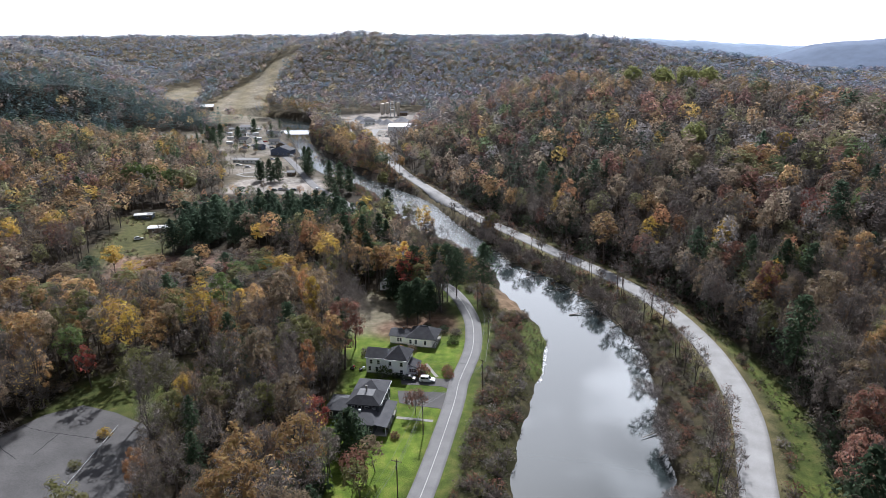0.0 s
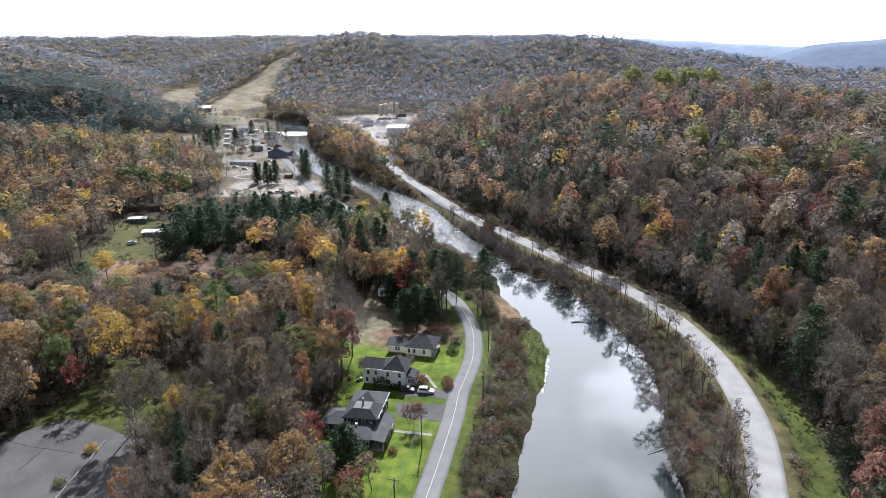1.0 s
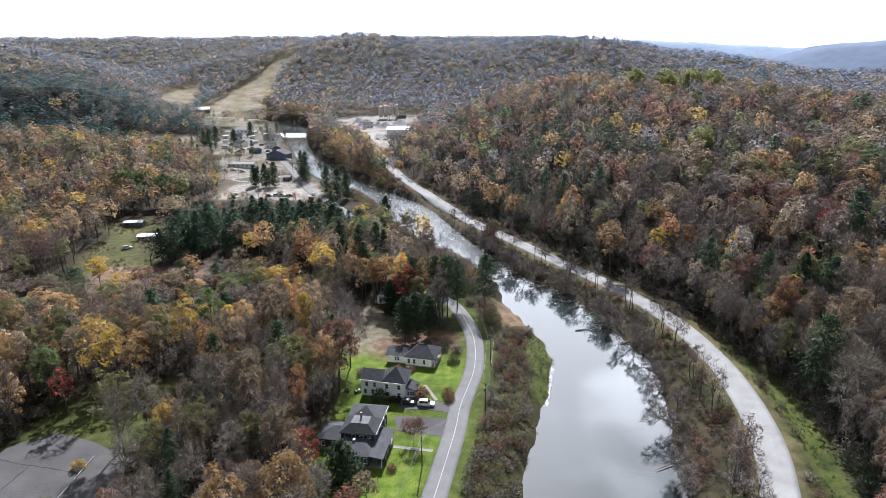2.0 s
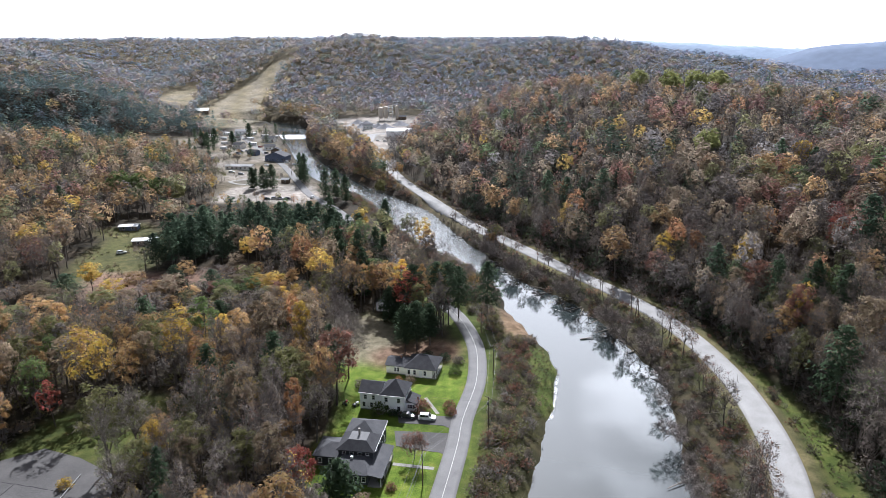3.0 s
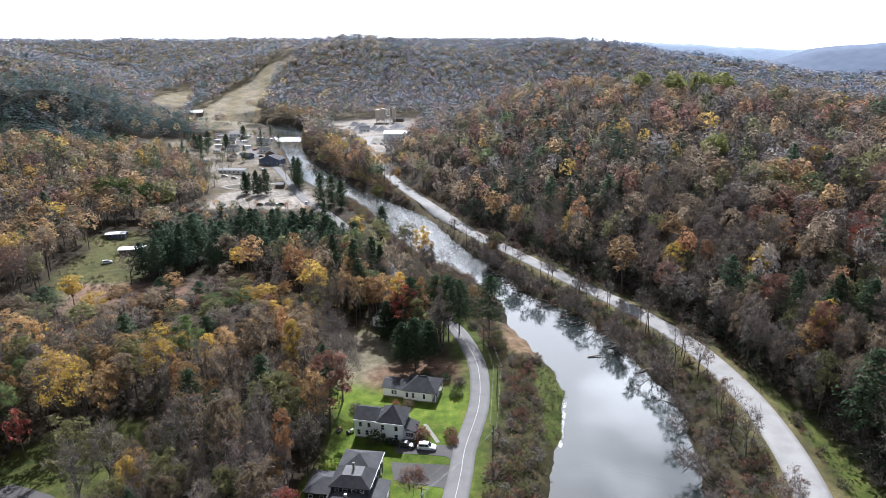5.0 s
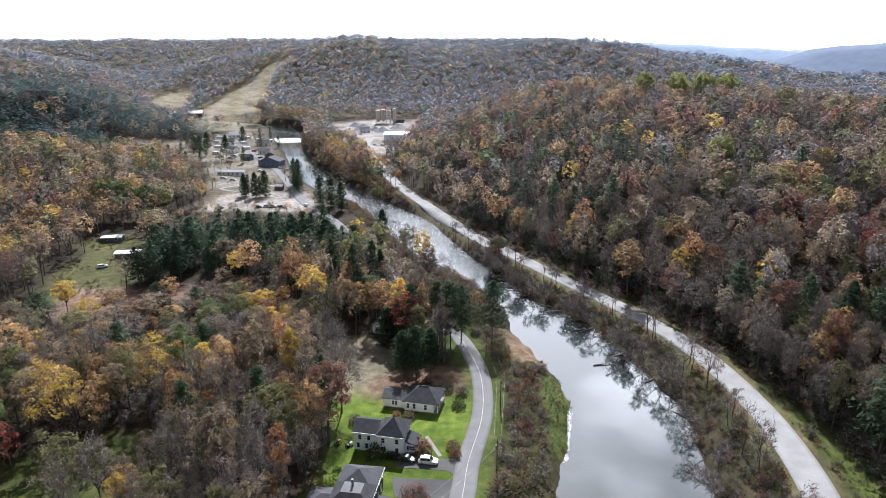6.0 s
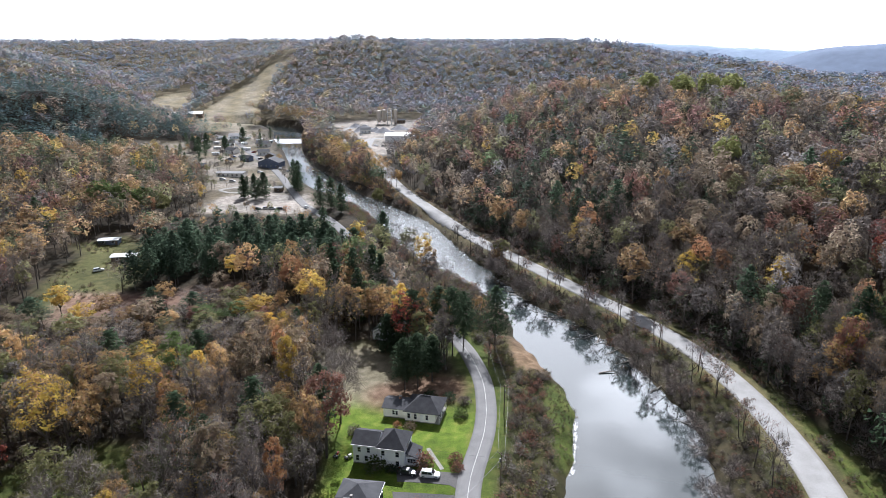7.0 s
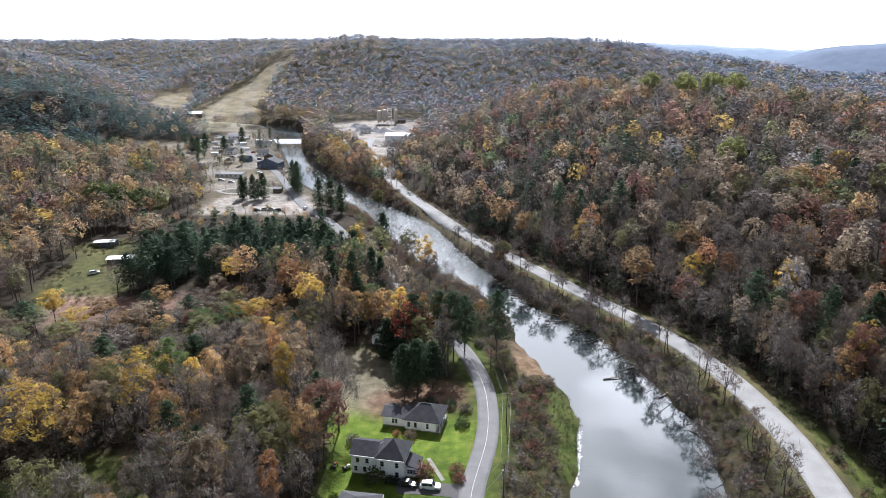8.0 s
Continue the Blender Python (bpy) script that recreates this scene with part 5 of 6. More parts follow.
def slab(name, outline, lift, mat, label, category, thick=0.25):
    """A paved patch that lies on the ground."""
    bm = bmesh.new()
    v = [bm.verts.new((x, y, float(land(x, y)) + lift)) for x, y in outline]
    f = bm.faces.new(v)
    if f.normal.z < 0 or f.calc_area() and (f.normal_update() or f.normal.z < 0):
        f.normal_flip()
    r = bmesh.ops.extrude_face_region(bm, geom=[f])
    for q in r["geom"]:
        if isinstance(q, bmesh.types.BMVert):
            q.co.z -= thick
    me = bpy.data.meshes.new(name)
    bmesh.ops.recalc_face_normals(bm, faces=bm.faces)
    bm.to_mesh(me)
    bm.free()
    me.materials.append(mat)
    return tagged(new(name, me), label, category, kind="structure")

# ---------------------------------------------------------------- the three houses by the road
def white_house():
    h = thing("house", -24.1, 176.0, -11.5, "white two-storey clapboard farmhouse with a dark pyramid roof", "house")
    part("foundation", boxed((0.05, 6.3, 0.05, 6.4, -0.5, 0.3), (6.32, 12.75, -0.55, 6.9, -0.5, 0.3), (12.77, 15.6, 1.05, 5.4, -0.5, 0.3)), CONCRETE, h, "grey block foundation")
    part("wing_wall", walls(0, 6.3, 0, 6.5, 0.3, 5.3), WHITE, h)
    part("main_wall", walls(6.3, 12.8, -0.6, 7.0, 0.3, 5.5), WHITE, h)
    part("porch_wall", walls(12.81, 15.7, 1.0, 5.5, 0.3, 2.6), WHITE, h)
    part("gable_wall", gable_end(0.02, 6.3, 0, 6.5, 5.3, 1.75, "x"), WHITE, h)
    part("wing_roof", solid(gable_roof(0, 5.9, 0, 6.5, 5.32, 1.9, "x", 0.35), 0.16), SLATE, h, "dark shingle gable roof")
    part("main_roof", solid(hip_roof(6.3, 12.8, -0.6, 7.0, 5.52, 3.1, 9.55, 9.56, 3.2, 3.21, 0.4), 0.16), SLATE, h, "dark shingle pyramid roof")
    part("porch_roof", solid([[(12.82, 0.7, 3.75), (16.0, 0.7, 2.62), (16.0, 5.8, 2.62), (12.82, 5.8, 3.75)]], 0.14), SLATE, h, "lean-to porch roof")
    part("gutter", boxed((6.0, 13.1, -1.09, -1.0, 5.38, 5.5)), TRIM, h)
    part("gutter", boxed((-0.3, 5.95, -0.44, -0.35, 5.18, 5.3)), TRIM, h)
    part("downpipe", boxed((6.34, 6.44, -0.74, -0.64, 0.3, 5.4)), TRIM, h)
    part("corner_board", boxed((-0.012, 0.14, -0.05, -0.004, 0.3, 5.3)), TRIM, h)
    part("corner_board", boxed((12.66, 12.812, -0.65, -0.604, 0.3, 5.5)), TRIM, h)
    for x, z, w, k in ((1.6, 3.3, 0.75, 1.25), (3.9, 3.3, 0.75, 1.25), (1.1, 0.95, 0.75, 1.35), (3.3, 0.95, 0.75, 1.35)):
        window(h, x, 0, z, w, k)
    for x, z, w, k in ((7.7, 3.4, 0.8, 1.3), (11.2, 3.4, 0.8, 1.3), (7.8, 0.95, 1.1, 1.3), (11.2, 0.95, 0.8, 1.3)):
        window(h, x, -0.6, z, w, k)
    for x in (13.55, 14.25, 14.95):
        window(h, x, 1.0, 1.1, 0.55, 1.1, drop=False)
    for y in (2.0, 3.2):
        window(h, 15.7, y, 1.1, 0.7, 1.1, "+x", drop=False)
    window(h, 12.8, 3.2, 3.6, 0.8, 1.3, "+x")
    window(h, 0, 3.2, 3.3, 0.8, 1.3, "-x")
    part("porch_step", boxed((15.72, 16.5, 4.2, 5.3, -0.2, 0.15), (15.72, 16.1, 4.25, 5.25, 0.15, 0.32)), CONCRETE, h)
    d = part("door", boxed((15.702, 15.76, 4.3, 5.2, 0.3, 2.3)), TRIM, h)
    part("handle", boxed((15.765, 15.82, 4.4, 4.48, 1.2, 1.3)), STEEL, d)
    return h


def cream_house():
    h = thing("house", -18.7, 196.1, -13, "cream single-storey house with a dark hipped roof", "house")
    part("foundation", boxed((0.05, 6.3, 0.55, 6.4, -0.5, 0.3), (6.32, 15.9, -0.25, 8.2, -0.5, 0.3)), CONCRETE, h)
    part("wing_wall", walls(0, 6.3, 0.5, 6.5, 0.3, 2.9), CREAM, h)
    part("main_wall", walls(6.3, 14.6, -0.3, 8.3, 0.3, 3.1), CREAM, h)
    part("gable_wall", gable_end(0.02, 6.3, 0.5, 6.5, 2.9, 1.1, "x"), CREAM, h)
    part("wing_roof", solid(gable_roof(0, 6.6, 0.5, 6.5, 2.92, 1.25, "x", 0.4), 0.14), GREY_ROOF, h, "grey shingle roof")
    part("main_roof", solid(hip_roof(6.3, 15.6, -0.3, 8.3, 3.12, 2.7, 9.6, 12.3, 4.0, 4.01, 0.45), 0.15), SLATE, h, "dark hipped shingle roof")
    part("ridge_cap", boxed((9.5, 12.4, 3.9, 4.11, 5.83, 5.9)), GREY_ROOF, h)
    for k, x in enumerate((14.75, 15.75)):
        for y in (-0.3, 2.6, 5.4, 8.1):
            if k:
                part("porch_post", boxed((x - 0.07, x + 0.07, y - 0.07, y + 0.07, 0.3, 3.1)), TRIM, h)
    part("porch_floor", boxed((14.62, 15.9, -0.4, 8.25, 0.31, 0.42)), CONCRETE, h)
    part("porch_rail", boxed((15.72, 15.78, -0.23, 2.53, 1.15, 1.23), (15.72, 15.78, 2.67, 5.33, 1.15, 1.23)), TRIM, h)
    chimney(h, 3.9, 3.8, 3.6, 4.9, 0.5)
    for x in (2.9, 3.75):
        window(h, x, 0.5, 1.0, 0.62, 1.25)
    for x in (7.4, 9.2, 12.4):
        window(h, x, -0.3, 0.95, 0.72, 1.45)
    window(h, 14.6, 3.6, 1.0, 0.8, 1.3, "+x")
    door(h, 11.0, -0.3)
    return h


def grey_house():
    h = thing("house", -25.9, 149.6, -8.5, "dark grey two-storey house with grey shingle roofs", "house")
    part("foundation", boxed((0.05, 8.3, 0.05, 13.0, -0.5, 0.25), (-6.0, -0.02, 0.2, 7.5, -0.5, 0.25), (-0.3, 8.3, -5.4, 0.0, -0.5, 0.25)), CONCRETE, h)
    part("main_wall", walls(0, 8.4, 0, 13.1, 0.25, 5.2), GREY_WALL, h)
    part("wing_wall", walls(-6.1, -0.01, 0.2, 7.6, 0.25, 2.9), GREY_WALL, h)
    part("front_wall", walls(-0.4, 8.4, -5.6, -0.01, 0.25, 2.9), GREY_WALL, h)
    part("back_roof", solid(hip_roof(0, 8.4, 4.6, 13.1, 5.22, 2.5, 4.2, 4.21, 8.9, 8.91, 0.45), 0.16), GREY_ROOF, h, "grey shingle pyramid roof")
    part("front_roof", solid(hip_roof(0, 8.4, 0, 6.6, 5.23, 1.55, 2.0, 6.4, 1.9, 5.4, 0.45), 0.16), SLATE, h, "dark truncated hip roof")
    part("roof_deck", boxed((2.0, 6.4, 1.9, 5.4, 6.72, 6.80)), DECK, h, "pale flat roof deck")
    part("wing_roof", solid(hip_roof(-6.1, 0.0, 0.2, 7.6, 2.92, 1.5, -3.0, -0.3, 3.9, 3.91, 0.4), 0.15), GREY_ROOF, h, "grey shingle wing roof")
    part("lower_roof", solid(hip_roof(-0.4, 8.4, -5.6, 0.4, 2.92, 1.35, 1.4, 6.4, -0.6, -0.2, 0.4), 0.15), GREY_ROOF, h, "grey shingle lower roof")
    part("porch_roof", solid([[(8.42, -6.2, 3.35), (12.0, -6.2, 2.75), (12.0, 6.6, 2.75), (8.42, 6.6, 3.35)]], 0.14), GREY_ROOF, h, "grey shingle porch roof")
    part("porch_floor", boxed((8.42, 11.7, -6.0, 6.4, -0.2, 0.22)), CONCRETE, h)
    for y in (-5.9, -2.8, 0.3, 3.4, 6.3):
        part("porch_post", boxed((11.5, 11.66, y - 0.08, y + 0.08, 0.225, 2.68)), TRIM, h)
    part("vent", boxed((3.4, 4.0, -1.7, -1.1, 4.0, 4.5)), TRIM, h, "white roof vent")
    chimney(h, 4.1, 4.2, 6.81, 8.3, 0.42, CONCRETE)
    for x in (1.4, 7.0):
        window(h, x, 0, 4.15, 0.7, 0.85)
    for x in (3.2, 5.2):
        window(h, x, 0, 4.15, 0.95, 0.45, rows=1)
    for x in (0.9, 3.0, 5.6, 7.5):
        window(h, x, -5.6, 0.95, 0.8, 1.3)
    for x in (-4.8, -2.2):
        window(h, x, 0.2, 0.95, 0.8, 1.2)
    for y in (3.2, 6.4, 9.6, 12.0):
        window(h, 8.4, y, 3.6, 0.75, 1.1, "+x")
    for y in (8.2, 11.0):
        window(h, 8.4, y, 0.9, 0.8, 1.3, "+x")
    part("gutter", boxed((8.82, 8.92, 0.2, 13.4, 5.1, 5.22)), TRIM, h)
    return h


def back_house():
    h = thing("house", -26.5, 246.0, -20, "small white house half hidden behind trees", "house")
    part("foundation", boxed((0.05, 7.4, 0.05, 10.4, -0.4, 0.3)), CONCRETE, h)
    part("wall", walls(0, 7.5, 0, 10.5, 0.3, 3.3), WHITE, h)
    part("gable_wall", gable_end(0, 7.5, 0.02, 10.48, 3.3, 2.3, "y"), WHITE, h)
    part("roof", solid(gable_roof(0, 7.5, 0, 10.5, 3.32, 2.45, "y", 0.4), 0.16), GREY_ROOF, h, "grey shingle roof")
    for x in (1.6, 5.8):
        window(h, x, 0, 1.0, 0.85, 1.3)
    for y in (2.4, 6.5):
        window(h, 7.5, y, 1.0, 0.85, 1.3, "+x")
        window(h, 0, y, 1.0, 0.85, 1.3, "-x")
    door(h, 3.7, 0)
    chimney(h, 3.75, 7.0, 5.4, 6.7)
    return h


white_house(), cream_house(), grey_house(), back_house()

slab("driveway", [(-13.9, 165.0), (-13.0, 158.2), (-7.5, 156.5), (-2.2, 155.4), (-0.7, 154.2), (1.6, 161.5), (0.4, 163.6), (-6, 164.3)], 0.045, OLD_ASPHALT,
     "grey asphalt driveway beside the house", "driveway")
slab("driveway", [(-13.6, 173.0), (-13.0, 168.6), (-6, 168.0), (-1.0, 167.2), (1.6, 165.0), (3.6, 171.0), (0.6, 171.6), (-5.0, 172.4)], 0.05, OLD_ASPHALT, "short grey asphalt driveway with parked cars", "driveway")


def footpath(a, b, wide, n):
    """A concrete path of separate slabs."""
    e = new("footpath")
    a, b = Vector(a), Vector(b)
    e.matrix_world = pose(a.x, a.y, float(land(a.x, a.y)), 0, 0, math.degrees(math.atan2(b.y - a.y, b.x - a.x)))
    tagged(e, "pale concrete garden path of jointed slabs", "path", kind="structure")
    l = (b - a).length / n
    me = None
    for k in range(n):
        if me is None:
            o = part("paving_slab", boxed((0.02, l - 0.02, -wide / 2, wide / 2, -0.1, 0.06), bevel=0.015), CONCRETE, e)
            me = o.data
        else:
            o = new("paving_slab", me)
            o.parent = e
        o.location = (k * l, 0, 0.004 * math.sin(k * 2.3))
    return e


footpath((-13.3, 150.9), (-3.4, 149.0), 1.1, 9)
footpath((-6.2, 181.6), (-2.6, 173.0), 1.0, 8)

# ---------------------------------------------------------------- vehicles
def loft(rings):
    """A closed skin over cross-sections given as equal lists of points."""
    bm = bmesh.new()
    vs = [[bm.verts.new(p) for p in r] for r in rings]
    n = len(vs[0])
    for a, b in zip(vs, vs[1:]):
        for i in range(n):
            bm.faces.new((a[i], a[(i + 1) % n], b[(i + 1) % n], b[i]))
    bm.faces.new(vs[0][::-1])
    bm.faces.new(vs[-1])
    return bm


def car(x, y, rz, mat, label, length=4.6, wide=1.85, high=1.68, kind="suv", group="", name="car"):
    """A parked car: body, glasshouse, panes, wheels with rims, bumpers and lamps. Its nose points along +x."""
    c = thing(name, x, y, rz, label, "car", group, 0.05)
    h, L, W = high, length / 2, wide / 2
    def ring(px, w, z0, z1):
        return [(px, -w, z0), (px, -w * 1.0, (z0 + z1) / 2), (px, -w * 0.93, z1), (px, w * 0.93, z1), (px, w, (z0 + z1) / 2), (px, w, z0)]
    body = part("body", loft([ring(-L, W * 0.86, 0.35, 0.80), ring(-L + 0.25, W, 0.28, 0.95), ring(-0.3, W, 0.25, 0.98), ring(0.25 * length, W, 0.25, 0.96), ring(L - 0.35, W * 0.97, 0.28, 0.86), ring(L, W * 0.82, 0.36, 0.70)]), mat, c)
    back = -L + (0.2 if kind == "suv" else 0.75)
    part("cabin", loft([ring(back, W * 0.84, 0.93, 1.0), ring(back + 0.28, W * 0.80, 0.92, h), ring(0.35, W * 0.80, 0.92, h), ring(1.12, W * 0.86, 0.92, 1.0)]), mat, c)
    zg0, zg1 = 1.05, h - 0.10
    for s in (-1, 1):
        for a, b in ((back + 0.35, -0.42), (-0.34, 0.42)):
            bm = bmesh.new()
            y0, y1 = s * (W * 0.885), s * (W * 0.815)
            v = [bm.verts.new(p) for p in ((a, y0, zg0), (b + 0.22 * (b > 0), y0, zg0), (b, y1, zg1), (a + 0.05, y1, zg1))]
            w = [bm.verts.new((p.co.x, p.co.y + s * 0.012, p.co.z)) for p in v]
            for q in (v, w):
                bm.faces.new(q)
            for i in range(4):
                bm.faces.new((v[i], v[(i + 1) % 4], w[(i + 1) % 4], w[i]))
            part("side_window", bm, GLASS, c)
    for nm, pts in (("windscreen", ((1.10, 1.02), (0.42, h - 0.06))), ("rear_window", ((back - 0.004, 1.02), (back + 0.24, h - 0.06)))):
        bm = bmesh.new()
        (xa, za), (xb, zb) = pts
        o = 0.02 if nm == "windscreen" else -0.02
        v = [bm.verts.new(p) for p in ((xa + o, -W * 0.74, za), (xa + o, W * 0.74, za), (xb + o, W * 0.68, zb), (xb + o, -W * 0.68, zb))]
        w = [bm.verts.new((p.co.x + o * 0.5, p.co.y, p.co.z + 0.01)) for p in v]
        bm.faces.new(v)
        bm.faces.new(w)
        for i in range(4):
            bm.faces.new((v[i], v[(i + 1) % 4], w[(i + 1) % 4], w[i]))
        part(nm, bm, GLASS, c)
    for px in (-L * 0.62, L * 0.64):
        for s in (-1, 1):
            bm = bmesh.new()
            rod(bm, (px, s * (W - 0.2), 0.33), (px, s * (W + 0.01), 0.33), 0.34, 0.33, 14)
            w = part("wheel", bm, TYRE, c)
            bm = bmesh.new()
            rod(bm, (px, s * (W + 0.012), 0.33), (px, s * (W + 0.03), 0.33), 0.2, 0.17, 10)
            part("rim", bm, STEEL, w)
    for s in (-1, 1):
        part("headlight", boxed((L - 0.14, L - 0.02, s * W * 0.62 - 0.16, s * W * 0.62 + 0.16, 0.62, 0.74)), LAMP_CLEAR, c)
        part("tail_light", boxed((-L - 0.005, -L + 0.1, s * W * 0.7 - 0.09, s * W * 0.7 + 0.09, 0.72, 0.92)), LAMP_RED, c)
        part("mirror", boxed((0.78, 0.9, s * (W + 0.1) - 0.09, s * (W + 0.1) + 0.09, 1.0, 1.13)), mat, c)
    part("bumper", boxed((L - 0.1, L + 0.04, -W * 0.8, W * 0.8, 0.3, 0.48), bevel=0.02), PLASTIC, c)
    part("bumper", boxed((-L - 0.04, -L + 0.1, -W * 0.82, W * 0.82, 0.3, 0.5), bevel=0.02), PLASTIC, c)
    if kind == "suv":
        for s in (-1, 1):
            part("roof_rail", boxed((back + 0.4, 0.3, s * W * 0.68 - 0.02, s * W * 0.68 + 0.02, h + 0.004, h + 0.05)), STEEL, c)
    return c


car(-5.5, 170.4, -8, CAR_WHITE, "white sport utility car parked on the driveway", 4.7, 1.9, 1.72)
car(-10.8, 171.4, -14, CAR_BLACK, "dark car parked in the shade by the house", 4.5, 1.8, 1.46, "saloon")


def garden_tractor(x, y, rz, mat, label):
    t = thing("garden_tractor", x, y, rz, label, "tractor")
    part("hood", boxed((0.2, 1.1, -0.3, 0.3, 0.45, 0.95), bevel=0.06), mat, t)
    part("deck", boxed((-0.75, 0.2, -0.45, 0.45, 0.35, 0.5), bevel=0.03), PLASTIC, t)
    part("seat", boxed((-0.6, -0.15, -0.25, 0.25, 0.55, 0.68), (-0.68, -0.56, -0.25, 0.25, 0.68, 1.05), bevel=0.03), PLASTIC, t)
    bm = bmesh.new()
    rod(bm, (0.15, 0, 0.9), (-0.02, 0, 1.12), 0.03, 0.03, 6)
    rod(bm, (-0.03, 0, 1.12), (-0.06, 0, 1.15), 0.19, 0.19, 12)
    part("steering_wheel", bm, PLASTIC, t)
    for px, r in ((-0.5, 0.32), (0.8, 0.22)):
        for s in (-1, 1):
            bm = bmesh.new()
            rod(bm, (px, s * 0.38, r), (px, s * 0.6, r), r, r * 0.96, 12)
            part("wheel", bm, TYRE, t)


garden_tractor(-28.6, 178.3, 70, CAR_RED, "small dark red garden tractor on the lawn")
garden_tractor(-25.7, 177.6, 40, CAR_SILVER, "grey and white garden tractor beside the house")

# ---------------------------------------------------------------- poles, wires, road paint
def utility_pole(x, y, h, rz, arm=True, lamp_arm=False, label="weathered wooden utility pole with a crossarm"):
    p = thing("utility_pole", x, y, rz, label, "utility pole", "utility poles along the road")
    bm = bmesh.new()
    rod(bm, (0, 0, -0.8), (0, 0, h), 0.16, 0.11, 9)
    part("pole", bm, POLE_WOOD, p)
    if arm:
        a = part("crossarm", boxed((-1.2, 1.2, -0.16, -0.06, h - 0.55, h - 0.42)), POLE_WOOD, p)
        for q in (-1.1, -0.4, 0.4, 1.1):
            bm = bmesh.new()
            rod(bm, (q, -0.11, h - 0.42), (q, -0.11, h - 0.22), 0.035, 0.05, 7)
            part("insulator", bm, PLASTIC, a)
    bm = bmesh.new()
    rod(bm, (0.05, -0.34, h - 2.3), (0.05, -0.34, h - 1.45), 0.2, 0.2, 12)
    part("transformer", bm, CABLE, p)
    if lamp_arm:
        bm = bmesh.new()
        rod(bm, (0, 0, h - 1.2), (-1.5, 0, h - 0.8), 0.03, 0.03, 6)
        part("lamp_arm", bm, STEEL, p)
        part("lamp_head", boxed((-2.0, -1.5, -0.13, 0.13, h - 0.87, h - 0.74), bevel=0.03), STEEL, p)
    return p


def wire(a, b, sag=0.5, r=0.022):
    """A hanging wire between two points."""
    bm = bmesh.new()
    a, b = Vector(a), Vector(b)
    pts = [a.lerp(b, k / 12) - Vector((0, 0, 4 * sag * (k / 12) * (1 - k / 12))) for k in range(13)]
    for p, q in zip(pts, pts[1:]):
        rod(bm, p, q, r, r, 4)
    me = bpy.data.meshes.new("wire")
    bm.to_mesh(me)
    bm.free()
    me.materials.append(CABLE)
    return tagged(new("wire", me), "pale overhead wire strung between wooden poles", "wire", "overhead wires")


POLES = [(-25.5, 78, 10.0), (-10.7, 118.5, 10.0), (-5.85, 142.7, 10.0), (10.7, 166.8, 8.9), (14.3, 197, 9.2), (12.2, 226, 9.4), (-16.5, 272, 9.5)]
TURN = [-20, -17, -20, -52, 0, 10, 30]
for k, (x, y, h) in enumerate(POLES):
    utility_pole(x, y, h, TURN[k], lamp_arm=False)
for k in range(len(POLES) - 1):
    (x0, y0, h0), (x1, y1, h1) = POLES[k], POLES[k + 1]
    z0, z1 = float(land(x0, y0)) + h0 - 0.2, float(land(x1, y1)) + h1 - 0.2
    c0, s0, c1, s1 = math.cos(radians(TURN[k])), math.sin(radians(TURN[k])), math.cos(radians(TURN[k + 1])), math.sin(radians(TURN[k + 1]))
    for q in (-1.1, 0.4, 1.1) if k < 2 else (-1.1, 1.1):
        wire((x0 + q * c0, y0 + q * s0, z0), (x1 + q * c1, y1 + q * s1, z1), 0.55)
    if k < 3:
        wire((x0, y0, z0 - 1.6), (x1, y1, z1 - 1.6), 0.6, 0.03)
wire((-5.85, 142.7, 8.2), (-13.0, 150.5, 5.2), 0.3)
wire((10.7, 166.8, 7.4), (-11.6, 175.0, 5.3), 0.4)

# car park pole line: a guard cable on low posts along the kerb
fence = thing("guard_rail", -86.0, 146.4, 0, "low pale metal rail on posts along the car park", "railing")
part("rail", boxed((-0.05, 0.05, -29.5, 0.5, 0.42, 0.60)), STEEL, fence)
for k in range(13):
    part("post", boxed((-0.07, 0.07, -k * 2.4 - 0.07, -k * 2.4 + 0.07, -0.3, 0.62)), POLE_WOOD, fence)

slab("car_park", LOT, 0.05, OLD_ASPHALT, "old cracked grey asphalt car park", "car park", 0.3)


def crack(points):
    """A dark filled seam across the car park."""
    bm = bmesh.new()
    rng = random.Random(len(points) + int(points[0][0]))
    line = smooth_line(points, 1.2)
    prev = None
    for k, (x, y) in enumerate(line):
        a = line[min(k + 1, len(line) - 1)] - line[max(k - 1, 0)]
        nx, ny = -a[1], a[0]
        l = math.hypot(nx, ny)
        w = rng.uniform(0.05, 0.16)
        jx, jy = rng.uniform(-0.2, 0.2), rng.uniform(-0.2, 0.2)
        z = float(land(x, y)) + 0.056
        cur = [bm.verts.new((x + jx + nx / l * w * s, y + jy + ny / l * w * s, z)) for s in (-1, 1)]
        if prev:
            bm.faces.new((prev[0], cur[0], cur[1], prev[1]))
        prev = cur
    me = bpy.data.meshes.new("pavement_crack")
    bm.to_mesh(me)
    bm.free()
    me.materials.append(TYRE)
    tagged(new("pavement_crack", me), "dark weedy crack across the old asphalt", "crack", kind="structure")


crack([(-112, 148.5), (-108.9, 146.6), (-99.5, 144), (-90.7, 142), (-86.5, 141)])
crack([(-99.7, 144), (-101, 136), (-101.5, 129.3), (-104, 120), (-105, 108)])
crack([(-112, 139), (-104, 133), (-96, 128), (-86, 127)])
crack([(-118, 128), (-106, 122), (-95, 118), (-84, 113)])
ribbon("centre_line", ROAD, 0.07, 0.122, LINE, "worn white centre line on the road", 0.1, 0.55, across=2, category="road marking")

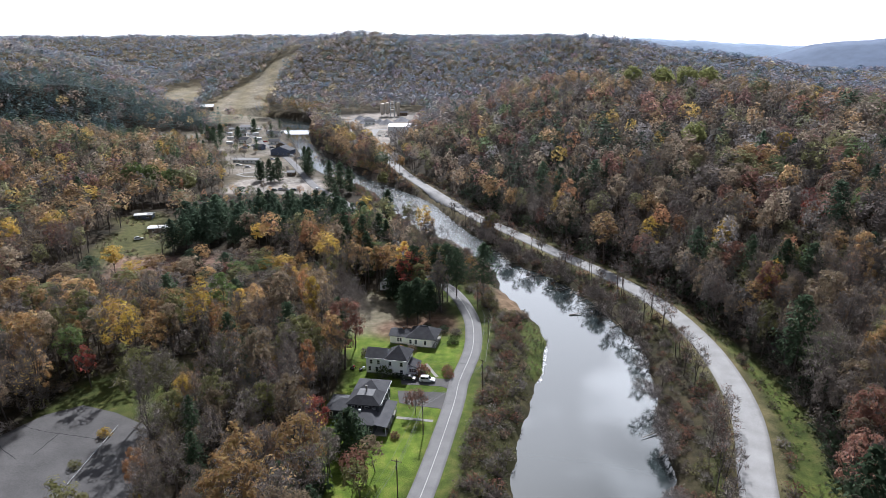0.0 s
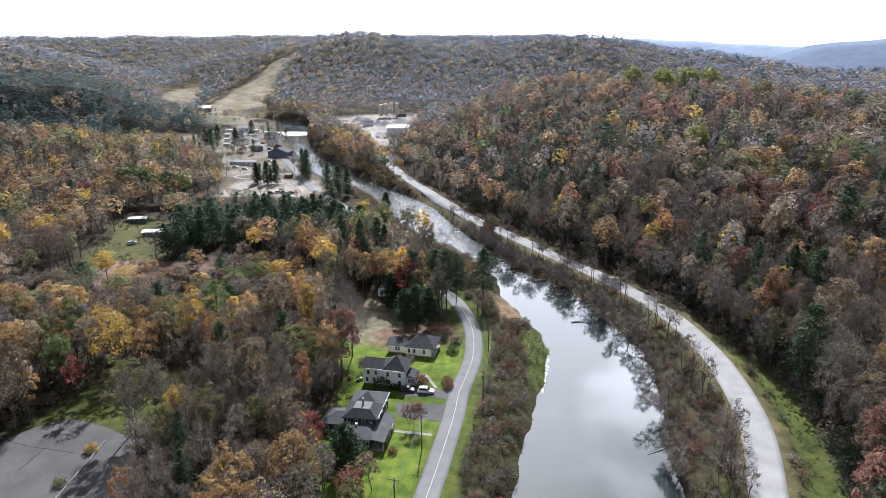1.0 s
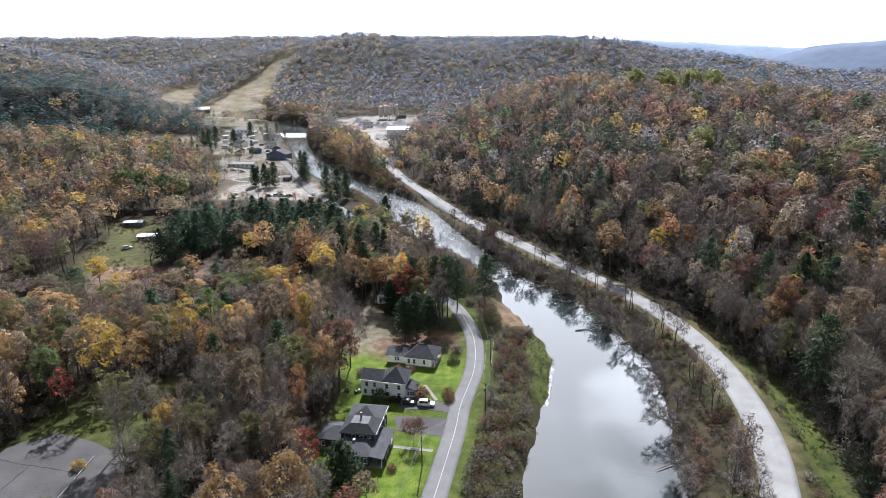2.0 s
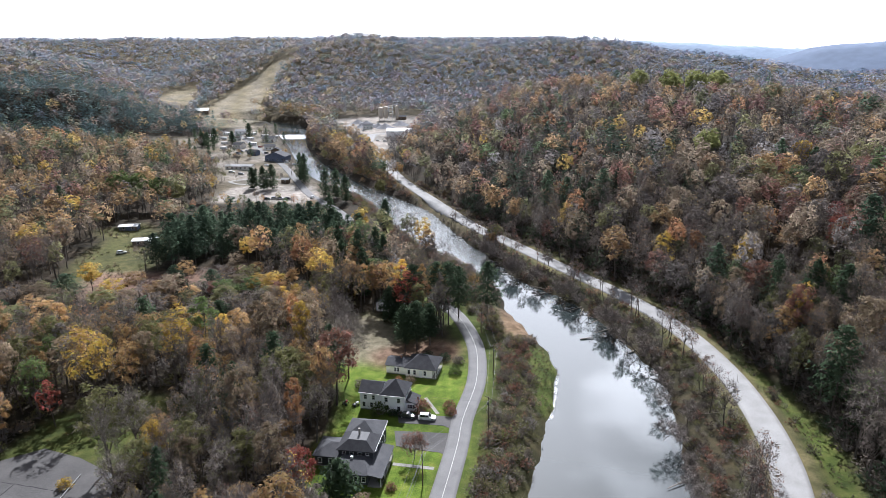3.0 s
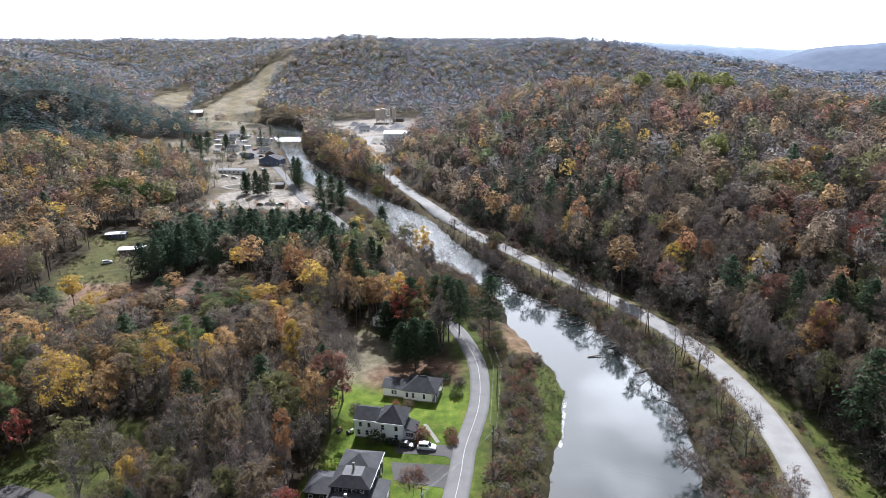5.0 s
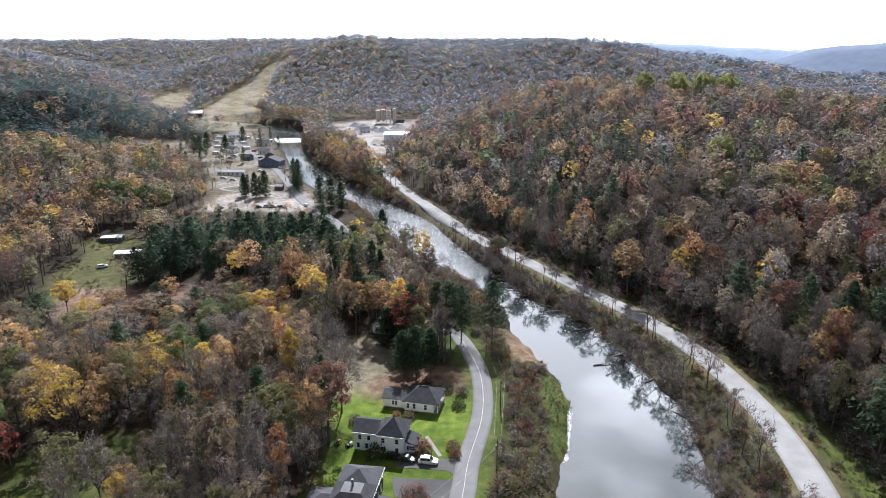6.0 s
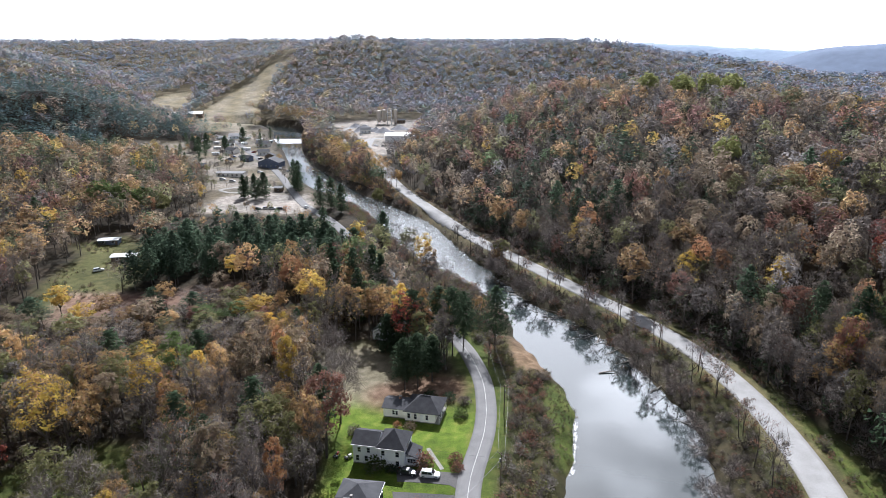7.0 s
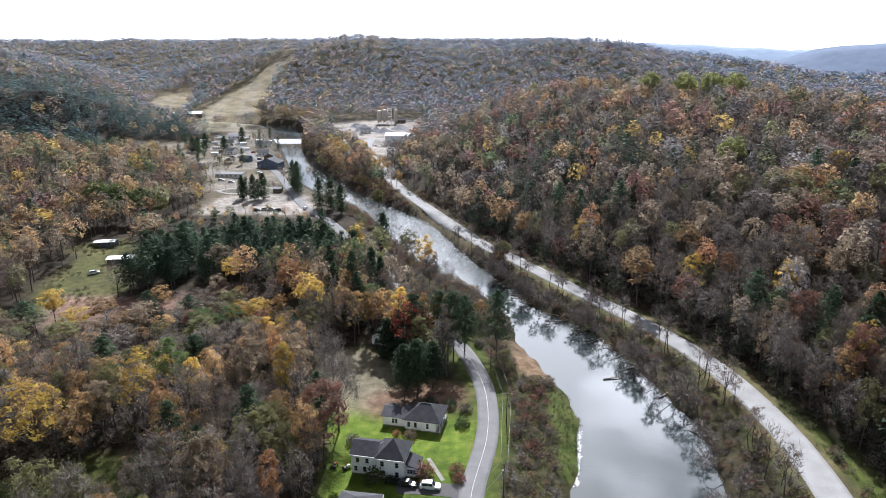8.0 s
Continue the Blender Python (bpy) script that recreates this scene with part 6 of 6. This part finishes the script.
# ---------------------------------------------------------------- rocks, logs and driftwood in the river
def rock_mesh(seed):
    rng = random.Random(seed)
    bm = bmesh.new()
    bmesh.ops.create_icosphere(bm, subdivisions=2, radius=1)
    for v in bm.verts:
        v.co *= 0.78 + 0.34 * noise.noise(v.co * 1.3 + Vector((seed * 3.1, 0, 0))) + rng.uniform(-0.05, 0.05)
        v.co.z *= 0.55
    me = bpy.data.meshes.new("rock")
    bm.to_mesh(me)
    bm.free()
    me.materials.append(ROCK)
    return me


ROCKS = [rock_mesh(s) for s in range(5)]
rng = np.random.default_rng(5)
count = 0
while count < 130:
    i = int(rng.uniform(0.45, 0.70) * len(BANK_R)) if count > 45 else int(rng.uniform(0.385, 0.44) * len(BANK_R))
    f = rng.beta(0.8, 1.3) if count > 45 else rng.uniform(0.0, 0.4)
    b = BANK_L[np.argmin(np.hypot(*(BANK_L - BANK_R[i]).T))]
    p = BANK_R[i] * (1 - f) + b * f + rng.normal(0, 1.2, 2)
    if not inside(np.array([p[0]]), np.array([p[1]]), RIVER)[0]:
        continue
    s = rng.uniform(0.35, 1.3)
    r = tagged(new("rock", ROCKS[count % 5]), "grey boulder in the river rapids", "rock", "boulders in the rapids")
    r.matrix_world = pose(p[0], p[1], WATER_Z + 0.02, 0, 0, float(rng.uniform(0, 360))) @ Matrix.Diagonal((s, s * 0.8, s * 0.7, 1))
    count += 1


def log(x, y, z, length, rz, tilt, r, branches, label="grey fallen tree trunk lying at the river bank"):
    rng = np.random.default_rng(int(abs(x * 7 + y)))
    e = tagged(new("fallen_log"), label, "log", "fallen logs on the river bank")
    e.matrix_world = pose(x, y, z, 0, tilt, rz)
    bm = bmesh.new()
    rod(bm, (0, 0, 0), (length * 0.5, 0.15, 0.1), r, r * 0.8, 8)
    rod(bm, (length * 0.5, 0.15, 0.1), (length, 0, 0), r * 0.8, r * 0.35, 8)
    part("trunk", bm, DRIFTWOOD, e)
    for k in range(branches):
        q = rng.uniform(0.35, 0.95) * length
        bm = bmesh.new()
        d = rng.normal(size=3)
        d[2] = abs(d[2])
        d *= rng.uniform(0.8, 2.6) / np.linalg.norm(d)
        rod(bm, (q, 0.08, 0.05), (q + abs(d[0]), d[1], d[2]), r * 0.35, 0.02, 5)
        part("branch", bm, DRIFTWOOD, e)


log(47.0, 224.9, WATER_Z + 0.12, 5.2, 8, -2, 0.28, 4, "dark driftwood log floating on still water")
rng = np.random.default_rng(9)
for k in range(22):
    i = int(rng.uniform(0.31, 0.44) * len(BANK_R))
    p = BANK_R[i]
    t = BANK_R[i + 1] - p
    a = math.degrees(math.atan2(t[1], t[0])) + 90 + float(rng.uniform(-70, 70))
    log(p[0] + 1.5, p[1], WATER_Z + 0.5, float(rng.uniform(4, 11)), a, float(rng.uniform(-3, 8)), float(rng.uniform(0.1, 0.26)), int(rng.integers(2, 6)))

# ---------------------------------------------------------------- the village upstream and the stone works
def small_house(x, y, rz, w, d, h, roof_h, wall, roof, label, along="x", wins=3, name="house", category="house"):
    e = thing(name, x, y, rz, label, category)
    part("wall", walls(-w / 2, w / 2, -d / 2, d / 2, -0.3, h), wall, e)
    part("gable_wall", gable_end(-w / 2, w / 2, -d / 2, d / 2, h, roof_h, along), wall, e)
    part("roof", solid(gable_roof(-w / 2, w / 2, -d / 2, d / 2, h + 0.02, roof_h + 0.1, along, 0.5), 0.2), roof, e)
    for k in range(wins):
        q = -w / 2 + w * (k + 0.5) / wins
        fr = part("window", boxed((q - 0.7, q + 0.7, -d / 2 - 0.08, -d / 2, 0.9, 2.3)), TRIM, e)
        part("pane", boxed((q - 0.58, q + 0.58, -d / 2 - 0.11, -d / 2 - 0.085, 1.02, 2.18)), GLASS, fr)
    part("door", boxed((w / 2 - 1.4, w / 2 - 0.4, -d / 2 - 0.07, -d / 2, 0, 2.1)), BROWN_WALL, e)
    return e


small_house(-148, 590, -12, 19, 12, 4.6, 3.6, BLUE_WALL, GREY_ROOF, "slate blue barn-like building with a grey gable roof", "y", 4, "community_hall", "building")
small_house(-168, 545, -5, 22, 8, 3.0, 0.9, CREAM, PALE_ROOF, "long low pale building with a flat grey roof", "x", 6, "long_building", "building")
small_house(-186, 708, -10, 13, 10, 3.6, 2.6, CREAM, GREY_ROOF, "pale house with a grey gable roof")
small_house(-118, 491, -4, 5.5, 4.5, 2.8, 1.0, BROWN_WALL, PALE_ROOF, "small dark kiosk with a pale roof beside the car park", "x", 1, "kiosk", "kiosk")
small_house(-205, 575, 10, 11, 8, 2.8, 1.8, BROWN_WALL, GREY_ROOF, "brown cabin with a grey roof")
small_house(-172, 655, 20, 10, 8, 3.2, 2.2, WHITE, GREY_ROOF, "white house with a grey roof")
small_house(-205, 665, -30, 11, 8, 3.2, 2.2, CREAM, SLATE, "cream house with a dark roof")
small_house(-226, 720, 15, 12, 9, 3.2, 2.2, WHITE, GREY_ROOF, "white house with a grey roof")
small_house(-178, 620, -20, 9, 7, 3.0, 2.0, BLUE_WALL, SLATE, "blue grey house with a dark roof")
small_house(-160, 632, 5, 9, 7, 3.0, 2.4, BROWN_WALL, SLATE, "brown house with a steep dark roof", "y")
small_house(-235, 775, -10, 14, 9, 3.4, 2.0, WHITE, PALE_ROOF, "white house with a pale roof")
small_house(-368, 985, 12, 42, 16, 5.0, 3.2, BROWN_WALL, WHITE_ROOF, "wide lodge with a pale roof below the ski slope", "x", 9, "ski_lodge", "lodge")
small_house(-153.8, 335.0, 8, 11, 5.5, 2.7, 0.5, BROWN_WALL, WHITE_ROOF, "low shed with a bright white metal roof beside pines", "x", 2, "shed", "shed")
small_house(-173.6, 360.5, 8, 9.5, 5, 2.5, 0.5, BLUE_WALL, WHITE_ROOF, "low shed with a pale metal roof at the wood edge", "x", 2, "shed", "shed")


def gazebo(x, y):
    g = thing("gazebo", x, y, 0, "open park pavilion with a dark roof", "pavilion")
    for a in (-3, 3):
        for b in (-3, 3):
            part("post", boxed((a - 0.12, a + 0.12, b - 0.12, b + 0.12, -0.2, 2.6)), BROWN_WALL, g)
    part("roof", solid(hip_roof(-3, 3, -3, 3, 2.62, 1.9, -0.05, 0.05, -0.05, 0.05, 0.8), 0.15), SLATE, g)


gazebo(-190, 610)

rng = np.random.default_rng(31)
SPOTS = [(-88.6, 441, 80, CAR_WHITE), (-104, 436, 10, CAR_BLACK), (-109, 436, 8, CAR_SILVER), (-113, 437, 12, CAR_SILVER), (-118, 436, 5, CAR_BLACK), (-137, 577, 0, CAR_WHITE), (-128, 566, 20, CAR_SILVER),
         (-155, 604, 70, CAR_SILVER), (-160, 612, 60, CAR_WHITE), (-168, 628, 40, CAR_BLACK), (-190, 642, 10, CAR_WHITE), (-196, 640, 0, CAR_BLUE), (-185, 668, 50, CAR_RED), (-178, 678, 50, CAR_WHITE),
         (-200, 690, 70, CAR_SILVER), (-212, 700, 20, CAR_WHITE), (-215, 738, 60, CAR_WHITE), (-222, 748, 60, CAR_SILVER), (-240, 752, 0, CAR_WHITE), (-248, 740, 20, CAR_WHITE), (-205, 755, 40, CAR_BLUE),
         (-158, 318, 35, CAR_WHITE), (-55, 705, 0, CAR_BLACK), (-62, 702, 0, CAR_SILVER), (-70, 704, 0, CAR_WHITE), (-95, 790, 40, CAR_WHITE), (-170, 528, 0, CAR_WHITE), (-160, 520, 0, CAR_SILVER),
         (-145, 503, 0, CAR_BLACK), (-150, 560, 0, CAR_WHITE)]
first = {}
for x, y, a, m in SPOTS:
    if m.name not in first:
        first[m.name] = car(x, y, a, m, f"{m.name.split('_')[0]} car parked in the village", 4.7, 1.9, 1.6, "suv", "parked cars in the village")
    else:
        copy_thing(first[m.name], pose(x, y, float(land(x, y)) + 0.05, 0, 0, a))


def trailer(x, y, rz):
    t = thing("camping_trailer", x, y, rz, "white camping trailer parked on gravel", "trailer", "camping trailers")
    part("body", boxed((-3.6, 3.6, -1.2, 1.2, 0.5, 2.9), bevel=0.15), WHITE, t)
    part("stripe", boxed((-3.5, 3.5, -1.22, -1.204, 1.2, 1.4)), BLUE_WALL, t)
    for q in (-2.2, 0.2, 2.2):
        part("window", boxed((q - 0.5, q + 0.5, -1.23, -1.204, 1.6, 2.2)), GLASS, t)
    part("door", boxed((1.0, 1.7, -1.23, -1.205, 0.6, 2.4)), TRIM, t)
    for s in (-1, 1):
        bm = bmesh.new()
        rod(bm, (-0.3, s * 1.0, 0.35), (-0.3, s * 1.21, 0.35), 0.36, 0.36, 12)
        part("wheel", bm, TYRE, t)
    return t


base = trailer(-196, 682, 15)
for x, y, a in [(-210, 722, 30), (-232, 738, 0), (-218, 762, 50), (-250, 765, 10), (-240, 725, -20), (-186, 735, 60), (-200, 745, 40), (-262, 750, 0), (-228, 690, 10), (-216, 650, -10)]:
    copy_thing(base, pose(x, y, float(land(x, y)), 0, 0, a))


def silo(x, y, h, r, mat, label):
    s = thing("silo", x, y, 0, label, "silo", "silos of the stone works")
    bm = bmesh.new()
    rod(bm, (0, 0, 4.5), (0, 0, h), r, r, 20)
    part("drum", bm, mat, s)
    bm = bmesh.new()
    rod(bm, (0, 0, 2.2), (0, 0, 4.49), 0.5, r, 20)
    part("hopper", bm, mat, s)
    bm = bmesh.new()
    rod(bm, (0, 0, h + 0.01), (0, 0, h + 1.0), r, 0.4, 20)
    part("top", bm, mat, s)
    for k in range(4):
        a = k * math.pi / 2 + 0.78
        q = part("leg", boxed((-0.15, 0.15, -0.15, 0.15, -0.5, 4.5)), STEEL, s)
        q.location = (math.cos(a) * r * 0.9, math.sin(a) * r * 0.9, 0)
    for z in (7.0, 10.0, 13.0):
        bm = bmesh.new()
        rod(bm, (0, 0, z), (0, 0, z + 0.2), r + 0.05, r + 0.05, 20)
        part("band", bm, STEEL, s)
    return s


silo(-84.5, 901, 17, 3.2, TAN_STEEL, "tall tan steel silo on legs"), silo(-78, 904, 18, 3.0, TAN_STEEL, "tall tan steel silo on legs"), silo(-63, 903, 19, 2.2, TAN_STEEL, "slender tan steel silo on legs")
works = thing("mixing_tower", -71, 902, 0, "tan steel mixing tower with platforms", "tower")
part("frame", boxed(*[(a - 0.2, a + 0.2, b - 0.2, b + 0.2, -0.4, 21) for a in (-2.6, 2.6) for b in (-2.6, 2.6)]), STEEL, works)
for z, k in ((6, 5.0), (12, 4.4), (17, 3.6)):
    part("floor", boxed((-2.9, 2.9, -2.9, 2.9, z, z + 0.3)), STEEL, works)
    part("bin", boxed((-k / 2.2, k / 2.2, -k / 2.2, k / 2.2, z + 0.31, z + 3.6), bevel=0.3), TAN_STEEL, works)
part("conveyor", loft([[(-16, -0.8, 1), (-16, 0.8, 1), (-16, 0.8, 2), (-16, -0.8, 2)], [(-2.95, -0.8, 14), (-2.95, 0.8, 14), (-2.95, 0.8, 15), (-2.95, -0.8, 15)]]), STEEL, works)
small_house(-46, 738, -6, 32, 18, 7.5, 2.2, WHITE, WHITE_ROOF, "large white steel shed with a pale roof", "x", 4, "steel_shed", "shed")
small_house(-93, 815, 8, 12, 9, 4, 2.2, WHITE, GREY_ROOF, "small white office with a grey roof", "x", 3, "office", "building")
small_house(-58, 912, 0, 14, 8, 4, 1.6, BROWN_WALL, SLATE, "low brown workshop beside the silos", "x", 3, "workshop", "building")


def stone_pile(x, y, r, h):
    rng = random.Random(int(x * 3))
    bm = bmesh.new()
    bmesh.ops.create_cone(bm, cap_ends=True, segments=24, radius1=r, radius2=r * 0.08, depth=h)
    bmesh.ops.subdivide_edges(bm, edges=bm.edges, cuts=2)
    for v in bm.verts:
        k = noise.noise(v.co * 0.25 + Vector((x, y, 0)))
        v.co.x *= 1 + 0.12 * k
        v.co.y *= 1 + 0.12 * k
        v.co.z += h / 2 - 0.4 + rng.uniform(-0.12, 0.12)
    me = bpy.data.meshes.new("stone_pile")
    bm.to_mesh(me)
    bm.free()
    me.materials.append(STONE_PILE)
    o = tagged(new("stone_pile", me), "grey heap of crushed stone at the works", "stone heap", "heaps of crushed stone")
    o.matrix_world = pose(x, y, float(land(x, y)))


for x, y, r, h in [(-82, 832, 9, 5), (-72, 822, 11, 6), (-98, 850, 12, 6), (-112, 872, 10, 5), (-55, 850, 13, 6), (-60, 800, 9, 4.5), (-104, 826, 7, 3.5)]:
    stone_pile(x, y, r, h)
ribbon("access_road", smooth_line([(-77, 683), (-84, 730), (-104, 775), (-120, 800), (-128, 830), (-110, 880)], 6), 5.0, 0.10, GRAVEL, "pale gravel road into the stone works")
ribbon("access_road", smooth_line([(-88, 742), (-70, 765), (-50, 770), (-30, 780)], 6), 4.0, 0.11, GRAVEL, "pale gravel road past the steel shed")
ribbon("park_path", smooth_line([(-128, 478), (-138, 486), (-152, 484), (-160, 492), (-150, 504), (-130, 506), (-118, 498)], 4), 1.6, 0.08, CONCRETE, "pale curving path round a small park", category="path")

# trees of the village
rng = np.random.default_rng(77)
for k, (x, y) in enumerate([(-126, 470), (-134, 471), (-120, 520), (-198, 560), (-208, 556), (-214, 562), (-222, 640), (-230, 646), (-238, 652), (-184, 690), (-166, 690), (-246, 690), (-254, 696), (-262, 700),
                            (-270, 706), (-192, 760), (-175, 600), (-200, 622), (-240, 600), (-233, 610)]):
    single_tree("pine" if k % 3 != 2 else "bare", "pine" if k % 3 != 2 else "grey", rng, x, y, 0.75, 0.62 + 0.03 * (k % 5))
# yellow and rust trees on the bank below the works
for k in range(46):
    i = int(rng.uniform(0.70, 0.88) * len(BANK_R))
    p = BANK_R[i] + np.array([rng.uniform(5, 22), rng.uniform(0, 6)])
    single_tree("leafy", ("ochre", "tan", "orange", "olive", "rust")[k % 5], rng, p[0], p[1], 0.85, 0.58)


def village_wood():
    rng = np.random.default_rng(41)
    x, y = rng.uniform(-370, -110, 900), rng.uniform(485, 850, 900)
    m = inside(x, y, TOWN) & ~inside(x, y, LOT_TOWN) & (line_distance(x, y, ROAD)[0] > 9) & (bumps(x, y, 0.03, 5.0) > 0.0)
    for hx, hy in ((-148, 590), (-168, 545), (-186, 708), (-205, 575), (-172, 655), (-205, 665), (-226, 720), (-178, 620), (-160, 632), (-235, 775)):
        m &= np.hypot(x - hx, y - hy) > 13
    x, y = x[m], y[m]
    t = ("tan", "umber", "grey", "olive", "pine", "ochre")
    col = np.array([TINTS[q] for q in t])[rng.integers(0, len(t), len(x))]
    s = rng.uniform(0.25, 0.55, len(x))
    plant_many("village_trees", MID_LEAFY + MID_BARE, rng.integers(0, len(MID_LEAFY) + len(MID_BARE), len(x)), np.stack([x, y, land(x, y)], 1), np.stack([s * 1.15, s], 1), col, "small garden trees and hedges between the village houses")


village_wood()
# tall olive and tan trees round the bend above the weir
rng = np.random.default_rng(43)
bend = BANK_R[(BANK_R[:, 1] > 835)]
spot = bend[rng.integers(0, len(bend), 110)] + rng.uniform(-6, 34, (110, 2)) * np.array([1.0, 0.8])
spot = spot[~inside(spot[:, 0], spot[:, 1], RIVER) & ~inside(spot[:, 0], spot[:, 1], PLANT)]
hue = np.array([TINTS[q] for q in ("olive", "tan", "umber", "ochre")])[rng.integers(0, 4, len(spot))] * 1.1
size = rng.uniform(0.6, 1.0, len(spot))
plant_many("bend_trees", SPUR_LEAFY, rng.integers(0, 5, len(spot)), np.column_stack([spot, land(spot[:, 0], spot[:, 1])]), np.stack([size, size], 1), hue, "olive and tan trees round the river bend")


# ---------------------------------------------------------------- the far ridges that close the valley, blue haze painted in
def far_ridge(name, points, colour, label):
    """A long wooded ridge far off: a sheet that rises to an uneven crest and falls away behind it. Its colour holds the
    blue haze.
    """
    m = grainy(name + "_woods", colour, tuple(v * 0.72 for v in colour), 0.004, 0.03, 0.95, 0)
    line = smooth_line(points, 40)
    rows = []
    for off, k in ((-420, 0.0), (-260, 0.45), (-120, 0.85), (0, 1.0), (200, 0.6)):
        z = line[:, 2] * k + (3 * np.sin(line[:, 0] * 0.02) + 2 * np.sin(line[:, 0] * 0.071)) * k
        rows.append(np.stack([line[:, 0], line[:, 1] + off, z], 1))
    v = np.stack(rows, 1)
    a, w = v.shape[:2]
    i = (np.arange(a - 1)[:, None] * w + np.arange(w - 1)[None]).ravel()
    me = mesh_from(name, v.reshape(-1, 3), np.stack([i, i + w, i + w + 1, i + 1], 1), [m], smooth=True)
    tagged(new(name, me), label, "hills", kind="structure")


far_ridge("backdrop_ridge", [(300, 4560, 150), (900, 4520, 160), (1400, 4420, 148), (1800, 4280, 122), (2150, 4100, 100), (2600, 3900, 110)], (0.26, 0.33, 0.44), "distant wooded ridge with blue haze painted into its colour")
far_ridge("backdrop_hill", [(1180, 2560, 30), (1300, 2480, 84), (1420, 2420, 110), (1600, 2350, 122), (1900, 2250, 124), (2300, 2150, 118)], (0.15, 0.19, 0.27), "distant wooded hill with grey blue haze painted into its colour")
